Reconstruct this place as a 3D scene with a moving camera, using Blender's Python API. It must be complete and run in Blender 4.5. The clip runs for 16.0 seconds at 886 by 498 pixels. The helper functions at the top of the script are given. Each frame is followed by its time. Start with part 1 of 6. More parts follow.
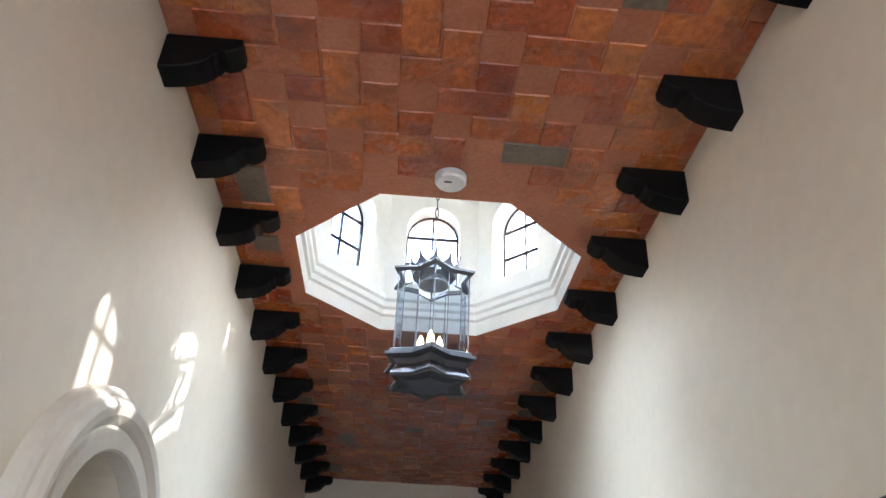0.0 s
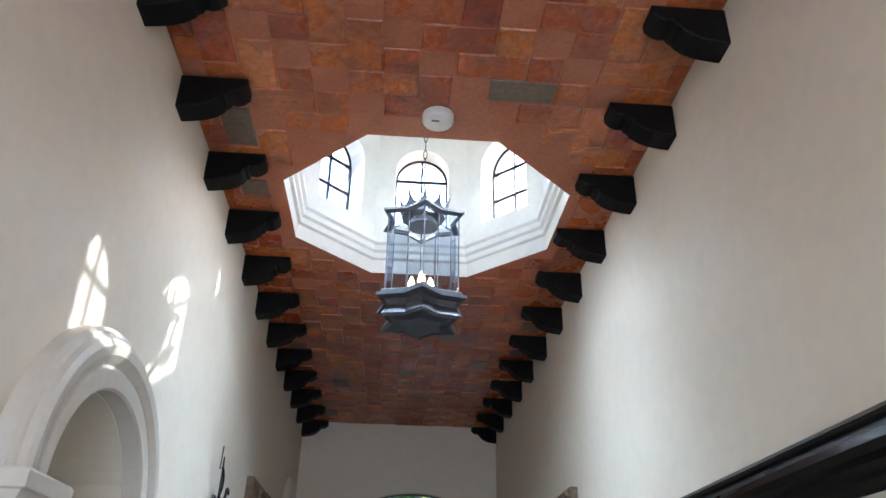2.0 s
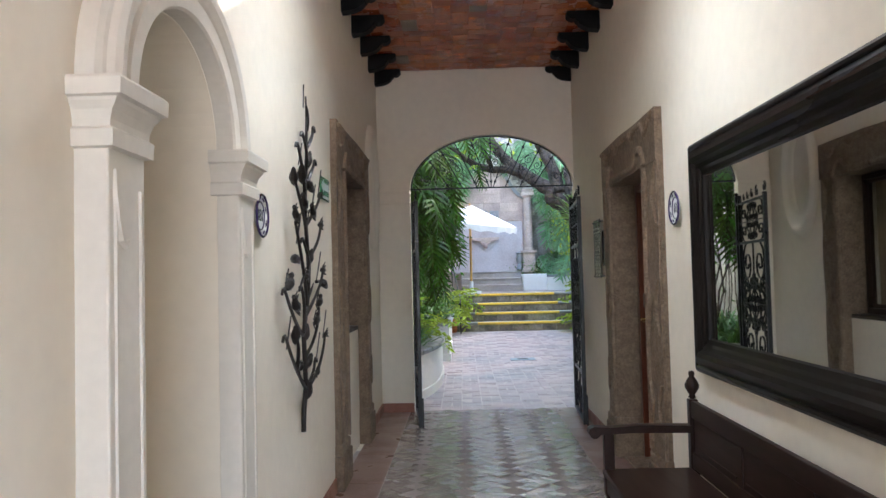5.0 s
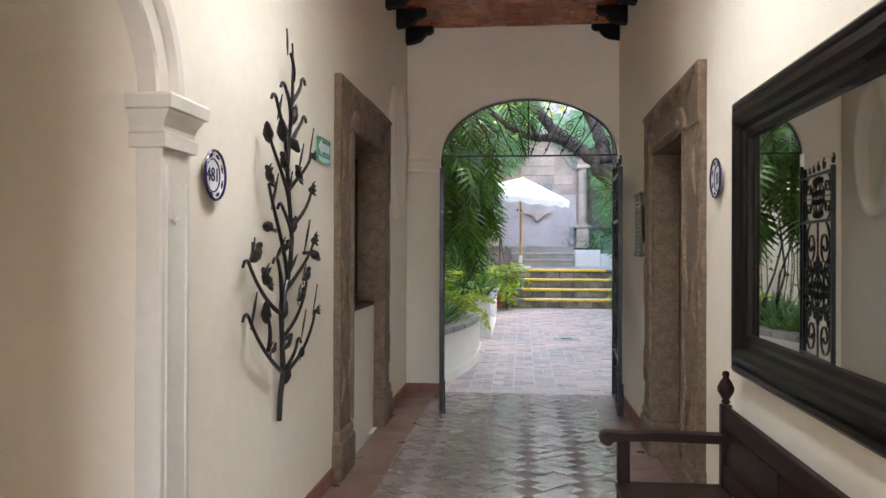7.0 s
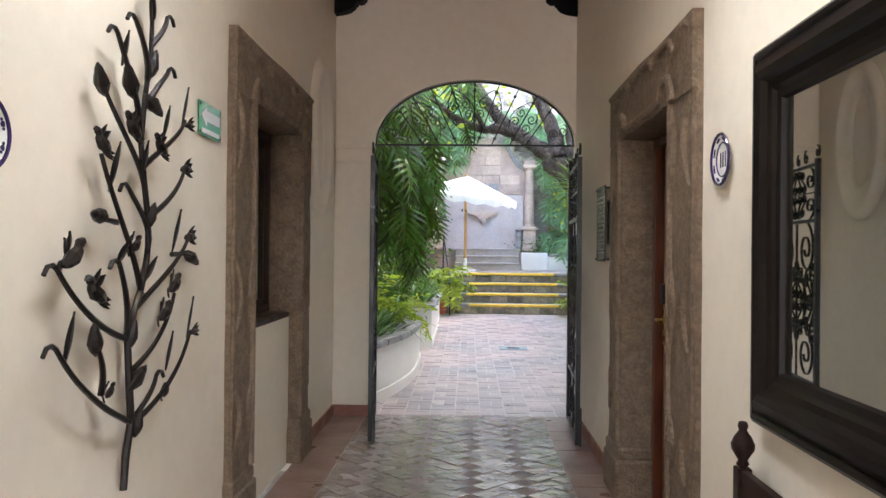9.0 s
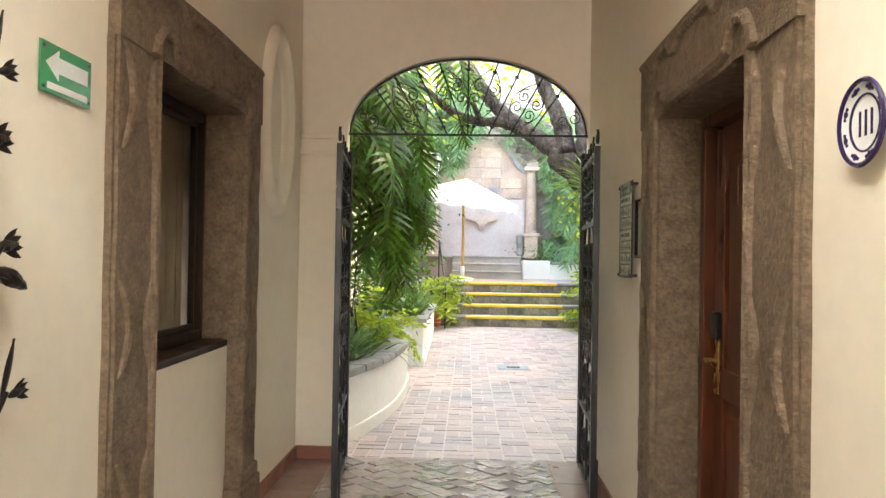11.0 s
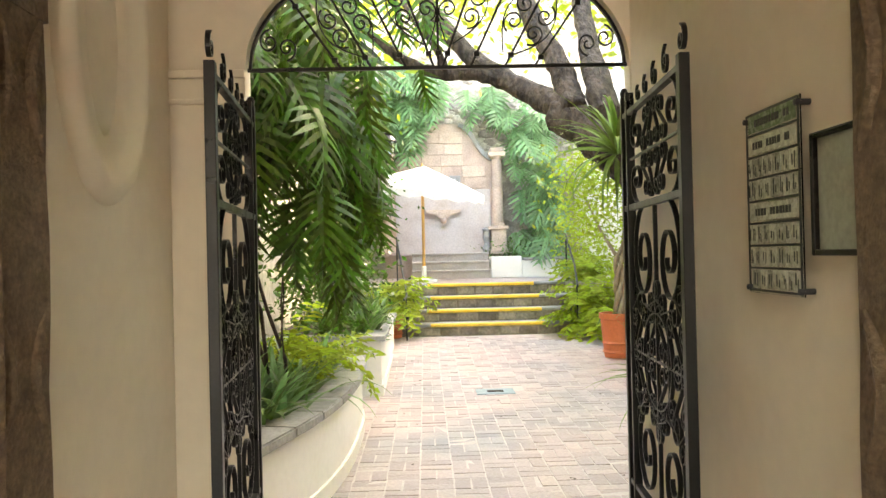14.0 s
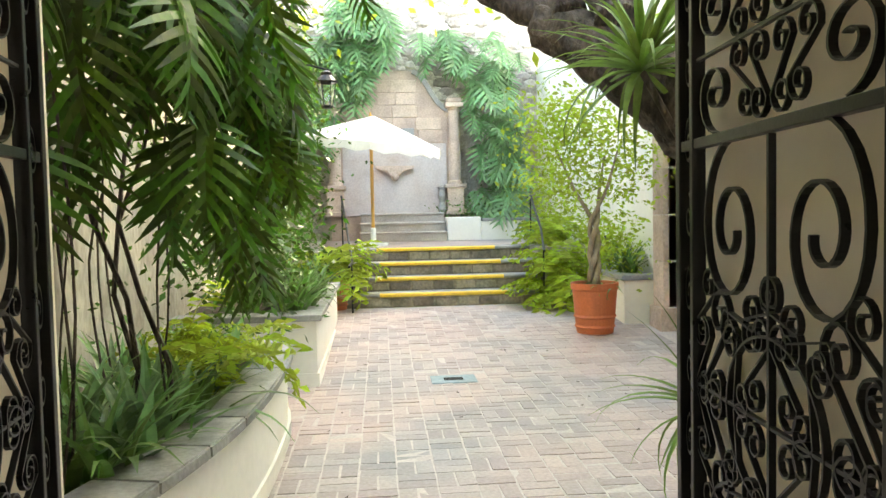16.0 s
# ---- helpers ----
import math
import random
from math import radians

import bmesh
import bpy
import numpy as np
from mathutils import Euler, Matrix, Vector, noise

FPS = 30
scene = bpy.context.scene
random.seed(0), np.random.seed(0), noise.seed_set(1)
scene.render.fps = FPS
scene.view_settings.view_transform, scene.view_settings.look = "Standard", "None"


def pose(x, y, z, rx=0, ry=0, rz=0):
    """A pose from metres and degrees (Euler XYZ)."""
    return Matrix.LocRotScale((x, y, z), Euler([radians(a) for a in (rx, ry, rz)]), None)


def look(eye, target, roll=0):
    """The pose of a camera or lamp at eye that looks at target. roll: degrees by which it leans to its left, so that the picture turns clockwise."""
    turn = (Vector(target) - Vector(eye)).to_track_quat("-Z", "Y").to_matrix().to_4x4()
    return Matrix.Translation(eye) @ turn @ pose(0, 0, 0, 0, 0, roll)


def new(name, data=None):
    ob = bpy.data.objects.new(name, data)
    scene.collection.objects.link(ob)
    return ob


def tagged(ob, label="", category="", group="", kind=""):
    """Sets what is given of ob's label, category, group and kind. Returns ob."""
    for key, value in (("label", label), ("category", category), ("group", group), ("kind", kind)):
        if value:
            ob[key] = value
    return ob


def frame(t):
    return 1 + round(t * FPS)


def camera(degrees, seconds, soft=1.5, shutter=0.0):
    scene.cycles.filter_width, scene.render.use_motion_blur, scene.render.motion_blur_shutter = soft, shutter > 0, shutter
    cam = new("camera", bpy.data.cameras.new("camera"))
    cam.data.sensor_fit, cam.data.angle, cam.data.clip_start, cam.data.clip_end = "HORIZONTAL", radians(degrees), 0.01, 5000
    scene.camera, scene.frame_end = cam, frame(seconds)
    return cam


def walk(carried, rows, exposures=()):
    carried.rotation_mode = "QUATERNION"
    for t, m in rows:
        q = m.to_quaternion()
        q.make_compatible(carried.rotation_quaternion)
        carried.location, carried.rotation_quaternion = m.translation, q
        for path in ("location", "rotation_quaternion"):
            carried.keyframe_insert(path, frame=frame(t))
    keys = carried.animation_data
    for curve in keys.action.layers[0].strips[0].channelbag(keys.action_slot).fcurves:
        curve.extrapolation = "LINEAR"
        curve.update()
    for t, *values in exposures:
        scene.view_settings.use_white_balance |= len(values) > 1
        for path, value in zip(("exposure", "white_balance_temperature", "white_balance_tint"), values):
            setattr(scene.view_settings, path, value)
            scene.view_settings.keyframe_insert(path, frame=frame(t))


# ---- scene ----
cam = camera(60.9, 16.0)
PATH = [
    (0, (-0.011, 0.105, 1.621), (0.07, 1.81, 2.663), 2.7),
    (0.5, (-0.001, 0.086, 1.616), (0.079, 1.717, 2.77), 2.3),
    (1, (-0.004, 0.085, 1.608), (0.09, 1.703, 2.78), 1.8),
    (1.5, (-0.009, 0.095, 1.598), (0.098, 1.769, 2.687), 1.2),
    (2, (-0.005, 0.113, 1.577), (0.11, 1.883, 2.502), 1.1),
    (2.5, (0.03, 0.151, 1.569), (0.136, 2.01, 2.298), 1.3),
    (3, (0.02, 0.158, 1.542), (0.139, 2.078, 2.089), 1.3),
    (3.5, (0.019, 0.166, 1.509), (0.143, 2.125, 1.894), 1.1),
    (4, (-0.02, 0.206, 1.457), (0.09, 2.187, 1.709), 0.8),
    (4.2, (-0.037, 0.216, 1.451), (0.068, 2.203, 1.648), 0.7),
    (4.5, (-0.088, 0.227, 1.437), (0.015, 2.221, 1.562), 0.3),
    (5, (-0.066, 0.279, 1.438), (-0.116, 2.277, 1.513), -1.4),
    (7.3, (0.275, 0.96, 1.451), (0.063, 2.948, 1.453), 0.2),
    (7.5, (0.301, 1.058, 1.462), (0.114, 3.049, 1.47), 0.6),
    (8, (0.275, 1.261, 1.444), (0.137, 3.257, 1.451), 0.8),
    (8.5, (0.175, 1.497, 1.449), (0.083, 3.495, 1.459), 0.3),
    (9, (0.223, 1.786, 1.447), (0.157, 3.785, 1.457), 0.6),
    (9.5, (0.301, 2.068, 1.486), (0.236, 4.066, 1.504), 0.8),
    (9.7, (0.299, 2.17, 1.483), (0.244, 4.169, 1.503), 0.9),
    (11.8, (0.275, 3.47, 1.501), (0.198, 5.468, 1.537), 0.9),
    (12, (0.259, 3.627, 1.522), (0.194, 5.625, 1.562), 0.5),
    (12.5, (0.244, 3.937, 1.476), (0.173, 5.936, 1.493), 0.3),
    (13, (0.277, 4.299, 1.507), (0.182, 6.297, 1.528), 0.1),
    (13.5, (0.231, 4.611, 1.519), (0.192, 6.611, 1.545), -0.6),
    (14, (0.19, 4.955, 1.527), (0.237, 6.954, 1.543), -1.3),
    (14.5, (0.235, 5.316, 1.525), (0.281, 7.315, 1.509), -0.2),
    (15, (0.249, 5.656, 1.511), (0.279, 7.655, 1.455), 0.9),
    (15.5, (0.233, 6.057, 1.552), (0.344, 8.052, 1.464), -0.8),
    (16, (0.285, 6.359, 1.553), (0.449, 8.35, 1.458), -1.2),
]
# seconds, stops, kelvin, tint
EXPOSURES = [(0.0, 0.58, 5800, 9), (1.0, 0.70, 5700, 9), (2.0, 0.52, 5500, 9), (3.5, 0.56, 5700, 10), (4.2, 0.72, 6000, 12), (5.2, 1.0, 6200, 14), (7.5, 1.08, 6700, 16), (9.7, 1.33, 6900, 17), (12.0, 1.82, 8900, 11), (13.5, 1.82, 9200, 12), (15.0, 1.38, 8700, 8), (16.0, 1.40, 8500, 4)]
walk(cam, [(t, look(eye, target, roll)) for t, eye, target, roll in PATH], EXPOSURES)

# ---- world and light ----
SUN_DIR = Vector((-1.0, -0.74, -0.97)).normalized()
world = bpy.data.worlds.new("world")
scene.world = world
world.use_nodes = True
wn = world.node_tree.nodes
sky = wn.new("ShaderNodeTexSky")
sky.sky_type = "NISHITA"
sky.sun_disc = False
sky.sun_elevation = radians(37.9)
sky.sun_rotation = math.atan2(1.0, 0.74)
sky.air_density, sky.dust_density, sky.ozone_density = 1.0, 2.5, 1.0
wn["Background"].inputs["Strength"].default_value = 1.1
world.node_tree.links.new(sky.outputs["Color"], wn["Background"].inputs["Color"])
sun = new("sun", bpy.data.lights.new("sun", "SUN"))
sun.data.energy, sun.data.angle, sun.data.color = 5.0, radians(0.5), (1.0, 0.93, 0.82)
sun.matrix_world = look((6, 6, 12), Vector((6, 6, 12)) + SUN_DIR)

# daylight of the street in the open doorway at the hall's start
street = new("street_daylight", bpy.data.lights.new("street_daylight", "AREA"))
street.data.shape, street.data.size, street.data.size_y = "RECTANGLE", 1.68, 2.85
street.data.energy, street.data.color = 27.0, (0.96, 0.98, 1.0)
street.matrix_world = look((0.1, -2.25, 1.45), (0.1, 0.0, 1.45))
# daylight of the sky in the eight windows of the skylight drum
for k in range(8):
    a = k * math.pi / 4
    out = Vector((math.cos(a), math.sin(a), 0))
    pane_light = new("skylight_daylight", bpy.data.lights.new("skylight_daylight", "AREA"))
    pane_light.data.shape, pane_light.data.size, pane_light.data.size_y = "RECTANGLE", 0.34, 0.26
    pane_light.data.spread = radians(75)
    pane_light.data.energy, pane_light.data.color = 7.2, (0.82, 0.92, 1.0)
    pane_light.matrix_world = look(Vector((0.13, 3.80, 4.42)) + out * 0.88, Vector((0.13, 3.80, 2.6)))

# ---- materials ----
def mat(name, col, rough=0.6, var=0.25, scale=6.0, bump=0.15, bscale=60.0, metal=0.0, tint=None, tint_amt=0.35, per_piece=0.0, spec=0.5, stretch=(1, 1, 1), coat=0.0, bdist=0.01, translucent=0.0):
    """A surface of one colour with stains at a large scale, grain at a fine one, relief, and optional change from piece to piece."""
    m = bpy.data.materials.new(name)
    m.use_nodes = True
    t = m.node_tree
    n, lk = t.nodes, t.links.new
    b = n["Principled BSDF"]
    tc = n.new("ShaderNodeTexCoord")
    mp = n.new("ShaderNodeMapping")
    mp.inputs["Scale"].default_value = stretch
    geo = n.new("ShaderNodeNewGeometry")
    lk(geo.outputs["Position"], mp.inputs["Vector"])
    big = n.new("ShaderNodeTexNoise")
    big.inputs["Scale"].default_value, big.inputs["Detail"].default_value = scale, 5.0
    fine = n.new("ShaderNodeTexNoise")
    fine.inputs["Scale"].default_value, fine.inputs["Detail"].default_value = bscale, 4.0
    lk(mp.outputs["Vector"], big.inputs["Vector"])
    lk(mp.outputs["Vector"], fine.inputs["Vector"])
    base = n.new("ShaderNodeMix")
    base.data_type = "RGBA"
    base.inputs["A"].default_value = (*col, 1)
    dark = tint or tuple(c * 0.55 for c in col)
    base.inputs["B"].default_value = (*dark, 1)
    ramp = n.new("ShaderNodeMapRange")
    ramp.inputs["From Min"].default_value, ramp.inputs["From Max"].default_value = 0.42, 0.72
    ramp.inputs["To Max"].default_value = tint_amt
    lk(big.outputs["Fac"], ramp.inputs["Value"])
    lk(ramp.outputs["Result"], base.inputs["Factor"])
    hsv = n.new("ShaderNodeHueSaturation")
    lk(base.outputs["Result"], hsv.inputs["Color"])
    val = n.new("ShaderNodeMapRange")
    val.inputs["From Min"].default_value, val.inputs["From Max"].default_value = 0.3, 0.7
    val.inputs["To Min"].default_value, val.inputs["To Max"].default_value = 1 - var * 0.5, 1 + var * 0.5
    lk(fine.outputs["Fac"], val.inputs["Value"])
    last = val.outputs["Result"]
    if per_piece:
        info = n.new("ShaderNodeObjectInfo")
        add = n.new("ShaderNodeMath")
        add.operation = "ADD"
        lk(info.outputs["Random"], add.inputs[0])
        lk(geo.outputs["Random Per Island"], add.inputs[1])
        fr = n.new("ShaderNodeMath")
        fr.operation = "FRACT"
        lk(add.outputs[0], fr.inputs[0])
        pv = n.new("ShaderNodeMapRange")
        pv.inputs["To Min"].default_value, pv.inputs["To Max"].default_value = 1 - per_piece, 1 + per_piece
        lk(fr.outputs[0], pv.inputs["Value"])
        mul = n.new("ShaderNodeMath")
        mul.operation = "MULTIPLY"
        lk(last, mul.inputs[0])
        lk(pv.outputs["Result"], mul.inputs[1])
        last = mul.outputs[0]
        hv = n.new("ShaderNodeMapRange")
        hv.inputs["To Min"].default_value, hv.inputs["To Max"].default_value = 0.5 - per_piece * 0.05, 0.5 + per_piece * 0.05
        lk(fr.outputs[0], hv.inputs["Value"])
        lk(hv.outputs["Result"], hsv.inputs["Hue"])
    lk(last, hsv.inputs["Value"])
    lk(hsv.outputs["Color"], b.inputs["Base Color"])
    rr = n.new("ShaderNodeMapRange")
    rr.inputs["From Min"].default_value, rr.inputs["From Max"].default_value = 0.3, 0.7
    rr.inputs["To Min"].default_value, rr.inputs["To Max"].default_value = max(0.02, rough - 0.1), min(1, rough + 0.1)
    lk(big.outputs["Fac"], rr.inputs["Value"])
    lk(rr.outputs["Result"], b.inputs["Roughness"])
    b.inputs["Metallic"].default_value = metal
    b.inputs["Specular IOR Level"].default_value = spec
    b.inputs["Coat Weight"].default_value = coat
    b.inputs["Coat Roughness"].default_value = 0.25
    if bump:
        both = n.new("ShaderNodeMath")
        both.operation = "MULTIPLY_ADD"
        both.inputs[1].default_value = 0.5
        lk(fine.outputs["Fac"], both.inputs[0])
        lk(big.outputs["Fac"], both.inputs[2])
        bm_ = n.new("ShaderNodeBump")
        bm_.inputs["Strength"].default_value, bm_.inputs["Distance"].default_value = bump, bdist
        lk(both.outputs[0], bm_.inputs["Height"])
        lk(bm_.outputs["Normal"], b.inputs["Normal"])
    if translucent:
        tr = n.new("ShaderNodeBsdfTranslucent")
        mixs = n.new("ShaderNodeMixShader")
        mixs.inputs["Fac"].default_value = translucent
        lk(hsv.outputs["Color"], tr.inputs["Color"])
        lk(b.outputs["BSDF"], mixs.inputs[1])
        lk(tr.outputs["BSDF"], mixs.inputs[2])
        lk(mixs.outputs["Shader"], n["Material Output"].inputs["Surface"])
    return m


def glass(name, col=(1, 1, 1), rough=0.02, ior=1.45):
    m = bpy.data.materials.new(name)
    m.use_nodes = True
    t = m.node_tree
    b = t.nodes["Principled BSDF"]
    b.inputs["Base Color"].default_value = (*col, 1)
    b.inputs["Roughness"].default_value = rough
    b.inputs["Transmission Weight"].default_value = 1.0
    b.inputs["IOR"].default_value = ior
    return m


def glow(name, col, strength):
    m = bpy.data.materials.new(name)
    m.use_nodes = True
    b = m.node_tree.nodes["Principled BSDF"]
    b.inputs["Base Color"].default_value = (*col, 1)
    b.inputs["Emission Color"].default_value = (*col, 1)
    b.inputs["Emission Strength"].default_value = strength
    return m


PLASTER = mat("cream_plaster", (0.79, 0.715, 0.585), 0.7, 0.05, 1.3, 0.25, 14, tint=(0.74, 0.655, 0.505), tint_amt=0.35, bdist=0.006)
WHITE_PLASTER = mat("white_plaster", (0.78, 0.75, 0.68), 0.6, 0.06, 2.0, 0.2, 20, tint=(0.7, 0.66, 0.57), bdist=0.006)
CAP_PAINT = mat("moulding_paint", (0.67, 0.62, 0.53), 0.55, 0.06, 3.0, 0.15, 30, tint=(0.62, 0.57, 0.48), bdist=0.004)
STONE = mat("carved_brown_stone", (0.20, 0.138, 0.086), 0.7, 0.5, 16.0, 1.0, 60, tint=(0.085, 0.055, 0.034), tint_amt=0.7, bdist=0.022)
STONE.node_tree.nodes["Noise Texture"].inputs["Detail"].default_value = 12.0
STONE.node_tree.nodes["Noise Texture"].inputs["Roughness"].default_value = 0.68
GREY_STONE = mat("grey_stone", (0.30, 0.29, 0.27), 0.8, 0.35, 5.0, 0.6, 40, tint=(0.17, 0.17, 0.16), tint_amt=0.6, per_piece=0.12)
LIMEWASH = mat("worn_lilac_limewash", (0.56, 0.50, 0.47), 0.9, 0.2, 1.6, 0.4, 30, tint=(0.44, 0.34, 0.28), tint_amt=0.8)
PALE_STEP = mat("pale_step_stone", (0.46, 0.41, 0.365), 0.8, 0.3, 4.0, 0.5, 40, tint=(0.30, 0.27, 0.24), tint_amt=0.6, per_piece=0.1)
PINK_STONE = mat("pink_quarry_stone", (0.57, 0.43, 0.34), 0.85, 0.3, 3.0, 0.5, 30, tint=(0.33, 0.25, 0.20), tint_amt=0.6, per_piece=0.12)
RUBBLE = mat("rubble_stone", (0.50, 0.44, 0.37), 0.9, 0.5, 3.0, 0.9, 20, tint=(0.26, 0.21, 0.17), tint_amt=0.7, per_piece=0.35, bdist=0.03)
DARK_WOOD = mat("black_stained_wood", (0.004, 0.0037, 0.0035), 0.6, 0.5, 4.0, 0.35, 40, tint=(0.011, 0.010, 0.009), tint_amt=0.5, spec=0.15, stretch=(1, 0.25, 1))
BENCH_WOOD = mat("dark_walnut_wood", (0.022, 0.010, 0.007), 0.38, 0.5, 3.0, 0.12, 50, tint=(0.012, 0.007, 0.005), tint_amt=0.6, stretch=(1, 0.15, 1), coat=0.0, spec=0.15)
FRAME_WOOD = mat("espresso_frame_wood", (0.008, 0.006, 0.0048), 0.30, 0.4, 3.0, 0.12, 60, tint=(0.013, 0.0095, 0.0075), tint_amt=0.5, stretch=(1, 0.1, 1), coat=0.0, spec=0.16)
DOOR_WOOD = mat("mahogany_wood", (0.11, 0.028, 0.011), 0.30, 0.5, 4.0, 0.15, 40, tint=(0.045, 0.012, 0.006), tint_amt=0.7, stretch=(1, 1, 0.12), coat=0.2)
WIN_WOOD = mat("dark_brown_window_wood", (0.030, 0.016, 0.009), 0.45, 0.4, 5.0, 0.15, 50, stretch=(1, 1, 0.2), spec=0.2)
IRON = mat("black_wrought_iron", (0.007, 0.0065, 0.0064), 0.36, 0.4, 9.0, 0.25, 120, metal=0.1, tint=(0.018, 0.016, 0.014), bdist=0.003, spec=0.36)
BRONZE_IRON = mat("dark_bronze_iron", (0.014, 0.010, 0.0075), 0.42, 0.4, 9.0, 0.25, 90, metal=0.3, tint=(0.022, 0.016, 0.012), bdist=0.003)
PEWTER = mat("aged_tin", (0.055, 0.056, 0.064), 0.46, 0.3, 9.0, 0.15, 60, metal=0.35, tint=(0.08, 0.075, 0.075))
BRASS = mat("brass", (0.62, 0.42, 0.14), 0.28, 0.2, 20.0, 0.05, 80, metal=1.0)
TERRACOTTA = mat("terracotta", (0.52, 0.13, 0.045), 0.6, 0.2, 5.0, 0.2, 40, tint=(0.42, 0.12, 0.05))
TILE_RED = mat("fired_ceiling_brick", (0.44, 0.118, 0.036), 0.27, 0.45, 5.0, 1.0, 34, tint=(0.20, 0.062, 0.034), tint_amt=0.85, per_piece=0.22, bdist=0.016)
MORTAR_RED = mat("red_mortar", (0.38, 0.125, 0.055), 0.6, 0.3, 8.0, 0.5, 50, tint=(0.5, 0.22, 0.13), tint_amt=0.5, bdist=0.008)
HALL_BRICK = mat("worn_hall_brick", (0.235, 0.185, 0.165), 0.22, 0.3, 4.0, 1.0, 15, spec=0.9, tint=(0.15, 0.108, 0.092), tint_amt=0.6, per_piece=0.16, bdist=0.014)
HALL_BRICK.node_tree.nodes["Principled BSDF"].inputs["Coat Weight"].default_value = 0.45
HALL_BRICK.node_tree.nodes["Principled BSDF"].inputs["Coat Roughness"].default_value = 0.17
HALL_BRICK.node_tree.links.new(HALL_BRICK.node_tree.nodes["Bump"].outputs["Normal"], HALL_BRICK.node_tree.nodes["Principled BSDF"].inputs["Coat Normal"])
HALL_JOINT = mat("hall_mortar", (0.25, 0.205, 0.18), 0.7, 0.3, 6.0, 0.3, 50)
BORDER_TILE = mat("terracotta_border", (0.21, 0.125, 0.095), 0.35, 0.25, 4.0, 0.25, 40, tint=(0.15, 0.09, 0.07), per_piece=0.1)
PAVER = mat("pale_pink_paver", (0.43, 0.325, 0.292), 0.45, 0.3, 0.7, 0.5, 40, tint=(0.25, 0.25, 0.255), tint_amt=1.0, per_piece=0.16, bdist=0.008)
GREY_BRICK = mat("grey_fired_brick", (0.17, 0.125, 0.085), 0.45, 0.4, 7.0, 0.5, 45, tint=(0.10, 0.06, 0.045), per_piece=0.2, bdist=0.008)
PAVER_JOINT = mat("paver_mortar", (0.54, 0.48, 0.445), 0.85, 0.25, 3.0, 0.4, 40)
SKIRT = mat("terracotta_skirting", (0.27, 0.10, 0.06), 0.5, 0.2, 6.0, 0.2, 40)
YELLOW = mat("yellow_step_paint", (0.80, 0.49, 0.045), 0.6, 0.25, 9.0, 0.3, 40, tint=(0.55, 0.36, 0.08), tint_amt=0.5)
MIRROR = bpy.data.materials.new("mirror_glass")
MIRROR.use_nodes = True
MIRROR.node_tree.nodes["Principled BSDF"].inputs["Metallic"].default_value = 1.0
MIRROR.node_tree.nodes["Principled BSDF"].inputs["Roughness"].default_value = 0.015
MIRROR.node_tree.nodes["Principled BSDF"].inputs["Base Color"].default_value = (0.80, 0.82, 0.80, 1)
OLD_WALL = mat("stained_old_plaster", (0.42, 0.39, 0.33), 0.9, 0.4, 2.2, 0.8, 22, tint=(0.16, 0.13, 0.10), tint_amt=0.9, stretch=(1, 1, 0.5), bdist=0.02)
LANTERN_GLASS = glass("grey_bevelled_glass", (0.80, 0.86, 0.93), 0.03)
GLASS = glass("clear_glass", (0.97, 0.98, 0.98), 0.01)
CANVAS = mat("white_canvas", (0.85, 0.84, 0.80), 0.8, 0.05, 3.0, 0.1, 80, translucent=0.35)
POLE_WOOD = mat("yellow_pine_pole", (0.62, 0.33, 0.09), 0.45, 0.25, 5.0, 0.1, 40, stretch=(1, 1, 0.15))
CERAMIC = mat("white_glazed_ceramic", (0.80, 0.80, 0.77), 0.15, 0.05, 9.0, 0.0)
COBALT = mat("dark_blue_glaze", (0.035, 0.02, 0.09), 0.15, 0.2, 20.0, 0.0)
PLASTIC = mat("white_plastic", (0.80, 0.79, 0.76), 0.4, 0.04, 9.0, 0.0)
SOIL = mat("dark_soil", (0.045, 0.032, 0.023), 0.95, 0.6, 9.0, 1.0, 40, tint=(0.12, 0.09, 0.065), tint_amt=0.6, bdist=0.04)
BARK = mat("grey_brown_bark", (0.085, 0.062, 0.048), 0.9, 0.8, 9.0, 1.0, 34, tint=(0.022, 0.015, 0.012), tint_amt=1.0, stretch=(1.6, 0.6, 0.6), bdist=0.06)
LEAF = mat("monstera_leaf", (0.068, 0.138, 0.013), 0.36, 0.3, 3.0, 0.1, 30, tint=(0.025, 0.07, 0.014), per_piece=0.6, translucent=0.42, spec=0.4)
# paler than monstera_leaf: the back climbers' brightness is put into the colour
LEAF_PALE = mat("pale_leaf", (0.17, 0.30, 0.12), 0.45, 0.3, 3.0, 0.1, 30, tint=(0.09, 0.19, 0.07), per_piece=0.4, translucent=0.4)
LEAF_LIME = mat("lime_leaf", (0.36, 0.45, 0.045), 0.5, 0.3, 3.0, 0.1, 30, tint=(0.22, 0.34, 0.035), per_piece=0.35, translucent=0.55)
LEAF_DARK = mat("dark_strap_leaf", (0.11, 0.21, 0.04), 0.4, 0.3, 3.0, 0.1, 30, tint=(0.08, 0.15, 0.05), per_piece=0.4, translucent=0.3)
PALE_BARK = mat("pale_twisted_bark", (0.30, 0.23, 0.15), 0.85, 0.5, 9.0, 0.8, 40, tint=(0.14, 0.10, 0.065), tint_amt=0.8, stretch=(1, 1, 0.35), bdist=0.02)
LEAF_SPIKE = mat("dracaena_leaf", (0.16, 0.25, 0.05), 0.4, 0.3, 3.0, 0.1, 30, tint=(0.09, 0.17, 0.04), per_piece=0.4, translucent=0.35)
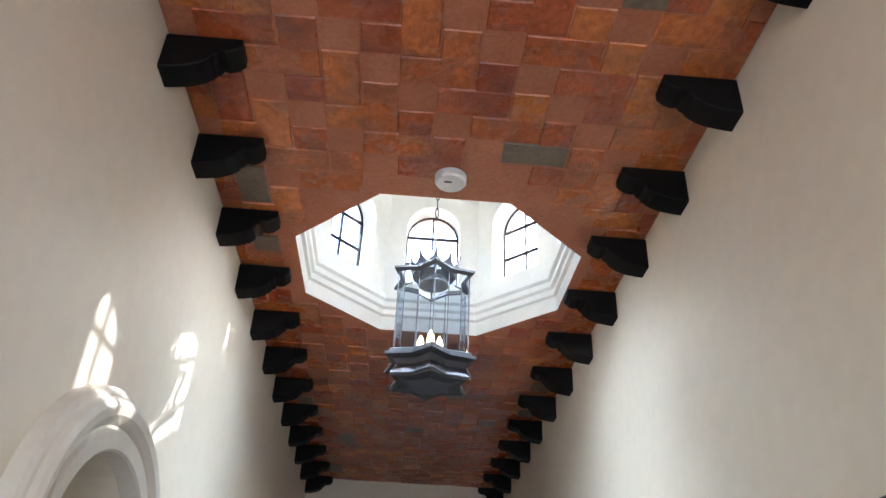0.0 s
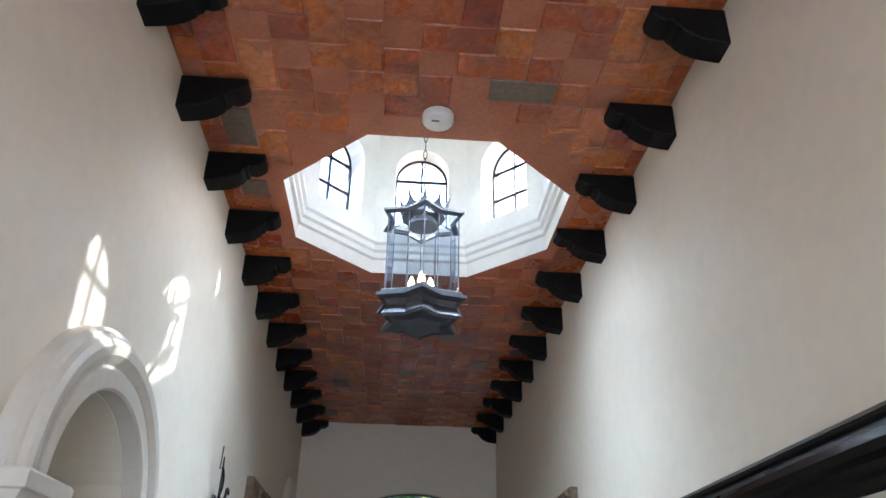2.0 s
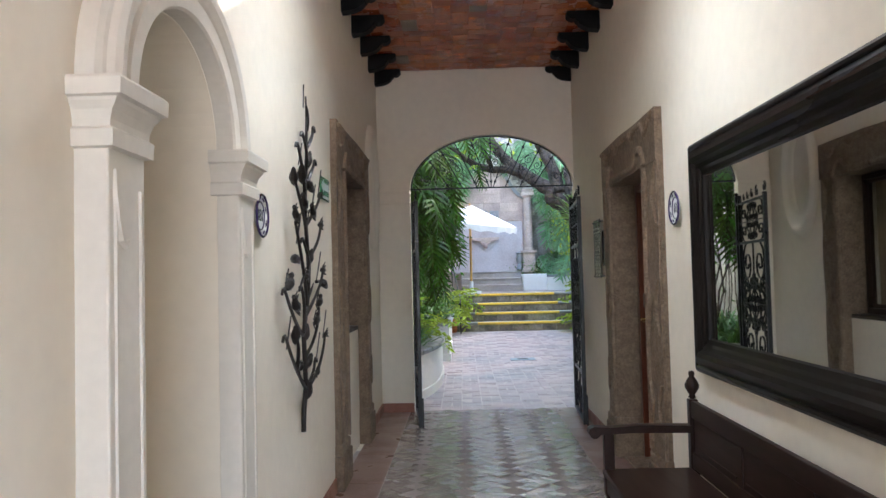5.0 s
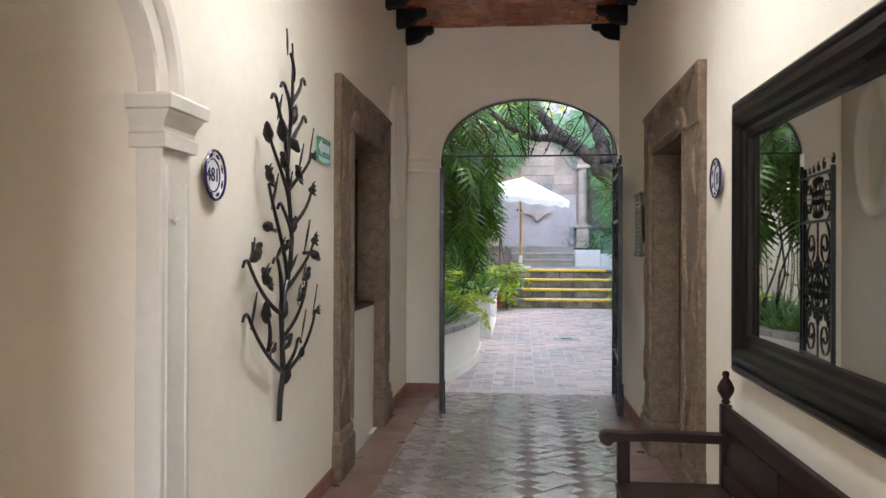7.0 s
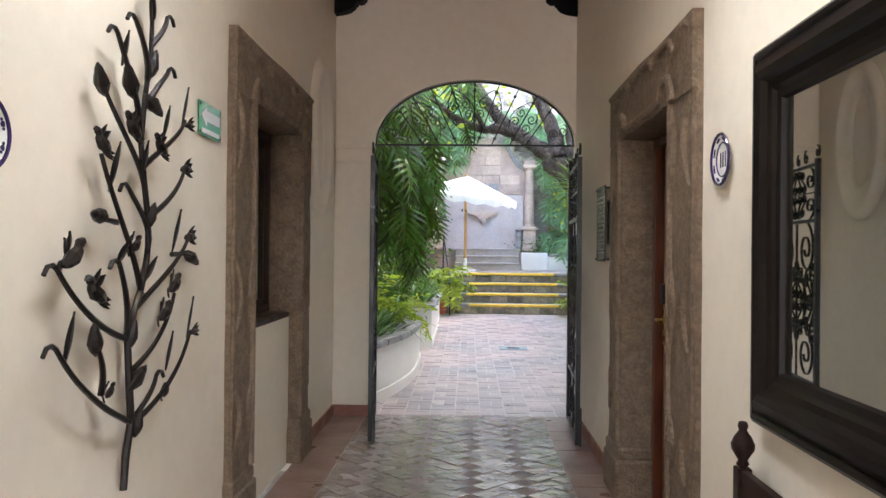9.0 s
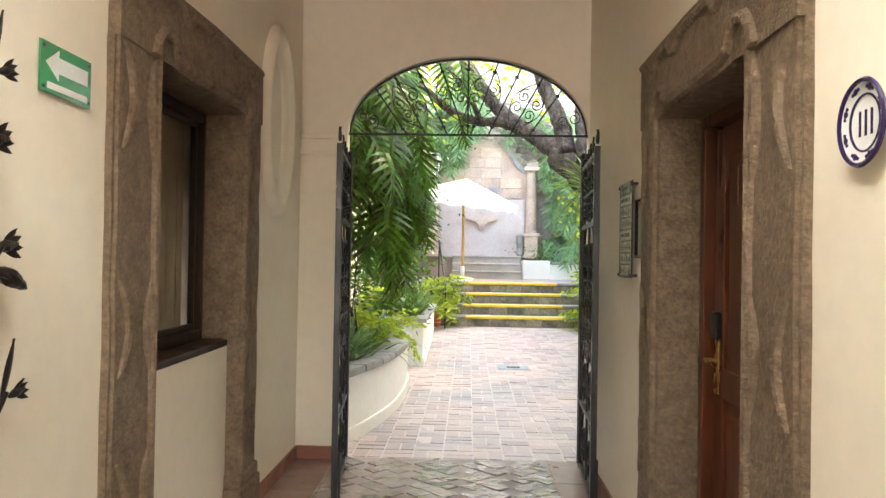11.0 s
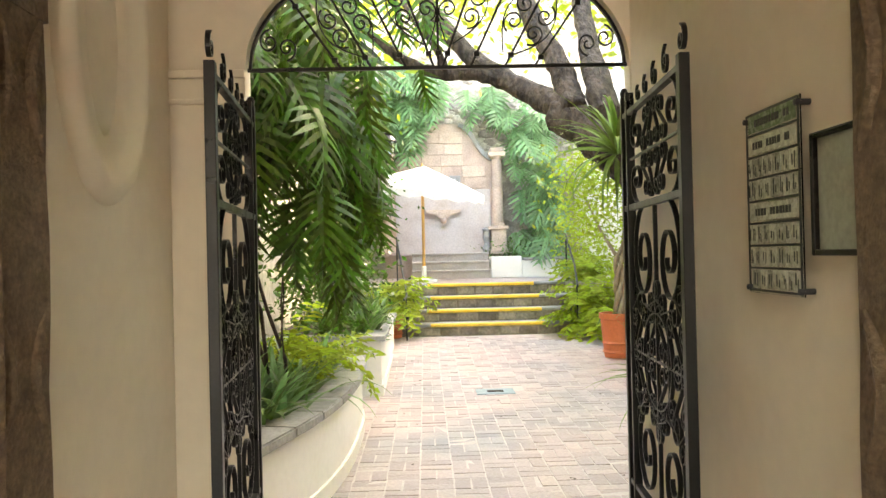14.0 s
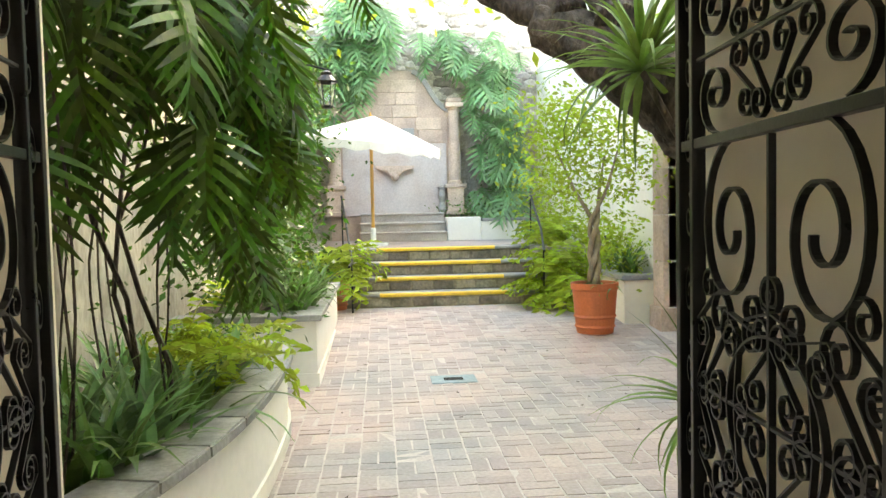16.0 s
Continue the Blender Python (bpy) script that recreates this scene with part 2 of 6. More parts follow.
RISER = mat("mossy_riser_stone", (0.27, 0.215, 0.16), 0.9, 0.5, 5.0, 0.8, 26, tint=(0.09, 0.085, 0.05), tint_amt=0.8, per_piece=0.3, bdist=0.02)
RED_PAINT = mat("red_door_paint", (0.32, 0.045, 0.03), 0.45, 0.2, 5.0, 0.1, 40)


# ---- building tools ----
def box(bm, x0, y0, z0, x1, y1, z1, bevel=0.0):
    vs = [bm.verts.new((x, y, z)) for z in (z0, z1) for y in (y0, y1) for x in (x0, x1)]
    fs = [bm.faces.new([vs[i] for i in q]) for q in ((0, 2, 3, 1), (4, 5, 7, 6), (0, 1, 5, 4), (2, 6, 7, 3), (0, 4, 6, 2), (1, 3, 7, 5))]
    if bevel:
        es = list({e for f in fs for e in f.edges})
        bmesh.ops.bevel(bm, geom=es, offset=bevel, segments=2, affect="EDGES", profile=0.5)
    return bm


def prism(bm, outline, axis, a, b):
    """A flat outline pulled along an axis: for 'x' the outline is (y, z), for 'y' (x, z), for 'z' (x, y)."""
    def at(p, d):
        return {"x": (d, p[0], p[1]), "y": (p[0], d, p[1]), "z": (p[0], p[1], d)}[axis]
    lo, hi = [bm.verts.new(at(p, a)) for p in outline], [bm.verts.new(at(p, b)) for p in outline]
    bm.faces.new(lo)
    bm.faces.new(hi[::-1])
    for i in range(len(lo)):
        j = (i + 1) % len(lo)
        bm.faces.new((lo[i], hi[i], hi[j], lo[j]))
    bmesh.ops.recalc_face_normals(bm, faces=bm.faces)
    return bm


def tube(bm, pts, r, seg=6, flat=1.0):
    """A round bar along points; r is one radius or one a point. flat squeezes it."""
    pts = [Vector(p) for p in pts]
    rs = r if isinstance(r, (list, tuple)) else [r] * len(pts)
    rings, side = [], None
    for i, p in enumerate(pts):
        d = (pts[min(i + 1, len(pts) - 1)] - pts[max(i - 1, 0)]).normalized()
        if side is None:
            side = d.cross(Vector((0, 0, 1)) if abs(d.z) < 0.9 else Vector((1, 0, 0))).normalized()
        side = (side - d * side.dot(d)).normalized()
        up = d.cross(side)
        rings.append([bm.verts.new(p + rs[i] * (math.cos(a) * side + flat * math.sin(a) * up)) for a in (2 * math.pi * k / seg for k in range(seg))])
    for a, b in zip(rings, rings[1:]):
        for k in range(seg):
            bm.faces.new((a[k], a[(k + 1) % seg], b[(k + 1) % seg], b[k]))
    bm.faces.new(rings[0][::-1])
    bm.faces.new(rings[-1])
    return bm


def lathe(bm, profile, c=(0, 0, 0), seg=24, axis="z"):
    """A turned body: profile of (radius, height)."""
    rings = []
    for r, h in profile:
        ring = []
        for k in range(seg):
            a = 2 * math.pi * k / seg
            u, v = r * math.cos(a), r * math.sin(a)
            p = {"z": (u, v, h), "x": (h, u, v), "y": (u, h, v)}[axis]
            ring.append(bm.verts.new(Vector(c) + Vector(p)))
        rings.append(ring)
    for a, b in zip(rings, rings[1:]):
        for k in range(seg):
            bm.faces.new((a[k], a[(k + 1) % seg], b[(k + 1) % seg], b[k]))
    bm.faces.new(rings[0][::-1])
    bm.faces.new(rings[-1])
    bmesh.ops.recalc_face_normals(bm, faces=bm.faces)
    return bm


def part(name, bm, material, parent=None, label="", smooth=False):
    me = bpy.data.meshes.new(name)
    bm.to_mesh(me)
    bm.free()
    me.materials.append(material)
    if smooth:
        for p in me.polygons:
            p.use_smooth = True
    ob = new(name, me)
    if parent is not None:
        ob.parent = parent
    if label:
        tagged(ob, label)
    return ob


def base(name, label, category, at=(0, 0, 0), group="", kind=""):
    ob = new(name)
    ob.location = at
    ob.empty_display_size = 0.1
    return tagged(ob, label, category, group, kind)


def B():
    return bmesh.new()


def arch_pts(cx, hw, spring, rise, n=24, flip=False):
    """Points of an arch from its one foot to its other."""
    pts = [(cx - hw * math.cos(math.pi * k / n), spring + rise * math.sin(math.pi * k / n)) for k in range(n + 1)]
    return pts[::-1] if flip else pts


# ---- the hall ----
XL, XR, H, Y0, Y1, AT = -0.96, 1.16, 3.70, -2.2, 8.41, 0.10
WALL = 0.62
# niche arch, window and door in the long walls
NY0, NY1, NSPR, NR = 2.20, 3.014, 1.922, 0.407
WY0, WY1, WZ0, WZ1 = 5.77, 6.90, 1.035, 2.24
DY0, DY1, DZ = 5.17, 6.26, 2.12

bm = B()
outline = [(Y0 - 0.3, -0.1), (NY0, -0.1), (NY0, NSPR)] + arch_pts((NY0 + NY1) / 2, NR, NSPR, 0.350)[1:-1] + [(NY1, NSPR), (NY1, -0.1), (WY0 - 0.05, -0.1), (WY0 - 0.05, WZ1 + 0.05), (WY1 + 0.05, WZ1 + 0.05), (WY1 + 0.05, -0.1), (Y1 + AT, -0.1), (Y1 + AT, H + 0.25), (Y0 - 0.3, H + 0.25)]
prism(bm, outline, "x", XL - WALL, XL)
tagged(part("wall_west", bm, PLASTER), "cream painted plaster wall with an arched niche", "wall", kind="structure")
bm = B()
box(bm, XL - WALL - 0.15, NY0 - 0.2, -0.1, XL - WALL, NY1 + 0.2, 2.8)
tagged(part("wall_niche_back", bm, PLASTER), "cream plaster back wall of the arched niche", "wall", kind="structure")
bm = B()
prism(bm, [(Y0 - 0.3, -0.1), (DY0 - 0.05, -0.1), (DY0 - 0.05, DZ + 0.05), (DY1 + 0.05, DZ + 0.05), (DY1 + 0.05, -0.1), (Y1 + AT, -0.1), (Y1 + AT, H + 0.25), (Y0 - 0.3, H + 0.25)], "x", XR, XR + WALL)
tagged(part("wall_east", bm, PLASTER), "cream painted plaster wall with a stone framed doorway", "wall", kind="structure")
bm = B()
prism(bm, [(XL, -0.1), (-0.75, -0.1), (-0.75, 2.9), (0.95, 2.9), (0.95, -0.1), (XR, -0.1), (XR, H + 0.25), (XL, H + 0.25)], "y", Y0 - 0.3, Y0)
tagged(part("wall_south", bm, PLASTER), "plain cream plaster wall with the open street doorway", "wall", kind="structure")
AX, AHW, ASPR, ARISE = 0.270, 0.884, 2.40, 0.575
bm = B()
prism(bm, [(XL, -0.1), (AX - AHW, -0.1)] + arch_pts(AX, AHW, ASPR, ARISE, 32) + [(AX + AHW, -0.1), (XR - 0.001, -0.1), (XR - 0.001, H + 0.25), (XL, H + 0.25)], "y", Y1, Y1 + AT)
tagged(part("wall_north", bm, PLASTER), "cream plaster end wall with a wide arched opening", "wall", kind="structure")

# ceiling of brick laid in basket pairs, with an octagonal opening
OX, OY, OR = 0.130, 3.80, 0.755


def octagon(r, cx=0.0, cy=0.0):
    """Corners of an octagon whose flat sides lie r from its middle."""
    c = r / math.cos(math.pi / 8)
    return [(cx + c * math.cos(math.pi / 8 + k * math.pi / 4), cy + c * math.sin(math.pi / 8 + k * math.pi / 4)) for k in range(8)]


def in_oct(x, y, r):
    return all((x - OX) * math.cos(k * math.pi / 4) + (y - OY) * math.sin(k * math.pi / 4) < r for k in range(8))


bm = B()
for x0, y0, x1, y1 in ((XL, Y0, XR, OY - OR), (XL, OY + OR, XR, Y1), (XL, OY - OR, OX - OR, OY + OR), (OX + OR, OY - OR, XR, OY + OR)):
    box(bm, x0, y0, H, x1, y1, H + 0.25)
oc = OR * math.tan(math.pi / 8)
for sx in (-1, 1):
    for sy in (-1, 1):
        prism(bm, [(OX + sx * OR, OY + sy * OR), (OX + sx * oc, OY + sy * OR), (OX + sx * OR, OY + sy * oc)], "z", H, H + 0.25)
rng = random.Random(4)
U = 0.150


def brick_down(bm, x0, y0, x1, y1, z, depth, g=0.0045):
    """One brick with eased lower edges, hanging from z."""
    j = [rng.uniform(-0.003, 0.003) for _ in range(4)]
    x0, x1, y0, y1 = x0 + g + j[0], x1 - g + j[1], y0 + g + j[2], y1 - g + j[3]
    d = depth + rng.uniform(-0.002, 0.002)
    e = 0.004
    top = [bm.verts.new(p) for p in ((x0, y0, z), (x1, y0, z), (x1, y1, z), (x0, y1, z))]
    low = [bm.verts.new(p) for p in ((x0 + e, y0 + e, z - d + rng.uniform(-.001, .001)), (x1 - e, y0 + e, z - d + rng.uniform(-.001, .001)), (x1 - e, y1 - e, z - d), (x0 + e, y1 - e, z - d))]
    fs = [bm.faces.new(low[::-1])]
    for i in range(4):
        k = (i + 1) % 4
        fs.append(bm.faces.new((top[i], top[k], low[k], low[i])))
    if rng.random() < 0.06:
        for f in fs:
            f.material_index = 1


part_ceiling = part("ceiling", bm, MORTAR_RED)
tagged(part_ceiling, "terracotta brick ceiling with an octagonal skylight opening", "ceiling", kind="structure")
bm = B()
for i in range(-3, 18):
    for j in range(-16, 60):
        # herringbone of bricks, two units by one
        s = (i - j) % 4
        if s == 0:
            r = (i, j, i + 2, j + 1)
        elif s == 2:
            r = (i, j, i + 1, j + 2)
        else:
            continue
        x0, y0, x1, y1 = (XL - 0.05 + r[0] * U, 0.04 + r[1] * U, XL - 0.05 + r[2] * U, 0.04 + r[3] * U)
        x0, x1, y0, y1 = max(x0, XL), min(x1, XR), max(y0, Y0), min(y1, Y1)
        if x1 - x0 < 0.03 or y1 - y0 < 0.03 or any(in_oct(x, y, OR + 0.01) for x in (x0, (x0 + x1) / 2, x1) for y in (y0, (y0 + y1) / 2, y1)):
            continue
        brick_down(bm, x0, y0, x1, y1, H, 0.006)
cb = tagged(part("ceiling_brick", bm, TILE_RED, part_ceiling), kind="stuff")
cb.data.materials.append(GREY_BRICK)

# skylight drum over the octagonal opening
drum = base("skylight_drum", "white octagonal skylight drum with eight arched windows", "skylight", (OX, OY, H), kind="structure")


def drum_side():
    """One side of the drum in its own place: outwards is +y, from its middle."""
    hw = OR * math.tan(math.pi / 8)
    ho = (OR + 0.2) * math.tan(math.pi / 8)
    wb, ws, whw = 0.36, 0.80, 0.185
    bm = B()
    hole = [(whw, wb)] + [(x, z) for x, z in arch_pts(0, whw, ws, 0.185, 14)][::-1] + [(-whw, wb)]
    for y, w, flip in ((OR, hw, True), (OR + 0.2, ho, False)):
        right = [(0, 0), (w, 0), (w, 1.45), (0, 1.45), (0, ws + 0.185)] + [p for p in arch_pts(0, whw, ws, 0.185, 14) if p[0] > 1e-6] + [(whw, wb), (0, wb)]
        left = [(-x, z) for x, z in right]
        for pts, f in ((right, flip), (left, not flip)):
            vs = [bm.verts.new((x, y, z)) for x, z in pts]
            bm.faces.new(vs if not f else vs[::-1])
    for a, b in zip(hole, hole[1:] + hole[:1]):
        bm.faces.new([bm.verts.new(p) for p in ((a[0], OR, a[1]), (b[0], OR, b[1]), (b[0] * 1.0, OR + 0.2, b[1]), (a[0], OR + 0.2, a[1]))])
    bmesh.ops.remove_doubles(bm, verts=bm.verts, dist=1e-4)
    return bm


def moulding(bm, prof):
    """A band along one side: prof is (distance inwards, height)."""
    for (d0, z0), (d1, z1) in zip(prof, prof[1:]):
        w0, w1 = ((OR - d) * math.tan(math.pi / 8) for d in (d0, d1))
        bm.faces.new([bm.verts.new(p) for p in ((-w0, OR - d0, z0), (w0, OR - d0, z0), (w1, OR - d1, z1), (-w1, OR - d1, z1))])
    bmesh.ops.remove_doubles(bm, verts=bm.verts, dist=1e-4)


side0 = part("drum_wall", drum_side(), WHITE_PLASTER, drum)
bm = B()
moulding(bm, [(0.0, 0.0), (0.004, 0.09), (0.022, 0.10), (0.022, 0.135), (0.038, 0.15), (0.038, 0.185), (0.055, 0.20), (0.055, 0.235), (0.0, 0.262)])
mould0 = part("cornice", bm, WHITE_PLASTER, drum)
win0 = B()
for x in (-0.18, 0.0, 0.18):
    box(win0, x - 0.006, OR + 0.13, 0.365, x + 0.006, OR + 0.15, 0.80 if x else 0.98)
for z in (0.37, 0.585, 0.80):
    box(win0, -0.18, OR + 0.128, z - 0.008, 0.18, OR + 0.152, z + 0.004)
tube(win0, [(x, OR + 0.14, z) for x, z in arch_pts(0, 0.178, 0.80, 0.178, 16)], 0.009, 5)
win0 = part("window_bars", win0, IRON, drum)
pane0 = B()
box(pane0, -0.18, OR + 0.138, 0.365, 0.18, OR + 0.142, 0.81)
prism(pane0, arch_pts(0, 0.178, 0.812, 0.165, 12), "y", OR + 0.138, OR + 0.142)
pane0 = part("pane", pane0, GLASS, drum)
pane0.visible_shadow = False
for k in range(1, 8):
    for o in (side0, mould0, win0, pane0):
        c = o.copy()
        scene.collection.objects.link(c)
        c.rotation_euler.z = k * math.pi / 4
bm = B()
lathe(bm, [((OR + 0.22) / math.cos(math.pi / 8), 1.45), (OR + 0.1, 1.60), (0.55, 1.75), (0.2, 1.84), (0.02, 1.86)], (0, 0, 0), 8)
bmesh.ops.rotate(bm, verts=bm.verts, matrix=Matrix.Rotation(math.pi / 8, 3, "Z"))
part("dome", bm, WHITE_PLASTER, drum)

# corbels under the ceiling
CORBEL = [(0, 0), (0, 0.262), (0.285, 0.262), (0.287, 0.205), (0.262, 0.165), (0.235, 0.150), (0.212, 0.158), (0.205, 0.128), (0.192, 0.120), (0.182, 0.088), (0.150, 0.050), (0.105, 0.022), (0.05, 0.008)]


def corbel(side, y):
    bm = B()
    x0 = XR if side > 0 else XL
    prism(bm, [(x0 - side * (d - 0.01), H - 0.172 + h * 0.63 - 0.004) for d, h in CORBEL], "y", y, y + 0.115)
    bmesh.ops.bevel(bm, geom=[e for e in bm.edges if abs(e.verts[0].co.y - e.verts[1].co.y) < 1e-5], offset=0.005, segments=1, affect="EDGES")
    ob = part("corbel", bm, DARK_WOOD)
    return tagged(ob, "black stained carved wooden corbel under the brick ceiling", "corbel", "ceiling corbels")


for k in range(13):
    corbel(1, 1.545 + 0.569 * k - 0.02 * (k == 0))
    corbel(-1, 1.555 + 0.561 * k)
for k in (-1, -2, -3):
    corbel(1, 1.545 + 0.569 * k)
    corbel(-1, 1.555 + 0.561 * k)

# smoke detector
det = base("smoke_detector", "round white plastic smoke detector on the brick ceiling", "smoke detector", (0.14, 2.86, H - 0.012))
bm = B()
part("housing", lathe(bm, [(0.072, 0.004), (0.072, -0.026), (0.064, -0.037), (0.02, -0.041), (0.003, -0.041)], seg=28), PLASTIC, det, smooth=False)
part("vent_mark", box(B(), -0.03, -0.025, -0.044, 0.005, -0.018, -0.0405), PEWTER, det)

# floor of the hall
bm = B()
box(bm, XL, Y0, -0.06, XR, Y1 + AT, -0.004)
floor = tagged(part("floor", bm, HALL_JOINT), "worn polished brick hall floor in a diagonal herringbone", "floor", kind="structure")


def clip_poly(pts, x0, x1):
    for sgn, lim in ((1, x0), (-1, x1)):
        out = []
        for a, b in zip(pts, pts[1:] + pts[:1]):
            da, db = sgn * (a[0] - lim), sgn * (b[0] - lim)
            if da >= 0:
                out.append(a)
            if da * db < 0:
                f = da / (da - db)
                out.append((a[0] + (b[0] - a[0]) * f, a[1] + (b[1] - a[1]) * f))
        pts = out
        if len(pts) < 3:
            return []
    return pts


def slab_poly(bm, pts, z0, z1, e=0.004):
    c = (sum(p[0] for p in pts) / len(pts), sum(p[1] for p in pts) / len(pts))
    tilt = (rng.uniform(-0.02, 0.02), rng.uniform(-0.02, 0.02))
    lo = [bm.verts.new((*p, z0)) for p in pts]
    hi = []
    for p in pts:
        dx, dy = c[0] - p[0], c[1] - p[1]
        l = math.hypot(dx, dy) or 1
        hi.append(bm.verts.new((p[0] + dx / l * e, p[1] + dy / l * e, z1 - tilt[0] * dx - tilt[1] * dy)))
    bm.faces.new(hi)
    for i in range(len(pts)):
        j = (i + 1) % len(pts)
        bm.faces.new((lo[i], lo[j], hi[j], hi[i]))


def inset(pts, g):
    c = (sum(p[0] for p in pts) / len(pts), sum(p[1] for p in pts) / len(pts))
    out = []
    for p in pts:
        dx, dy = c[0] - p[0], c[1] - p[1]
        out.append((p[0] + math.copysign(min(g, abs(dx)), dx), p[1] + math.copysign(min(g, abs(dy)), dy)))
    return out


FLOOR_BRICKS = []
BX0, BX1 = XL + 0.30, XR - 0.27
f = 0.12
for i in range(-60, 90):
    for j in range(-60, 90):
        s = (i - j) % 4
        if s == 0:
            r = (i, j, i + 2, j + 1)
        elif s == 2:
            r = (i, j, i + 1, j + 2)
        else:
            continue
        q = [(r[0] * f + 0.004, r[1] * f + 0.004), (r[2] * f - 0.004, r[1] * f + 0.004), (r[2] * f - 0.004, r[3] * f - 0.004), (r[0] * f + 0.004, r[3] * f - 0.004)]
        c45 = math.sqrt(0.5)
        q = [((u - v) * c45, (u + v) * c45 + 3.0) for u, v in q]
        cy = sum(p[1] for p in q) / 4
        if cy < Y0 + 0.1 or cy > Y1 + AT - 0.1:
            continue
        q = clip_poly(q, BX0, BX1)
        if len(q) >= 3:
            FLOOR_BRICKS.append((cy, q))
FLOOR_BRICKS.sort(key=lambda b: abs(b[0] - 6.8))
bm = B()
for n, (cy, q) in enumerate(FLOOR_BRICKS):
    if n >= 280:
        slab_poly(bm, q, -0.015, rng.uniform(-0.003, 0.005))
tagged(part("floor_brick_rest", bm, HALL_BRICK, floor), kind="stuff")
# plain tiles along both sides
for side, (xa, xb) in enumerate(((XL, BX0), (BX1, XR))):
    y = Y0
    while y < Y1 + AT:
        bm = B()
        box(bm, xa + 0.002, y + 0.002, -0.015, xb - 0.002, min(y + 0.29, Y1 + AT) - 0.002, 0.001 + rng.uniform(-0.001, 0.002))
        part("border_tile", bm, BORDER_TILE, floor)
        y += 0.29


# skirting
def skirting(name, x0, y0, x1, y1):
    tagged(part(name, box(B(), x0, y0, 0.002, x1, y1, 0.10, 0.003), SKIRT), "dark terracotta skirting along the wall foot", "skirting", kind="structure")


skirting("baseboard", XL, 7.30, XL + 0.014, Y1)
skirting("baseboard", XL, Y1 - 0.014, AX - AHW, Y1)
skirting("baseboard", XR - 0.014, 6.70, XR, Y1)
skirting("baseboard", XL, 3.30, XL + 0.014, 5.40)
skirting("baseboard", XR - 0.014, Y0, XR, 4.78)
skirting("baseboard", XL, Y0, XL + 0.014, 1.92)

# ---- arched niche surround ----
niche = base("niche_surround", "painted plaster arch surround with pilasters and stepped capitals", "arch surround", (XL, (NY0 + NY1) / 2, 0))


def nlocal(y):
    return y - (NY0 + NY1) / 2


PROUD = 0.08
for s in (-1, 1):
    a, b = sorted((s * (NR + 0.003), s * (NR + 0.205)))
    bm = B()
    box(bm, -0.02, a, 0.003, PROUD, b, NSPR - 0.15, 0.006)
    pil = part("pilaster", bm, CAP_PAINT, niche)
    # sunken panel outline with a hanging drop
    bm = B()
    yc = (a + b) / 2
    top = NSPR - 0.25
    for yy in (yc - 0.068, yc + 0.068):
        tube(bm, [(PROUD - 0.001, yy, 0.25), (PROUD, yy, top)], 0.007, 6)
    tube(bm, [(PROUD, yc - 0.068 + dy * 0.8, top + dz) for dy, dz in ((0, 0.04), (0, -0.02), (0.012, -0.08), (0.035, -0.125), (0.065, -0.14), (0.095, -0.125))], [0.006, 0.011, 0.013, 0.012, 0.009, 0.004], 6)
    part("panel_bead", bm, CAP_PAINT, pil)
    bm = B()
    prof = [(0.0, -0.165), (0.024, -0.162), (0.026, -0.122), (0.012, -0.114), (0.014, -0.098), (0.024, -0.076), (0.042, -0.058), (0.046, -0.050), (0.064, -0.046), (0.066, -0.008), (0.058, 0.0), (0.0, 0.001)]
    rows = [[bm.verts.new(p) for p in ((-0.02, a - d * 0.6, NSPR + z), (PROUD + d * 0.75, a - d * 0.6, NSPR + z), (PROUD + d * 0.75, b + d * 0.6, NSPR + z), (-0.02, b + d * 0.6, NSPR + z))] for d, z in prof]
    for r0, r1 in zip(rows, rows[1:]):
        for i in range(4):
            m = (i + 1) % 4
            bm.faces.new((r0[i], r0[m], r1[m], r1[i]))
    bm.faces.new(rows[0][::-1])
    bm.faces.new(rows[-1])
    part("capital", bm, CAP_PAINT, niche)
bm = B()
rings = []
for k in range(41):
    th = math.pi * k / 40
    ring = []
    for r, d in ((0.0, -0.02), (0.0, 0.062), (0.008, 0.070), (0.062, 0.072), (0.068, 0.058), (0.078, 0.056), (0.090, 0.068), (0.110, 0.084), (0.140, 0.088), (0.160, 0.078), (0.170, 0.062), (0.182, 0.058), (0.196, 0.046), (0.200, -0.02)):
        ring.append(bm.verts.new((d, -(NR + 0.003 + r) * math.cos(th), NSPR + (0.353 + r) * math.sin(th))))
    rings.append(ring)
for a, b in zip(rings, rings[1:]):
    for i in range(len(a) - 1):
        bm.faces.new((a[i], a[i + 1], b[i + 1], b[i]))
bmesh.ops.recalc_face_normals(bm, faces=bm.faces)
part("archivolt", bm, CAP_PAINT, niche)


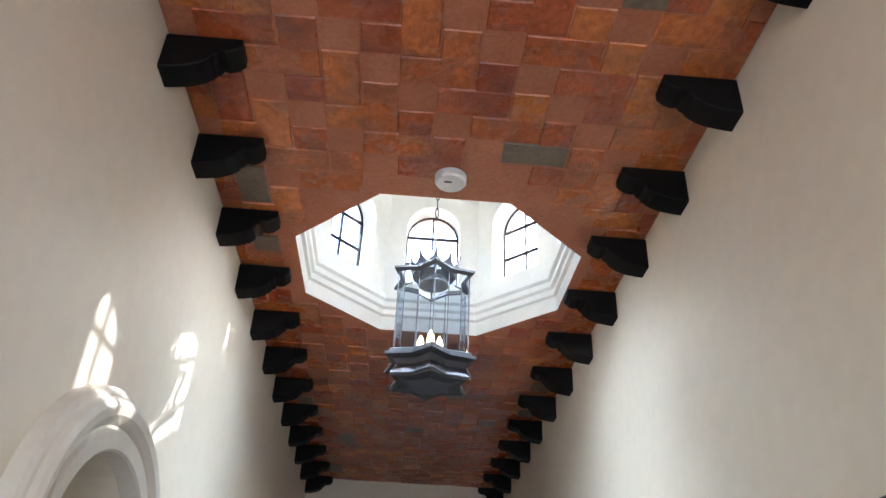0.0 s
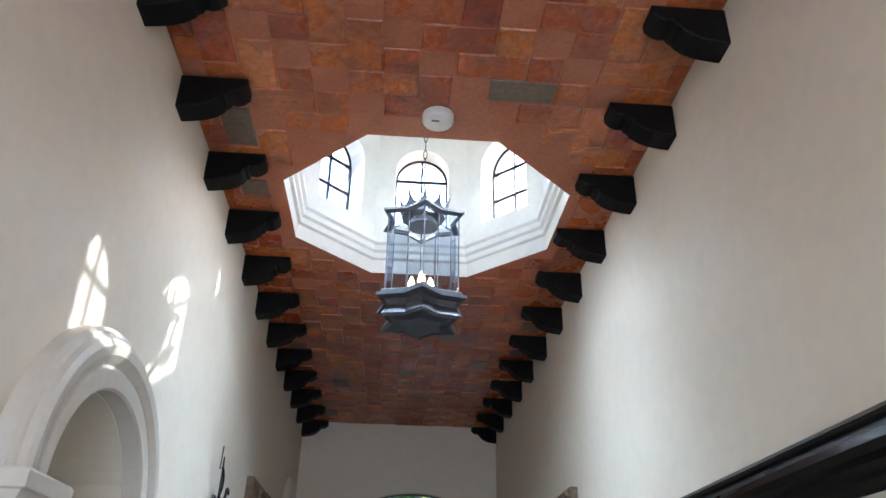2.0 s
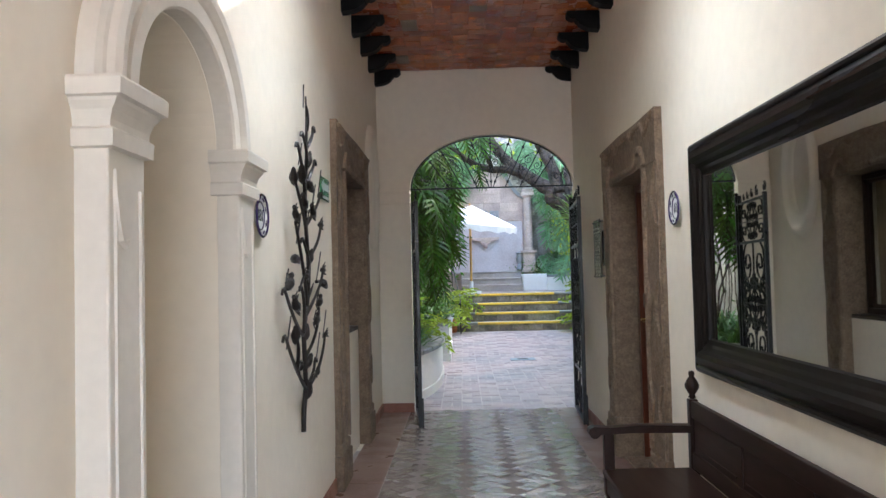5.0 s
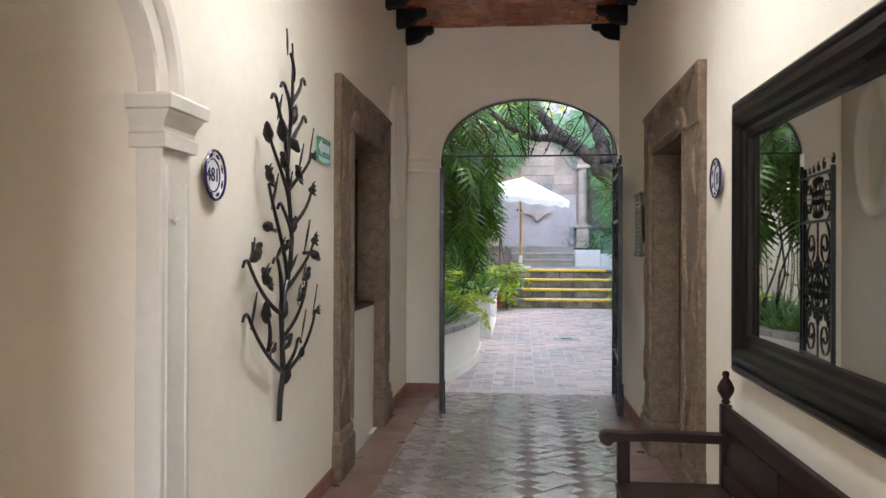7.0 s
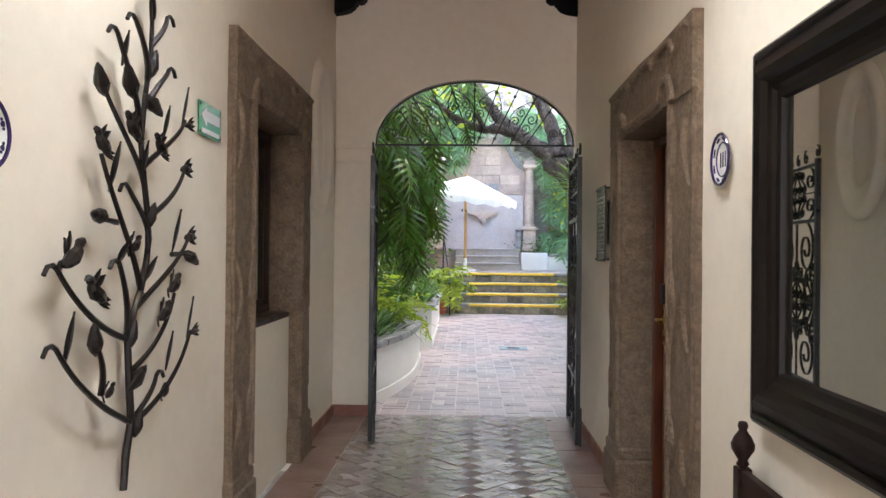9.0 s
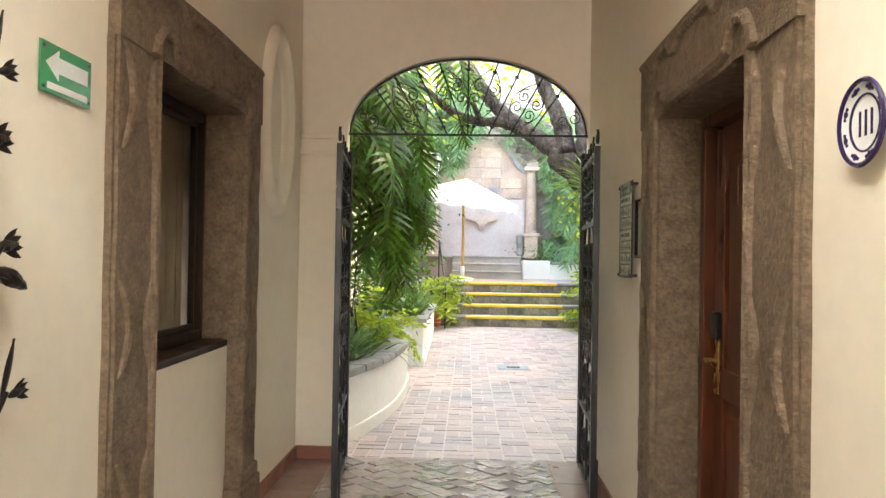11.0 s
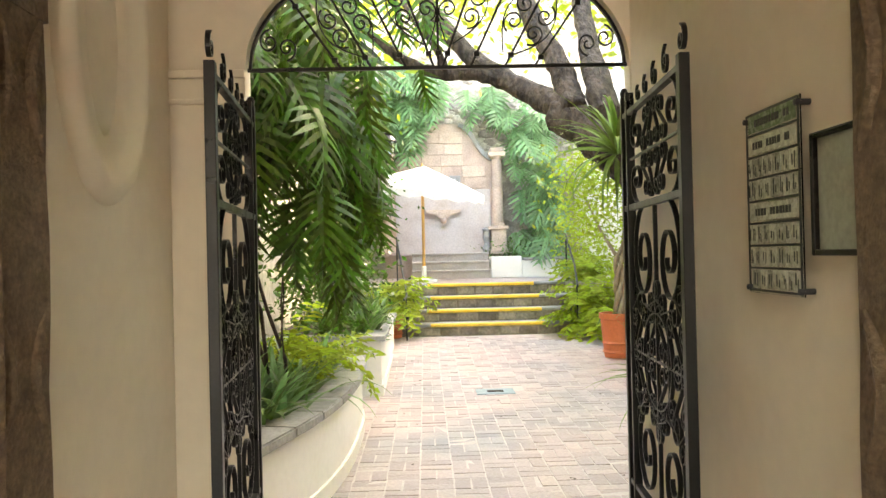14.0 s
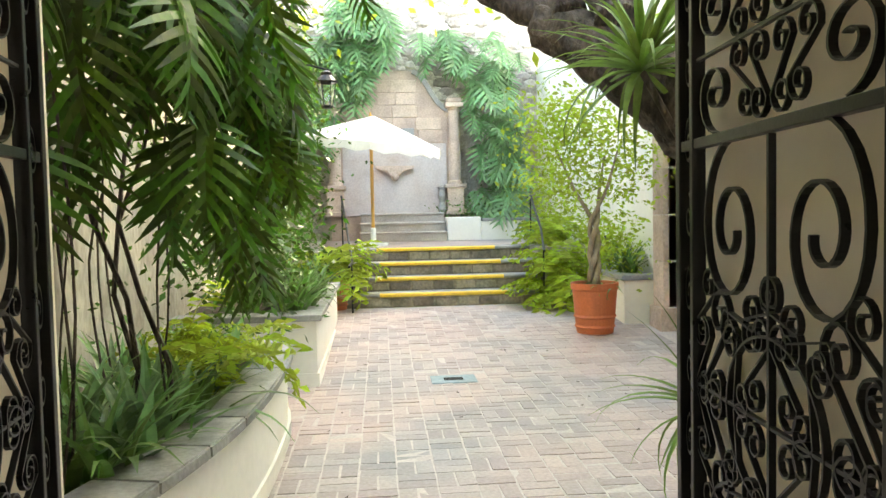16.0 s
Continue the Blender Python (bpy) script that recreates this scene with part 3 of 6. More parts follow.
# ---- stone frames ----
def wavy_jamb(bm, y0, y1, z0, z1, x0, x1, seed):
    """A stone jamb with slightly uneven edges."""
    r = random.Random(seed)
    n = 9
    rows = []
    for k in range(n + 1):
        z = z0 + (z1 - z0) * k / n
        j = [r.uniform(-0.006, 0.006) for _ in range(4)]
        rows.append([bm.verts.new(p) for p in ((x0, y0 + j[0], z), (x1 + j[2] * 0.6, y0 + j[0], z), (x1 + j[3] * 0.6, y1 + j[1], z), (x0, y1 + j[1], z))])
    for a, b in zip(rows, rows[1:]):
        for i in range(4):
            m = (i + 1) % 4
            bm.faces.new((a[i], a[m], b[m], b[i]))
    bm.faces.new(rows[0][::-1])
    bm.faces.new(rows[-1])
    bmesh.ops.recalc_face_normals(bm, faces=bm.faces)
    bmesh.ops.bevel(bm, geom=[e for e in bm.edges if abs(e.verts[0].co.z - e.verts[1].co.z) > 0.05], offset=0.014, segments=2, affect="EDGES")
    return bm


def stone_frame(side, ya, yb, top, ia, ib, it, depth, label):
    """The carved stone surround of an opening in a long wall. side is the way into the hall along x."""
    x = XL if side > 0 else XR
    ob = base("stone_frame", label, "door surround", (x, (ya + yb) / 2, 0))
    yc = (ya + yb) / 2
    lo, hi = sorted((-side * depth, side * 0.04))
    for n, (a, b, q) in enumerate(((ya, ia, 1), (ib, yb, -1))):
        bm = wavy_jamb(B(), a - yc, b - yc, 0.30, it, -side * depth, side * 0.04, n + int(top * 10))
        jamb = part("jamb", bm, STONE, ob)
        ey, wj = (b if q > 0 else a) - yc, b - a
        # paired leaf-like curves carved at three heights
        for zc, hh in ((0.62, 0.13), (1.22, 0.17), (it - 0.20, 0.19)):
            for u0, amp in ((0.035, 0.045), (wj - 0.04, -0.07)):
                bm = B()
                tube(bm, [(side * 0.042, ey - q * (u0 + amp * math.sin(math.pi * k / 8)), zc - hh + 2 * hh * k / 8) for k in range(9)], [0.006, 0.014, 0.018, 0.020, 0.020, 0.020, 0.018, 0.014, 0.006], 8)
                part("carved_curve", bm, STONE, jamb)
        part("carved_fillet", tube(B(), [(side * 0.040, ey - q * 0.018, 0.32), (side * 0.041, ey - q * 0.018, 1.2), (side * 0.040, ey - q * 0.018, it)], 0.022, 8), STONE, jamb)
        bm = B()
        box(bm, lo if side > 0 else -0.065, a - yc - 0.03, 0.002, 0.065 if side > 0 else hi, b - yc + 0.03, 0.24, 0.015)
        box(bm, lo if side > 0 else -0.055, a - yc - 0.015, 0.238, 0.055 if side > 0 else hi, b - yc + 0.015, 0.31, 0.015)
        part("plinth", bm, STONE, ob)
    bm = B()
    n = 10
    lower = [(ia - yc, it)] + [(ia - yc + (ib - ia) * k / n, it + 0.006 * math.sin(k * 1.7)) for k in range(1, n)] + [(ib - yc, it)]
    prism(bm, [(ya - yc, it)] + lower + [(yb - yc, it), (yb - yc - 0.004, top), (0.1, top + 0.008), (-0.3, top - 0.004), (ya - yc + 0.004, top)], "x", -side * depth, side * 0.046)
    bmesh.ops.remove_doubles(bm, verts=bm.verts, dist=1e-5)
    lintel = part("lintel", bm, STONE, ob)
    x1 = side * 0.047
    for q, e in ((1, ia - yc), (-1, ib - yc)):
        low = [(-0.06, 0.0), (-0.03, 0.07), (0.02, 0.115), (0.08, 0.125), (0.13, 0.10), (0.16, 0.05), (0.22, 0.035), (0.36, 0.035)]
        part("carved_scroll", tube(B(), [(x1, e + q * u, it + z) for u, z in low] + [(x1, -q * 0.01, it + 0.035)], 0.024, 8), STONE, lintel)
        high = [(-0.27, -0.03), (-0.20, -0.045), (-0.15, -0.10), (-0.10, -0.125), (-0.05, -0.10), (0.0, -0.045), (0.10, -0.04), (0.20, -0.045), (0.25, -0.09), (0.30, -0.09), (0.35, -0.045)]
        part("carved_scroll", tube(B(), [(x1, e + q * u, top + z) for u, z in high] + [(x1, -q * 0.01, top - 0.04)], 0.020, 8), STONE, lintel)
    return ob


stone_frame(1, 5.435, 7.215, 2.555, WY0, WY1, WZ1, 0.22, "weathered brown carved stone surround of the inner window")
stone_frame(-1, 4.832, 6.576, 2.44, DY0, DY1, DZ, 0.19, "weathered brown carved stone surround of the doorway")

# inner window on the left wall
winl = base("window_1", "dark wooden casement window with curtains behind its panes", "window", (XL - 0.20, (WY0 + WY1) / 2, WZ0), kind="structure")
hwid = (WY1 - WY0) / 2
bm = B()
hz = WZ1 - WZ0
for a, b, c, d in ((-hwid, -hwid + 0.03, 0, hz), (hwid - 0.03, hwid, 0, hz), (-hwid + 0.03, hwid - 0.03, 0, 0.05), (-hwid + 0.03, hwid - 0.03, hz - 0.05, hz)):
    box(bm, -0.05, a, c, 0.03, b, d, 0.006)
part("window_frame", bm, WIN_WOOD, winl)
for a, b in ((-hwid + 0.032, hwid - 0.032),):
    bm = B()
    for e, g, c, d in ((a, a + 0.020, 0.05, hz - 0.05), (b - 0.020, b, 0.05, hz - 0.05), (a + 0.020, b - 0.020, 0.05, 0.085), (a + 0.020, b - 0.020, hz - 0.08, hz - 0.05)):
        box(bm, -0.035, e, c, -0.004, g, d, 0.004)
    sash = part("sash", bm, WIN_WOOD, winl)
    part("pane", box(B(), -0.016, a + 0.016, 0.08, -0.011, b - 0.016, hz - 0.075), GLASS, sash).visible_shadow = False
bm = B()
vs = []
for k in range(61):
    y = -hwid - 0.04 + (2 * hwid + 0.08) * k / 60
    x = -0.10 + 0.016 * math.sin(k * 1.35) + 0.006 * math.sin(k * 0.5)
    vs.append((bm.verts.new((x, y, 0.05)), bm.verts.new((x, y, hz - 0.03))))
for a, b in zip(vs, vs[1:]):
    bm.faces.new((a[0], b[0], b[1], a[1]))
CURTAIN = mat("taupe_curtain", (0.30, 0.22, 0.13), 0.9, 0.15, 6, 0.2, 120, stretch=(1, 1, 0.1))
part("curtain", bm, CURTAIN, winl, "taupe gathered curtain")
part("window_sill", box(B(), -0.05, -hwid, -0.035, 0.168, hwid, 0.0, 0.008), WIN_WOOD, winl)
tagged(part("wall_under_window", box(B(), XL - 0.30, WY0, 0.0, XL - 0.035, WY1, WZ0 - 0.035), PLASTER), "cream plaster panel under the window", "wall", kind="structure")
tagged(part("wall_behind_window", box(B(), XL - 0.5, WY0 - 0.1, 0.8, XL - 0.42, WY1 + 0.1, WZ1 + 0.2), PLASTER), "plain wall closing the room behind the window", "wall", kind="structure")

# mahogany door
door = base("door_1", "closed mahogany panel door in a stone doorway", "door", (XR + 0.20, (DY0 + DY1) / 2, 0), kind="structure")
dw = (DY1 - DY0) / 2
bm = B()
box(bm, -0.05, -dw, 0, 0.08, -dw + 0.055, DZ, 0.004)
box(bm, -0.05, dw - 0.055, 0, 0.08, dw, DZ, 0.004)
box(bm, -0.05, -dw + 0.055, DZ - 0.055, 0.08, dw - 0.055, DZ, 0.004)
part("door_frame", bm, DOOR_WOOD, door)
bm = B()
l, r_, tp = -dw + 0.058, dw - 0.058, DZ - 0.058
for a, b, c, d in ((l, l + 0.11, 0.01, tp), (r_ - 0.11, r_, 0.01, tp), (l + 0.11, r_ - 0.11, 0.01, 0.22), (l + 0.11, r_ - 0.11, 0.92, 1.04), (l + 0.11, r_ - 0.11, tp - 0.12, tp)):
    box(bm, 0.0, a, c, 0.045, b, d, 0.004)
box(bm, 0.018, l + 0.10, 0.2, 0.03, r_ - 0.10, tp - 0.1)
leaf = part("door_leaf", bm, DOOR_WOOD, door)
for c, d in ((0.25, 0.89), (1.07, tp - 0.15)):
    bm = B()
    prism(bm, [(l + 0.15, c + 0.03), (r_ - 0.15, c + 0.03), (r_ - 0.15, d - 0.03), (l + 0.15, d - 0.03)], "x", 0.004, 0.02)
    bmesh.ops.bevel(bm, geom=bm.edges[:], offset=0.01, segments=2, affect="EDGES")
    part("raised_panel", bm, DOOR_WOOD, leaf)
hy = dw - 0.115
bm = B()
box(bm, -0.012, hy - 0.032, 0.93, 0.0, hy + 0.032, 1.16, 0.008)
tube(bm, [(-0.01, hy, 1.075), (-0.055, hy, 1.075), (-0.058, hy - 0.03, 1.075), (-0.055, hy - 0.12, 1.07)], 0.010, 8)
part("door_handle", bm, BRASS, leaf, "brass lever handle on its plate")
BLACKP = mat("black_plastic", (0.012, 0.012, 0.013), 0.35, 0.2, 20, 0.0)
bm = B()
box(bm, -0.03, hy - 0.034, 1.165, 0.0, hy + 0.034, 1.28, 0.008)
part("card_reader", bm, BLACKP, leaf, "black key card reader")
tagged(part("wall_behind_door", box(B(), XR + 0.32, DY0 - 0.1, 0, XR + 0.40, DY1 + 0.1, DZ + 0.1), PLASTER), "plain wall closing the room behind the door", "wall", kind="structure")
tagged(part("threshold", box(B(), XR, DY0, -0.02, XR + 0.32, DY1, 0.012, 0.004), STONE), "worn stone door threshold", "threshold", kind="structure")
# oval plaster moulding on the west wall
bm = B()
oy, oz = 7.70, 2.35
rings = []
for k in range(49):
    th = 2 * math.pi * k / 48
    ring = []
    for dr, d in ((-0.17, -0.006), (-0.155, 0.008), (-0.12, 0.018), (-0.09, 0.020), (-0.05, 0.030), (-0.01, 0.048), (0.03, 0.055), (0.06, 0.040), (0.085, 0.014), (0.09, -0.006)):
        ring.append(bm.verts.new((d, (0.30 + dr) * math.cos(th), (0.53 + dr) * math.sin(th))))
    rings.append(ring)
for a, b in zip(rings, rings[1:]):
    for i in range(len(a) - 1):
        bm.faces.new((a[i], a[i + 1], b[i + 1], b[i]))
ov = part("oval_moulding", bm, PLASTER, smooth=True)
ov.location = (XL, oy, oz)
tagged(ov, "raised oval plaster moulding on the cream wall", "moulding")
# impost bands of the end wall
bm = B()
box(bm, XL, Y1 - 0.022, 2.355, AX - AHW + 0.001, Y1, 2.392, 0.006)
box(bm, XL, Y1 - 0.015, 2.255, AX - AHW + 0.001, Y1, 2.352, 0.004)
box(bm, XL, Y1 - 0.022, 2.235, AX - AHW + 0.001, Y1, 2.262, 0.006)
tagged(part("impost_band", bm, PLASTER), "cream plaster impost band beside the arch", "moulding", kind="structure")

# ---- the courtyard shell ----
def ground_z(y):
    """The courtyard rises gently to the steps."""
    return 0.0 if y < 13.6 else min(y - 13.6, 3.7) * 0.054


bm = B()
ys = [Y1 + AT, 11, 13.6, 15, 16, 17.3, 30, 400]
rows = [[bm.verts.new((x, y, ground_z(y) - 0.0035)) for x in (-300, -3, 0, 3, 6, 300)] for y in ys]
rows.insert(0, [bm.verts.new((x, -300, -0.07)) for x in (-300, -3, 0, 3, 6, 300)])
rows.insert(1, [bm.verts.new((x, Y1 + AT - 0.001, -0.07)) for x in (-300, -3, 0, 3, 6, 300)])
for a, b in zip(rows, rows[1:]):
    for i in range(5):
        bm.faces.new((a[i], a[i + 1], b[i + 1], b[i]))
ground = tagged(part("ground", bm, PAVER_JOINT), "courtyard ground of pale mortar under the pavers", "ground", kind="structure")
CXL = -1.62
tagged(part("wall_court_west", box(B(), CXL - 0.4, Y1 + AT, -0.1, CXL, 23.0, 5.6), OLD_WALL), "rough pale courtyard wall behind the planting", "wall", kind="structure")
tagged(part("wall_court_south_west", box(B(), CXL - 0.4, Y1 - 0.1, -0.1, XL - WALL, Y1 + AT, 5.0), WHITE_PLASTER), "pale outer wall beside the arch", "wall", kind="structure")
tagged(part("wall_court_south_east", box(B(), XR + WALL, Y1 + 0.02, -0.1, 8.0, Y1 + AT, 4.6), WHITE_PLASTER), "pale outer wall beside the arch", "wall", kind="structure")

# ---- things in the hall ----
def ribbon(bm, pts, t, d):
    """A flat bar bent in the u-z plane: t its thickness in that plane, d its depth along y, both full."""
    pts = [Vector((p[0], p[1])) for p in pts]
    rows = []
    for i, p in enumerate(pts):
        v = (pts[min(i + 1, len(pts) - 1)] - pts[max(i - 1, 0)]).normalized()
        n = Vector((-v.y, v.x)) * t / 2
        rows.append([bm.verts.new((q.x, y, q.y)) for q, y in ((p - n, -d / 2), (p + n, -d / 2), (p + n, d / 2), (p - n, d / 2))])
    for a, b in zip(rows, rows[1:]):
        for i in range(4):
            m = (i + 1) % 4
            bm.faces.new((a[i], a[m], b[m], b[i]))
    bm.faces.new(rows[0][::-1])
    bm.faces.new(rows[-1])
    return bm


def spiral(r, turns=1.6, start=90.0, tall=1.0, tail=0.0, n=34, eye=0.2):
    """A curl about its own middle, from its outer end inwards; tail adds a straight lead at the outer end."""
    out = []
    for k in range(n + 1):
        s = k / n
        a = radians(start) + 2 * math.pi * turns * s
        q = r * (1 - (1 - eye) * s ** 0.9)
        out.append((q * math.cos(a), q * math.sin(a) * (1 + (tall - 1) * (1 - s))))
    return out


def mesh_of(bm, name, material):
    me = bpy.data.meshes.new(name)
    bm.to_mesh(me)
    bm.free()
    me.materials.append(material)
    return me


def piece(name, me, parent, m):
    ob = new(name, me)
    ob.parent = parent
    ob.matrix_basis = m
    return ob


def s_scroll(r, h, turns=1.35, n=20, eye=0.22):
    """An S of two curls, h above and below its middle, each with radius r."""
    half = []
    for k in range(n + 1):
        q = k / n
        a = math.pi + 2 * math.pi * turns * q
        rr = r * (1 - (1 - eye) * q ** 0.85)
        half.append((rr * math.cos(a), -h + rr * math.sin(a) * 1.12))
    return [(-x, -z) for x, z in half[::-1]] + half


SMALL = mesh_of(ribbon(B(), s_scroll(0.046, 0.062), 0.005, 0.014), "scroll", IRON)
MID = mesh_of(ribbon(B(), s_scroll(0.062, 0.088), 0.006, 0.015), "scroll", IRON)
BIG = mesh_of(ribbon(B(), spiral(0.165, 1.75, 90, 1.28, n=44), 0.007, 0.018), "scroll", IRON)
LOOP = mesh_of(ribbon(B(), spiral(0.098, 1.6, 90, 1.75, n=36), 0.007, 0.018), "scroll", IRON)
TINY = mesh_of(ribbon(B(), spiral(0.030, 1.4, 90, 1.3), 0.005, 0.012), "scroll", IRON)
MX = Matrix.Diagonal((-1, 1, 1, 1))
MZ = Matrix.Diagonal((1, 1, -1, 1))


def gate(name, hinge, free, label):
    """One leaf of the gate in its own u-z plane: u runs from the hinge to the free end."""
    h, f_ = Vector((*hinge, 0)), Vector((*free, 0))
    ob = base(name, label, "gate", h)
    ob.rotation_euler.z = math.atan2(f_.y - h.y, f_.x - h.x)
    w = (f_ - h).length
    for u, wd in ((0.012, 0.03), (0.115, 0.022), (w - 0.02, 0.042)):
        part("stile", box(B(), u - wd / 2, -0.018, 0.035, u + wd / 2, 0.018, 2.17 if u > 0.5 else 2.22, 0.003), IRON, ob)
    for z, t in ((0.055, 0.03), (0.50, 0.022), (1.715, 0.026), (2.13, 0.022)):
        part("rail", box(B(), 0.03, -0.014, z - t / 2, w - 0.04, 0.014, z + t / 2, 0.002), IRON, ob)
    for z in (1.10, 1.925):
        part("rail", box(B(), 0.126, -0.006, z - 0.004, w - 0.04, 0.006, z + 0.004), IRON, ob)
    a, b = 0.126, w - 0.041
    c = (a + b) / 2
    q = (b - a) / 4
    part("mid_bar", box(B(), c - 0.005, -0.008, 0.07, c + 0.005, 0.008, 1.70), IRON, ob)
    for zc in (1.50, 0.70):
        for s in (-1, 1):
            piece("scroll", BIG, ob, Matrix.Translation((c + s * q, 0, zc)) @ (MX if s > 0 else Matrix()))
    for s in (-1, 1):
        piece("scroll", BIG, ob, Matrix.Translation((c + s * q, 0, 0.275)) @ (MX if s > 0 else Matrix()) @ Matrix.Diagonal((1, 1, 0.92, 1)))
    # dense middle band of S scrolls, mirrored about the thin bar
    for up in (-1, 1):
        mz = MZ if up < 0 else Matrix()
        for s in (-1, 1):
            mx = MX if s > 0 else Matrix()
            for du, dz, turn, me in ((0.060, 0.115, 12, SMALL), (0.165, 0.085, -28, SMALL), (0.150, 0.200, 64, SMALL), (0.275, 0.110, 8, MID), (0.362, 0.075, 0, SMALL), (0.352, 0.205, 20, SMALL), (0.045, 0.225, 40, SMALL)):
                piece("scroll", me, ob, Matrix.Translation((c + s * du, 0, 1.10 + up * dz)) @ mx @ mz @ Matrix.Rotation(radians(turn), 4, "Y"))
        bm = B()
        ribbon(bm, [(c + 0.215 * math.cos(th), 1.10 + up * (0.185 * math.sin(th))) for th in (math.pi * k / 20 for k in range(21))], 0.006, 0.016)
        part("arc", bm, IRON, ob)
        # top panel: loops beside the stiles, S scrolls between them
        for s in (-1, 1):
            mx = MX if s > 0 else Matrix()
            piece("scroll", LOOP, ob, Matrix.Translation((c + s * 0.285, 0, 1.925 + up * 0.100)) @ mx @ mz @ Matrix.Diagonal((1, 1, 0.55, 1)))
            for du, dz, turn in ((0.050, 0.098, 0), (0.135, 0.090, 18)):
                piece("scroll", SMALL, ob, Matrix.Translation((c + s * du, 0, 1.925 + up * dz)) @ mx @ mz @ Matrix.Rotation(radians(turn), 4, "Y") @ Matrix.Diagonal((0.9, 1, 0.85, 1)))
    for k in range(11):
        piece("scroll", TINY, ob, Matrix.Translation((0.065, 0, 0.16 + 0.195 * k)) @ (MX if k % 2 else Matrix()) @ Matrix.Diagonal((1, 1, 1.7, 1)))
    # crest of curls that grow towards the free stile
    for u, sc in ((0.17, 0.8), (0.29, 0.95), (0.42, 1.1), (0.57, 1.3), (0.74, 1.5)):
        piece("scroll", TINY, ob, Matrix.Translation((u, 0, 2.141 + 0.039 * sc)) @ Matrix.Diagonal((sc, 1, sc, 1)))
    piece("scroll", TINY, ob, Matrix.Translation((w - 0.02, 0, 2.218)) @ MX @ Matrix.Diagonal((1.35, 1.4, 1.3, 1)))
    part("knob", lathe(B(), [(0.004, 2.215), (0.016, 2.22), (0.020, 2.24), (0.012, 2.258), (0.003, 2.262)], (0.012, 0, 0), 10), IRON, ob)
    part("drop_bolt", box(B(), w - 0.075, 0.02, 0.012, w - 0.055, 0.034, 0.30, 0.003), IRON, ob)
    return ob


gate("iron_gate", (XR - 0.055, Y1 - 0.06), (1.045, 7.38), "open black wrought iron gate leaf with scrolls beside the wall")
gate("iron_gate", (AX - AHW + 0.03, Y1 - 0.03), (-0.49, 7.38), "open black wrought iron gate leaf with scrolls at the arch")

# fan grille in the arch
gr = base("arch_grille", "black wrought iron fan grille with scrolls filling the arch head", "grille", (AX, Y1 + 0.045, ASPR))
part("bottom_bar", box(B(), -AHW + 0.002, -0.008, -0.008, AHW - 0.002, 0.008, 0.008), IRON, gr)
bm = B()
ribbon(bm, [(x, z) for x, z in arch_pts(0, AHW - 0.014, 0.0, ARISE - 0.014, 40)], 0.014, 0.022)
part("arch_bar", bm, IRON, gr)
for xb, xt in ((0.0, 0.0), (0.02, 0.22), (0.15, 0.39), (0.31, 0.55), (0.45, 0.69)):
    for s in ((1,) if xt == 0 else (-1, 1)):
        zt = (ARISE - 0.014) * math.sqrt(1 - (xt / (AHW - 0.014)) ** 2)
        bm = B()
        ribbon(bm, [(s * xb, 0.0), (s * xt, zt)], 0.011, 0.011)
        spoke = part("spoke", bm, IRON, gr)
        for fr in (0.12, 0.86):
            px, pz = s * (xb + (xt - xb) * fr), zt * fr
            part("collar", box(B(), px - 0.014, -0.012, pz - 0.012, px + 0.014, 0.012, pz + 0.012, 0.004), IRON, spoke)
GS = mesh_of(ribbon(B(), spiral(0.048, 1.5, 90, 1.2), 0.007, 0.012), "scroll", IRON)
for px, pz, tilt in ((0.12, 0.30, -20), (0.43, 0.22, -35)):
    for s in (-1, 1):
        for du, dz, fl in ((-0.055, 0.05, 0), (0.055, 0.05, 1), (-0.055, -0.05, 2), (0.055, -0.05, 3)):
            m = Matrix.Translation((s * px, 0, pz)) @ Matrix.Rotation(radians(-s * tilt), 4, "Y") @ Matrix.Translation((du, 0, dz)) @ (MX if fl % 2 else Matrix()) @ (MZ if fl > 1 else Matrix())
            piece("scroll", GS, gr, m)
        bm = B()
        for sg in (-1, 1):
            m = Matrix.Translation((s * px, 0, pz)) @ Matrix.Rotation(radians(-s * tilt), 4, "Y")
            ribbon(bm, [((m @ Vector((sg * (0.015 + 0.10 * math.sin(math.pi * k / 14)), 0, -0.20 + 0.40 * k / 14))).x, (m @ Vector((sg * (0.015 + 0.10 * math.sin(math.pi * k / 14)), 0, -0.20 + 0.40 * k / 14))).z) for k in range(15)], 0.006, 0.010)
        part("lyre", bm, IRON, gr)
for s in (-1, 1):
    for x, z, fl in ((0.78, 0.13, 0), (0.70, 0.10, 1)):
        piece("scroll", GS, gr, Matrix.Translation((s * x, 0, z)) @ (MX if (fl + (s > 0)) % 2 else Matrix()) @ (MZ if fl else Matrix()))


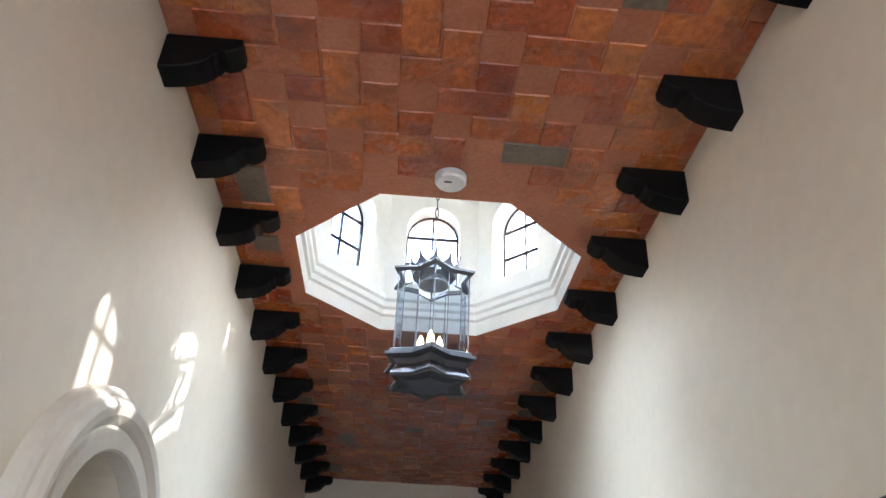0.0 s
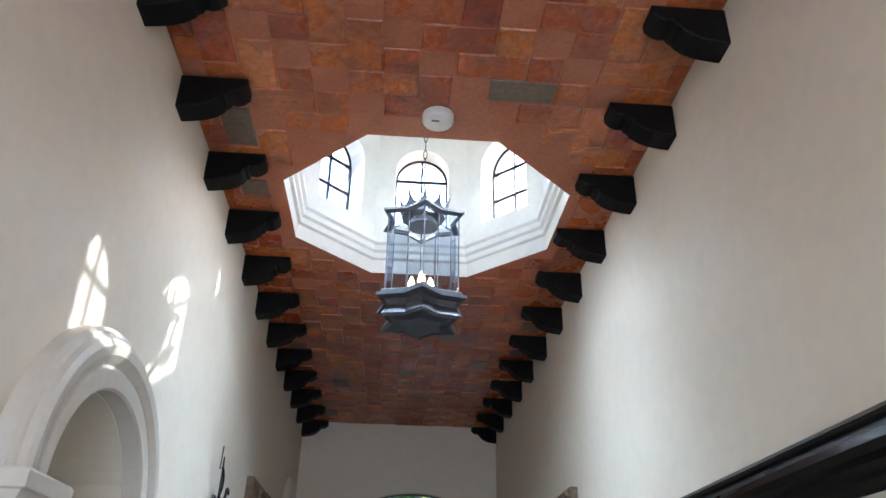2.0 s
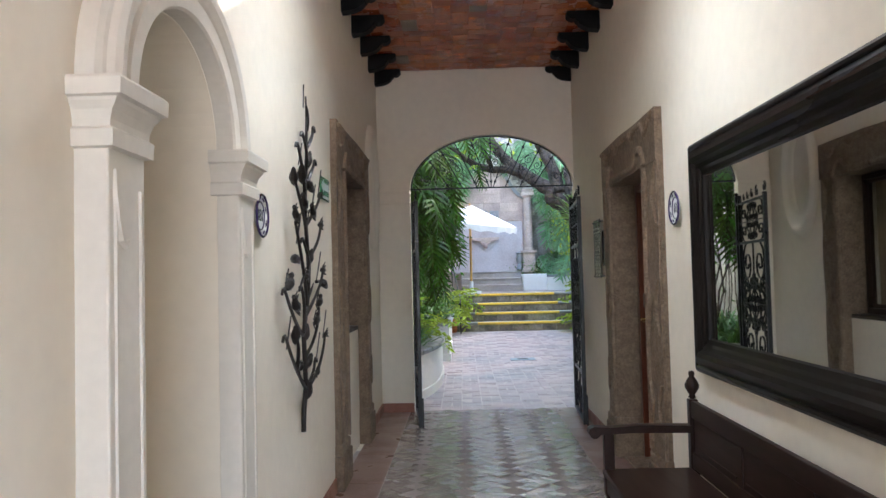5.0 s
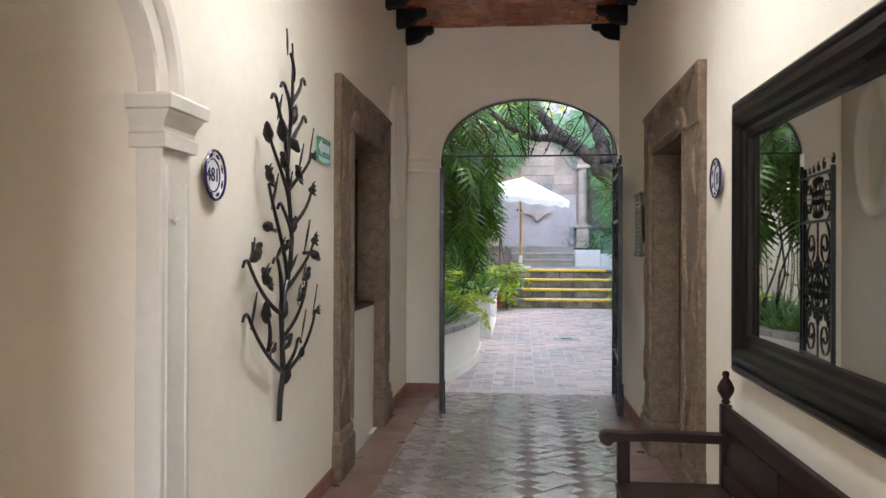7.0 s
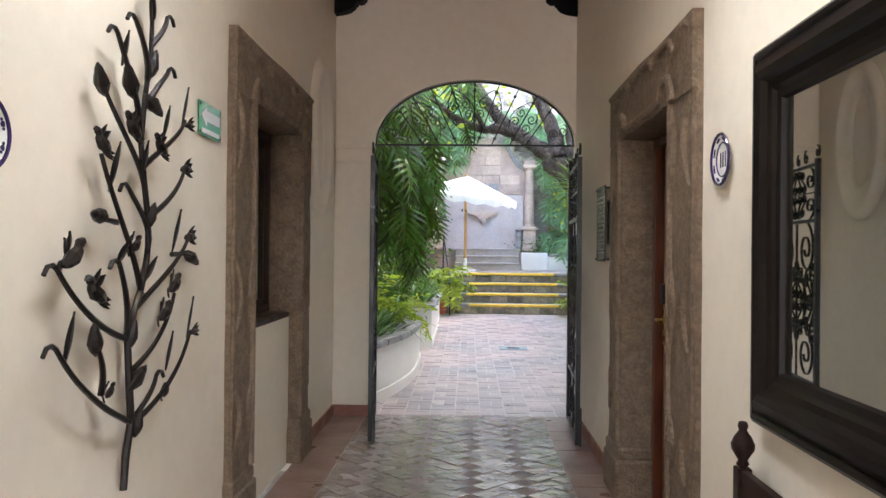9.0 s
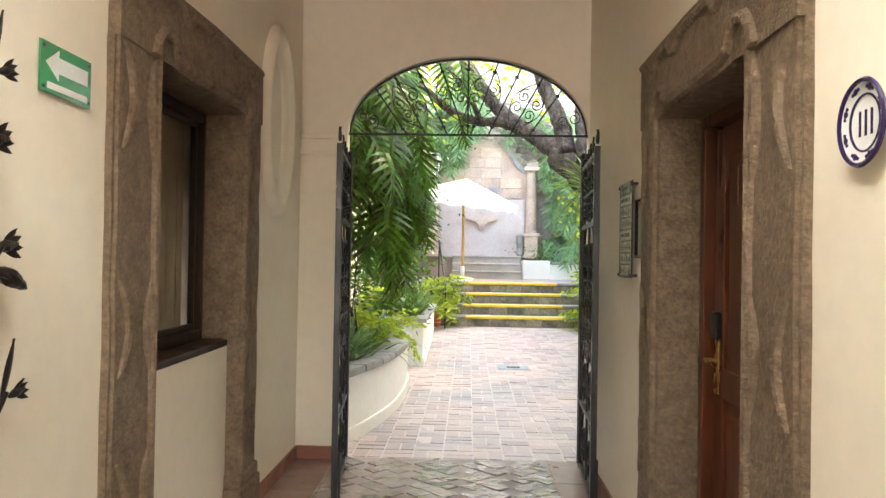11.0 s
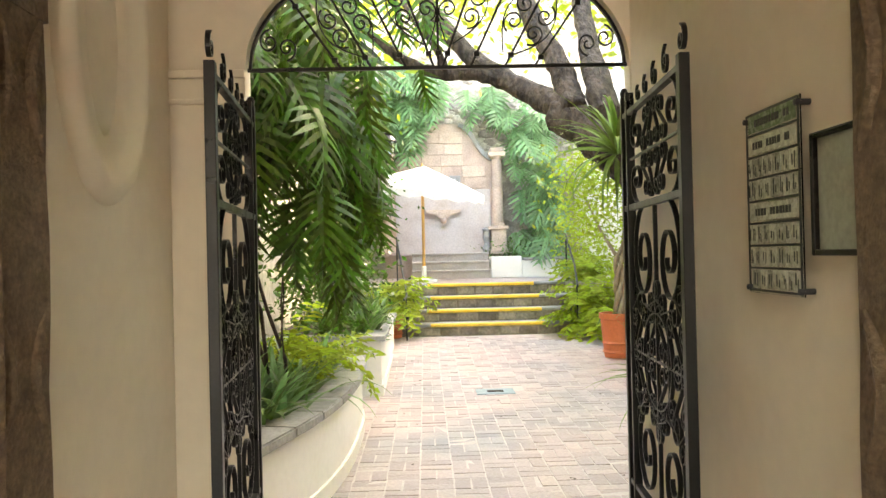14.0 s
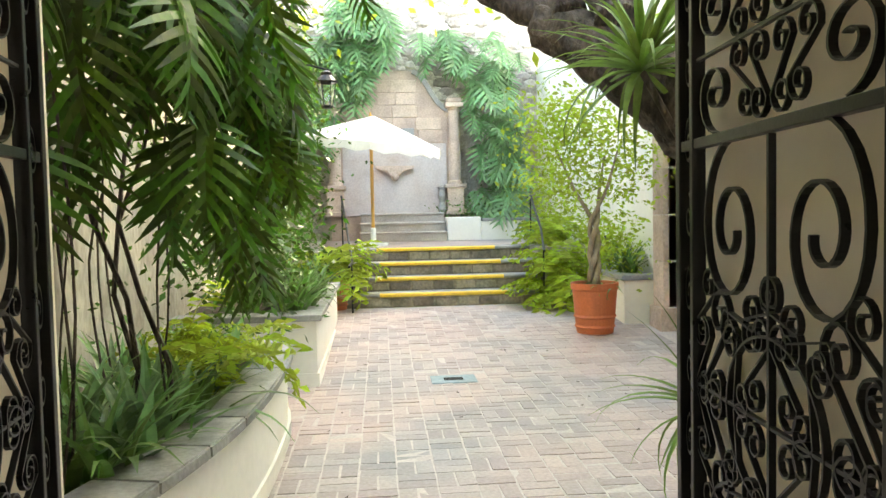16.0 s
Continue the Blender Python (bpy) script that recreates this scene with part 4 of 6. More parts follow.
# mirror in its moulded frame
MY0, MY1, MZ0, MZ1 = 1.25, 4.185, 0.928, 2.085
mirror = base("wall_mirror", "large wall mirror in a dark moulded wooden frame", "mirror", (XR, (MY0 + MY1) / 2, (MZ0 + MZ1) / 2))
hy_, hz_ = (MY1 - MY0) / 2, (MZ1 - MZ0) / 2
PROF = [(0.0, 0.004), (0.0, 0.030), (0.012, 0.040), (0.022, 0.040), (0.028, 0.034), (0.045, 0.046), (0.065, 0.054), (0.082, 0.050), (0.092, 0.036), (0.108, 0.032), (0.118, 0.024), (0.135, 0.022), (0.140, 0.010)]
for k in range(4):
    bm = B()
    rows = []
    for e in (-1, 1):
        row = []
        for inn, dep in ((u * 1.28, v * 1.3) for u, v in PROF):
            yy, zz = hy_ - inn, hz_ - inn
            p = {0: (-dep, e * yy, zz), 1: (-dep, e * yy, -zz), 2: (-dep, yy, e * zz), 3: (-dep, -yy, e * zz)}[k]
            row.append(bm.verts.new(p))
        rows.append(row)
    for i in range(len(PROF) - 1):
        bm.faces.new((rows[0][i], rows[0][i + 1], rows[1][i + 1], rows[1][i]))
    bmesh.ops.recalc_face_normals(bm, faces=bm.faces)
    part("frame_rail", bm, FRAME_WOOD, mirror)
part("mirror_glass", box(B(), -0.014, -hy_ + 0.16, -hz_ + 0.16, -0.004, hy_ - 0.16, hz_ - 0.16), MIRROR, mirror)
part("backing", box(B(), -0.0035, -hy_ + 0.01, -hz_ + 0.01, 0.0, hy_ - 0.01, hz_ - 0.01), DARK_WOOD, mirror)

# bench under the mirror
BY0, BY1 = 2.15, 4.185
bench = base("bench", "dark walnut wooden bench with panelled back, armrests and turned finials", "bench", (0.86, (BY0 + BY1) / 2, 0))
bw = (BY1 - BY0) / 2
part("seat", box(B(), -0.24, -bw + 0.01, 0.415, 0.21, bw - 0.01, 0.445, 0.008), BENCH_WOOD, bench)
part("front_rail", box(B(), -0.225, -bw + 0.04, 0.33, -0.20, bw - 0.04, 0.414, 0.004), BENCH_WOOD, bench)
part("back_top_rail", box(B(), 0.208, -bw + 0.03, 0.70, 0.238, bw - 0.03, 0.785, 0.005), BENCH_WOOD, bench)
part("back_lower_rail", box(B(), 0.208, -bw + 0.03, 0.446, 0.238, bw - 0.03, 0.53, 0.005), BENCH_WOOD, bench)
for k in range(3):
    y0 = -bw + 0.05 + k * (2 * bw - 0.10) / 3
    y1 = y0 + (2 * bw - 0.10) / 3
    pn = part("back_panel", box(B(), 0.218, y0 + 0.01, 0.52, 0.230, y1 - 0.01, 0.71), BENCH_WOOD, bench)
    part("panel_bead", box(B(), 0.212, y0 + 0.05, 0.555, 0.2185, y1 - 0.05, 0.562), BENCH_WOOD, pn)
    if k:
        part("muntin", box(B(), 0.210, y0 - 0.03, 0.529, 0.236, y0 + 0.03, 0.701, 0.004), BENCH_WOOD, bench)
for s in (-1, 1):
    y = s * (bw - 0.022)
    part("front_leg", lathe(B(), [(0.026, 0.0), (0.026, 0.08), (0.018, 0.12), (0.028, 0.20), (0.02, 0.30), (0.03, 0.33), (0.03, 0.42)], (-0.205, y, 0), 14), BENCH_WOOD, bench)
    part("arm_post", box(B(), -0.232, y - 0.024, 0.445, -0.18, y + 0.024, 0.625, 0.006), BENCH_WOOD, bench)
    part("back_post", box(B(), 0.202, y - 0.024, 0.0, 0.246, y + 0.024, 0.79, 0.004), BENCH_WOOD, bench)
    bm = B()
    prism(bm, [(-0.30, 0.615), (-0.285, 0.604), (-0.265, 0.606), (-0.25, 0.622), (-0.10, 0.630), (0.205, 0.625), (0.205, 0.662), (-0.05, 0.668), (-0.20, 0.658), (-0.28, 0.664), (-0.305, 0.652), (-0.31, 0.632)], "y", y - 0.032, y + 0.032)
    part("armrest", bm, BENCH_WOOD, bench)
    part("finial", lathe(B(), [(0.006, 0.788), (0.020, 0.80), (0.014, 0.812), (0.034, 0.845), (0.036, 0.862), (0.026, 0.885), (0.012, 0.905), (0.016, 0.918), (0.013, 0.93), (0.002, 0.934)], (0.224, y, 0), 16), BENCH_WOOD, bench, smooth=True)


# ceramic number plates
def plate(x, y, z, side, r, label, words):
    ob = base("ceramic_plate", label, "plate", (x, y, z))
    part("dish", lathe(B(), [(r * 0.62, 0.0), (r, side * 0.016), (r * 0.99, side * 0.022), (r * 0.70, side * 0.014), (r * 0.60, side * 0.010), (0.004, side * 0.010)], (0, 0, 0), 36, "x"), CERAMIC, ob, smooth=False)
    for rr in (0.66, 0.985):
        bm = B()
        tube(bm, [(side * (0.013 if rr < 0.9 else 0.022), r * rr * math.cos(a), r * rr * math.sin(a)) for a in (2 * math.pi * k / 36 for k in range(37))], 0.003 if rr < 0.9 else 0.006, 5)
        part("painted_ring", bm, COBALT, ob)
    for k in range(8):
        a = 2 * math.pi * (k + 0.5) / 8
        for dd, ww in ((-0.16, 0.05), (0.0, 0.09), (0.16, 0.05)):
            q = a + dd
            part("painted_dab", lathe(B(), [(r * ww * 0.9, side * 0.017), (r * ww, side * 0.0195), (0.001, side * 0.0215)], (0, r * 0.83 * math.cos(q), r * 0.83 * math.sin(q)), 8, "x"), COBALT, ob)
    if words:
        cu = bpy.data.curves.new("number", "FONT")
        cu.body, cu.size, cu.extrude = words, r * 0.80, 0.0012
        cu.align_x, cu.align_y = "CENTER", "CENTER"
        num = new("number", cu)
        num.data.materials.append(COBALT)
        num.parent = ob
        num.matrix_local = pose(side * 0.0125, 0, 0, 90, 0, 90 * side)
        return ob
    bm = B()
    for dy in (-0.26, 0.0, 0.26):
        box(bm, min(side * 0.009, side * 0.012), r * dy - r * 0.04, -r * 0.30, max(side * 0.009, side * 0.012), r * dy + r * 0.04, r * 0.30)
    part("number", bm, COBALT, ob)
    return ob


plate(XR - 0.002, 4.558, 1.797, -1, 0.094, "white ceramic number plate with a dark blue painted rim", "")
plate(XL + 0.002, 3.555, 1.727, 1, 0.094, "white ceramic plate numbered 481 with a dark blue rim", "481")

# exit sign
GREEN = mat("green_acrylic", (0.03, 0.30, 0.12), 0.15, 0.1, 9, 0.0, coat=0.5)
SIGN_WHITE = mat("white_acrylic", (0.75, 0.80, 0.76), 0.2, 0.05, 9, 0.0)
ex = base("exit_sign", "green and white acrylic exit arrow sign on the wall", "sign", (XL, 5.165, 2.03))
part("plate", box(B(), 0.004, -0.145, -0.075, 0.010, 0.145, 0.075, 0.001), GREEN, ex)
bm = B()
prism(bm, [(-0.12, 0.015), (-0.05, 0.062), (-0.05, 0.04), (0.12, 0.04), (0.12, -0.008), (-0.05, -0.008), (-0.05, -0.03)], "x", 0.0102, 0.012)
part("arrow", bm, SIGN_WHITE, ex)
part("text_bar", box(B(), 0.0102, -0.11, -0.062, 0.012, 0.12, -0.042), SIGN_WHITE, ex)
for y, z in ((-0.13, 0.06), (0.13, 0.06), (-0.13, -0.06), (0.13, -0.06)):
    part("stud", lathe(B(), [(0.006, -0.001), (0.006, 0.014), (0.001, 0.016)], (0, y, z), 8, "x"), PEWTER, ex)

# directory board and framed notice
db = base("directory_sign", "clear acrylic directory board with black rules and pale name cards", "sign", (XR, 6.965, 1.655))
CARD = mat("pale_name_card", (0.50, 0.51, 0.42), 0.25, 0.5, 90, 0.0, per_piece=0.25)
CARD_TOP = mat("sage_header", (0.20, 0.26, 0.17), 0.25, 0.4, 50, 0.0)
DARKINK = mat("dark_ink", (0.022, 0.024, 0.02), 0.4, 0.2, 30, 0.0)
part("board", box(B(), -0.030, -0.158, -0.255, -0.026, 0.158, 0.255, 0.001), GLASS, db).visible_shadow = False
r = random.Random(12)
for k, kind_ in enumerate("thcchccc"):
    z = 0.222 - k * 0.0625
    if kind_ in "th":
        row = part("header_card", box(B(), -0.0325, -0.138, z - 0.024, -0.0302, 0.138, z + 0.024), CARD if kind_ == "h" else CARD_TOP, db)
        bm = B()
        y = -0.105
        while y < 0.10:
            l = r.uniform(0.012, 0.022)
            box(bm, -0.0338, y, z - 0.010, -0.0327, y + l * 0.7, z + 0.010)
            y += l + (0.02 if r.random() < 0.15 else 0)
        tagged(part("lettering", bm, DARKINK, row), kind="stuff")
    else:
        y = -0.142
        while y < 0.135:
            l = min(r.uniform(0.026, 0.052), 0.142 - y)
            card = part("name_card", box(B(), -0.0325, y, z - 0.026, -0.0302, y + l - 0.005, z + 0.026), CARD, db)
            bm = B()
            box(bm, -0.0338, y + l * 0.22, z - r.uniform(0.014, 0.024), -0.0327, y + l * 0.30, z + r.uniform(0.0, 0.02))
            box(bm, -0.0338, y + l * 0.50, z - r.uniform(0.008, 0.02), -0.0327, y + l * (0.56 + r.uniform(0, 0.1)), z + r.uniform(0.008, 0.024))
            tagged(part("lettering", bm, DARKINK, card), kind="stuff")
            y += l
    part("rule", box(B(), -0.0325, -0.148, z - 0.0345, -0.0302, 0.148, z - 0.028), DARKINK, db)
for a, b, c, d in ((-0.154, -0.146, -0.252, 0.252), (0.146, 0.154, -0.252, 0.252), (-0.146, 0.146, 0.246, 0.253)):
    part("border", box(B(), -0.0325, a, c, -0.0302, b, d), DARKINK, db)
for y in (-0.15, 0.15):
    for z in (-0.24, 0.235):
        part("stud", lathe(B(), [(0.008, 0.0), (0.008, -0.040), (0.001, -0.042)], (0, y, z), 10, "x"), PEWTER, db)
fp = base("framed_notice", "framed printed notice behind glass on the cream wall", "picture", (XR, 6.655, 1.655))
for a, b, c, d in ((-0.13, -0.115, -0.15, 0.15), (0.115, 0.13, -0.15, 0.15), (-0.115, 0.115, 0.135, 0.15), (-0.115, 0.115, -0.15, -0.135)):
    part("frame_side", box(B(), -0.022, a, c, 0.0, b, d, 0.003), FRAME_WOOD, fp)
part("sheet", box(B(), -0.008, -0.115, -0.135, -0.002, 0.115, 0.135), mat("notice_paper", (0.42, 0.45, 0.38), 0.12, 0.15, 25, 0.0, coat=0.6), fp)


# wrought metal tree on the wall
tree_art = base("wall_sculpture", "dark bronze metal wall sculpture of a branching plant with birds", "wall art", (XL + 0.03, 4.30, 0.635))


def art_leaf(bm, y, z, ang, l=0.13, w=0.03):
    """A cupped pointed leaf in the wall plane."""
    rows = []
    for k in range(7):
        s = k / 6
        ww = w * math.sin(math.pi * min(1, s * 0.92 + 0.06)) ** 0.8
        c = (y + l * s * math.cos(ang), z + l * s * math.sin(ang))
        n = (-math.sin(ang), math.cos(ang))
        rows.append([bm.verts.new((0.012 + 0.02 * s, c[0] + n[0] * ww * e, c[1] + n[1] * ww * e)) if e else bm.verts.new((0.008 + 0.02 * s, *c)) for e in (-1, 0, 1)] + [bm.verts.new((0.015 + 0.02 * s, *c))])
    for a, b in zip(rows, rows[1:]):
        for i, j in ((0, 1), (1, 2), (2, 3), (3, 0)):
            bm.faces.new((a[i], a[j], b[j], b[i]))
    bm.faces.new(rows[0])
    bm.faces.new(rows[-1])
    return bm


def art_bud(bm, y, z, ang, s=1.0):
    """A small rounded bird or bud with a pointed tail."""
    d = Vector((0.15, math.cos(ang), math.sin(ang))).normalized()
    c = Vector((0.02, y, z))
    tube(bm, [c - d * 0.05 * s, c - d * 0.03 * s, c, c + d * 0.025 * s, c + d * 0.04 * s, c + d * 0.055 * s, c + d * 0.075 * s], [0.004, 0.018 * s, 0.027 * s, 0.022 * s, 0.017 * s, 0.014 * s, 0.003], 8)
    return bm


def art_bird(bm, y, z, face, s=1.0):
    """A perched bird: body, head with a beak, raised wings and a fanned tail."""
    f = 1 if face > 0 else -1

    def p(a, b, x=0.0):
        return (0.03 + x, y + f * a * s, z + b * s)
    tube(bm, [p(-0.055, -0.012), p(-0.035, -0.004), p(-0.005, 0.012), p(0.02, 0.03), p(0.03, 0.05)], [0.006 * s, 0.017 * s, 0.024 * s, 0.018 * s, 0.008 * s], 7)
    tube(bm, [p(0.022, 0.040), p(0.034, 0.055), p(0.046, 0.060), p(0.066, 0.054)], [0.011 * s, 0.015 * s, 0.011 * s, 0.002], 7)
    for b in (-0.030, -0.016, 0.0):
        art_leaf(bm, y - f * 0.03 * s, z, math.atan2(b - 0.01, -0.05 * f), 0.062 * s, 0.011 * s)
    for b in (1.9, 2.4):
        art_leaf(bm, y - f * 0.002 * s, z + 0.018 * s, b if f > 0 else math.pi - b, 0.072 * s, 0.018 * s)
    return bm


def art_flower(bm, y, z, ang, s=1.0):
    """A half-open bloom with pointed petals."""
    art_bud(bm, y, z, ang, s * 0.85)
    for q in (-0.75, -0.25, 0.3, 0.8):
        art_leaf(bm, y, z, ang + q, 0.075 * s, 0.017 * s)
    return bm


def bez(a, b, c, d, n=10):
    return [tuple((1 - t) ** 3 * p + 3 * (1 - t) ** 2 * t * q + 3 * (1 - t) * t * t * r + t ** 3 * s for p, q, r, s in zip(a, b, c, d)) for t in (k / n for k in range(n + 1))]


def w2(y, z, x=0.01):
    """A place on the wall, seen from the sculpture's foot."""
    return (x, y - 4.30, z - 0.635)


part("stem", tube(B(), [w2(4.295, 0.635, 0), w2(4.31, 0.75, 0), w2(4.325, 0.86), w2(4.305, 1.0), w2(4.29, 1.14), w2(4.34, 1.24), w2(4.39, 1.31), w2(4.43, 1.40), w2(4.45, 1.49), w2(4.43, 1.60), w2(4.41, 1.67), w2(4.375, 1.82), w2(4.40, 1.97), w2(4.45, 2.16), w2(4.46, 2.35), w2(4.45, 2.47)], [0.013, 0.014, 0.014, 0.013, 0.013, 0.012, 0.012, 0.012, 0.011, 0.011, 0.011, 0.010, 0.010, 0.009, 0.007, 0.004], 8), BRONZE_IRON, tree_art)
# branches: foot, tip, how far the foot part runs level (0) or steep (1), what sits at the tip
WEST = ((4.32, 0.86, 3.82, 1.17, 0.25, "hook"), (4.11, 0.99, 4.05, 1.15, 0.9, "bud"), (4.27, 1.15, 3.82, 1.39, 0.15, "hook"), (4.28, 1.14, 4.19, 1.40, 0.9, "hook"), (4.39, 1.29, 4.06, 1.74, 0.55, "bird"), (4.20, 1.535, 4.07, 1.54, 0.1, "bud"), (4.45, 1.48, 4.25, 1.65, 0.7, "hook"), (4.41, 1.67, 4.07, 1.95, 0.55, "bud"), (4.37, 1.83, 4.16, 2.14, 0.75, "hook"), (4.42, 2.05, 4.29, 2.22, 0.8, "hook"), (4.46, 2.28, 4.37, 2.40, 0.7, "leaf"))
EAST = ((4.33, 0.85, 4.82, 1.12, 0.1, "fork"), (4.33, 0.86, 4.49, 0.99, 0.5, "hook"), (4.30, 1.03, 4.65, 1.28, 0.15, "bird"), (4.36, 1.25, 4.79, 1.50, 0.45, "bloom"), (4.66, 1.43, 4.83, 1.41, -1.0, "bud"), (4.44, 1.56, 4.74, 1.77, 0.3, "bloom"), (4.40, 1.74, 4.74, 1.96, 0.5, "fork"), (4.44, 1.97, 4.57, 2.12, 0.9, "hook"), (4.45, 2.18, 4.55, 2.31, 0.5, "hook"))
for rows_, sd in ((WEST, -1), (EAST, 1)):
    for ya, za, yb, zb, steep, tip in rows_:
        dy, dz = yb - ya, zb - za
        pts = bez(w2(ya, za), w2(ya + dy * (0.45 - 0.4 * steep), za + dz * (0.1 + 0.4 * steep), 0.026), w2(yb - dy * 0.22, zb - dz * (0.55 - 0.35 * steep), 0.034), w2(yb, zb, 0.026), 14)
        if tip == "hook":
            e = pts[-1]
            pts += [(0.026, e[1] + sd * 0.022, e[2] + 0.012), (0.026, e[1] + sd * 0.048, e[2] + 0.008), (0.026, e[1] + sd * 0.066, e[2] - 0.014)]
        tube_r = [0.011 - 0.004 * k / len(pts) for k in range(len(pts))]
        br = part("branch", tube(B(), pts, tube_r, 6), BRONZE_IRON, tree_art)
        e = pts[14]
        ang = math.atan2(e[2] - pts[11][2], e[1] - pts[11][1])
        if tip == "bird":
            part("bird", art_bird(B(), e[1], e[2] + 0.02, sd, 0.85), BRONZE_IRON, br)
        elif tip == "leaf":
            part("leaf", art_leaf(B(), e[1], e[2] - 0.01, ang, 0.13, 0.022), BRONZE_IRON, br)
        elif tip == "bud":
            part("bud", art_bud(B(), e[1], e[2] + 0.01, ang, 0.95), BRONZE_IRON, br)
        elif tip == "bloom":
            part("flower", art_flower(B(), e[1] + 0.02, e[2], 0.2, 0.75), BRONZE_IRON, br)
        elif tip == "fork":
            part("leaf", art_leaf(B(), e[1], e[2] - 0.03, 1.45, 0.17, 0.016), BRONZE_IRON, br)
            part("flower", art_flower(B(), e[1] + 0.05, e[2] - 0.01, 0.3, 0.55), BRONZE_IRON, br)
# upright leaves, birds and knots along the branches
for y, z, ang, l in ((3.885, 1.11, 1.45, 0.16), (4.14, 1.63, 1.35, 0.17), (4.20, 1.40, 1.0, 0.09), (4.40, 1.33, 0.9, 0.12), (4.61, 0.99, 1.45, 0.15), (4.66, 1.44, 1.35, 0.17), (4.44, 1.42, 2.1, 0.13), (4.38, 1.70, 1.5, 0.13), (4.56, 1.86, 1.45, 0.13), (4.22, 2.05, 1.5, 0.12), (4.44, 2.26, 1.9, 0.13)):
    q = w2(y, z)
    part("leaf", art_leaf(B(), q[1], q[2], ang, l, 0.020), BRONZE_IRON, tree_art)
for y, z, fc, sc in ((3.90, 1.41, 1, 1.2), (4.03, 1.30, -1, 1.2), (4.56, 1.20, 1, 1.0), (4.30, 1.45, 1, 0.8), (4.27, 1.84, -1, 1.1), (4.50, 1.81, -1, 1.0), (4.57, 0.91, 1, 0.6), (4.13, 0.99, 1, 0.6)):
    q = w2(y, z)
    part("bird", art_bird(B(), q[1], q[2], fc, sc * 0.85), BRONZE_IRON, tree_art)
for y, z, ang, sc in ((4.35, 0.84, 1.4, 1.1), (4.33, 1.0, 0.6, 1.4), (4.30, 1.15, 1.4, 1.1), (4.44, 1.56, 1.3, 1.1), (4.27, 2.0, 2.3, 1.5), (4.44, 1.97, -0.5, 1.4), (4.44, 2.10, 1.4, 1.2)):
    q = w2(y, z)
    part("leaf_knot", art_bud(B(), q[1], q[2], ang, sc * 0.72), BRONZE_IRON, tree_art)

# star lantern under the skylight
LZ = 3.04
lan = base("star_lantern", "tin and glass star lantern on a chain, bulb lit", "lantern", (OX - 0.01, OY, LZ))


def star(ro, ri, n=6, turn=-90.0):
    return [((ro if k % 2 == 0 else ri) * math.cos(radians(turn) + math.pi * k / n), (ro if k % 2 == 0 else ri) * math.sin(radians(turn) + math.pi * k / n)) for k in range(2 * n)]


def star_body(bm, levels, caps=True):
    rows = [[bm.verts.new((x, y, z)) for x, y in star(ro, ri)] for ro, ri, z in levels]
    for a, b in zip(rows, rows[1:]):
        for i in range(12):
            j = (i + 1) % 12
            bm.faces.new((a[i], a[j], b[j], b[i]))
    if caps:
        bm.faces.new(rows[0][::-1])
        bm.faces.new(rows[-1])
    bmesh.ops.recalc_face_normals(bm, faces=bm.faces)
    return bm


part("bottom_dish", star_body(B(), [(0.13, 0.10, 0.0), (0.19, 0.14, 0.015), (0.225, 0.155, 0.005), (0.235, 0.165, 0.02), (0.20, 0.15, 0.07), (0.22, 0.16, 0.10)]), PEWTER, lan)
part("base_rim", star_body(B(), [(0.225, 0.165, 0.10), (0.27, 0.195, 0.112), (0.27, 0.195, 0.128), (0.245, 0.175, 0.135), (0.245, 0.175, 0.15), (0.225, 0.16, 0.158)]), PEWTER, lan)
part("top_rim", star_body(B(), [(0.215, 0.152, 0.615), (0.225, 0.16, 0.61), (0.255, 0.182, 0.622), (0.255, 0.182, 0.634), (0.225, 0.16, 0.642), (0.215, 0.152, 0.615)], False), PEWTER, lan)
so = star(0.222, 0.158)
for k in range(12):
    p, q = so[k], so[(k + 1) % 12]
    bm = B()
    vs = [bm.verts.new((*p, 0.155)), bm.verts.new((*q, 0.155)), bm.verts.new((*q, 0.625)), bm.verts.new((*p, 0.625))]
    g = bmesh.ops.extrude_face_region(bm, geom=[bm.faces.new(vs)])
    bmesh.ops.translate(bm, verts=[v for v in g["geom"] if isinstance(v, bmesh.types.BMVert)], vec=(-(p[0] + q[0]) * 0.006, -(p[1] + q[1]) * 0.006, 0))
    bmesh.ops.recalc_face_normals(bm, faces=bm.faces)
    part("pane", bm, LANTERN_GLASS, lan).visible_shadow = False
    part("came", box(B(), p[0] - 0.003, p[1] - 0.003, 0.155, p[0] + 0.003, p[1] + 0.003, 0.625), PEWTER, lan)
for k in range(10):
    a = 2 * math.pi * k / 10
    bm = B()
    prism(bm, [(-0.042, 0.655), (0.042, 0.655), (0.038, 0.69), (0.014, 0.715), (0.0, 0.775), (-0.014, 0.715), (-0.038, 0.69)], "y", -0.003, 0.003)
    bmesh.ops.rotate(bm, verts=bm.verts, cent=(0, 0, 0.655), matrix=Matrix.Rotation(radians(-18), 3, "X"))
    bmesh.ops.translate(bm, verts=bm.verts, vec=(0, 0.115, 0))
    bmesh.ops.rotate(bm, verts=bm.verts, cent=(0, 0, 0), matrix=Matrix.Rotation(a, 3, "Z"))
    part("crown_point", bm, PEWTER, lan)
part("crown_ring", lathe(B(), [(0.112, 0.645), (0.122, 0.645), (0.122, 0.668), (0.112, 0.668)], (0, 0, 0), 20), PEWTER, lan)
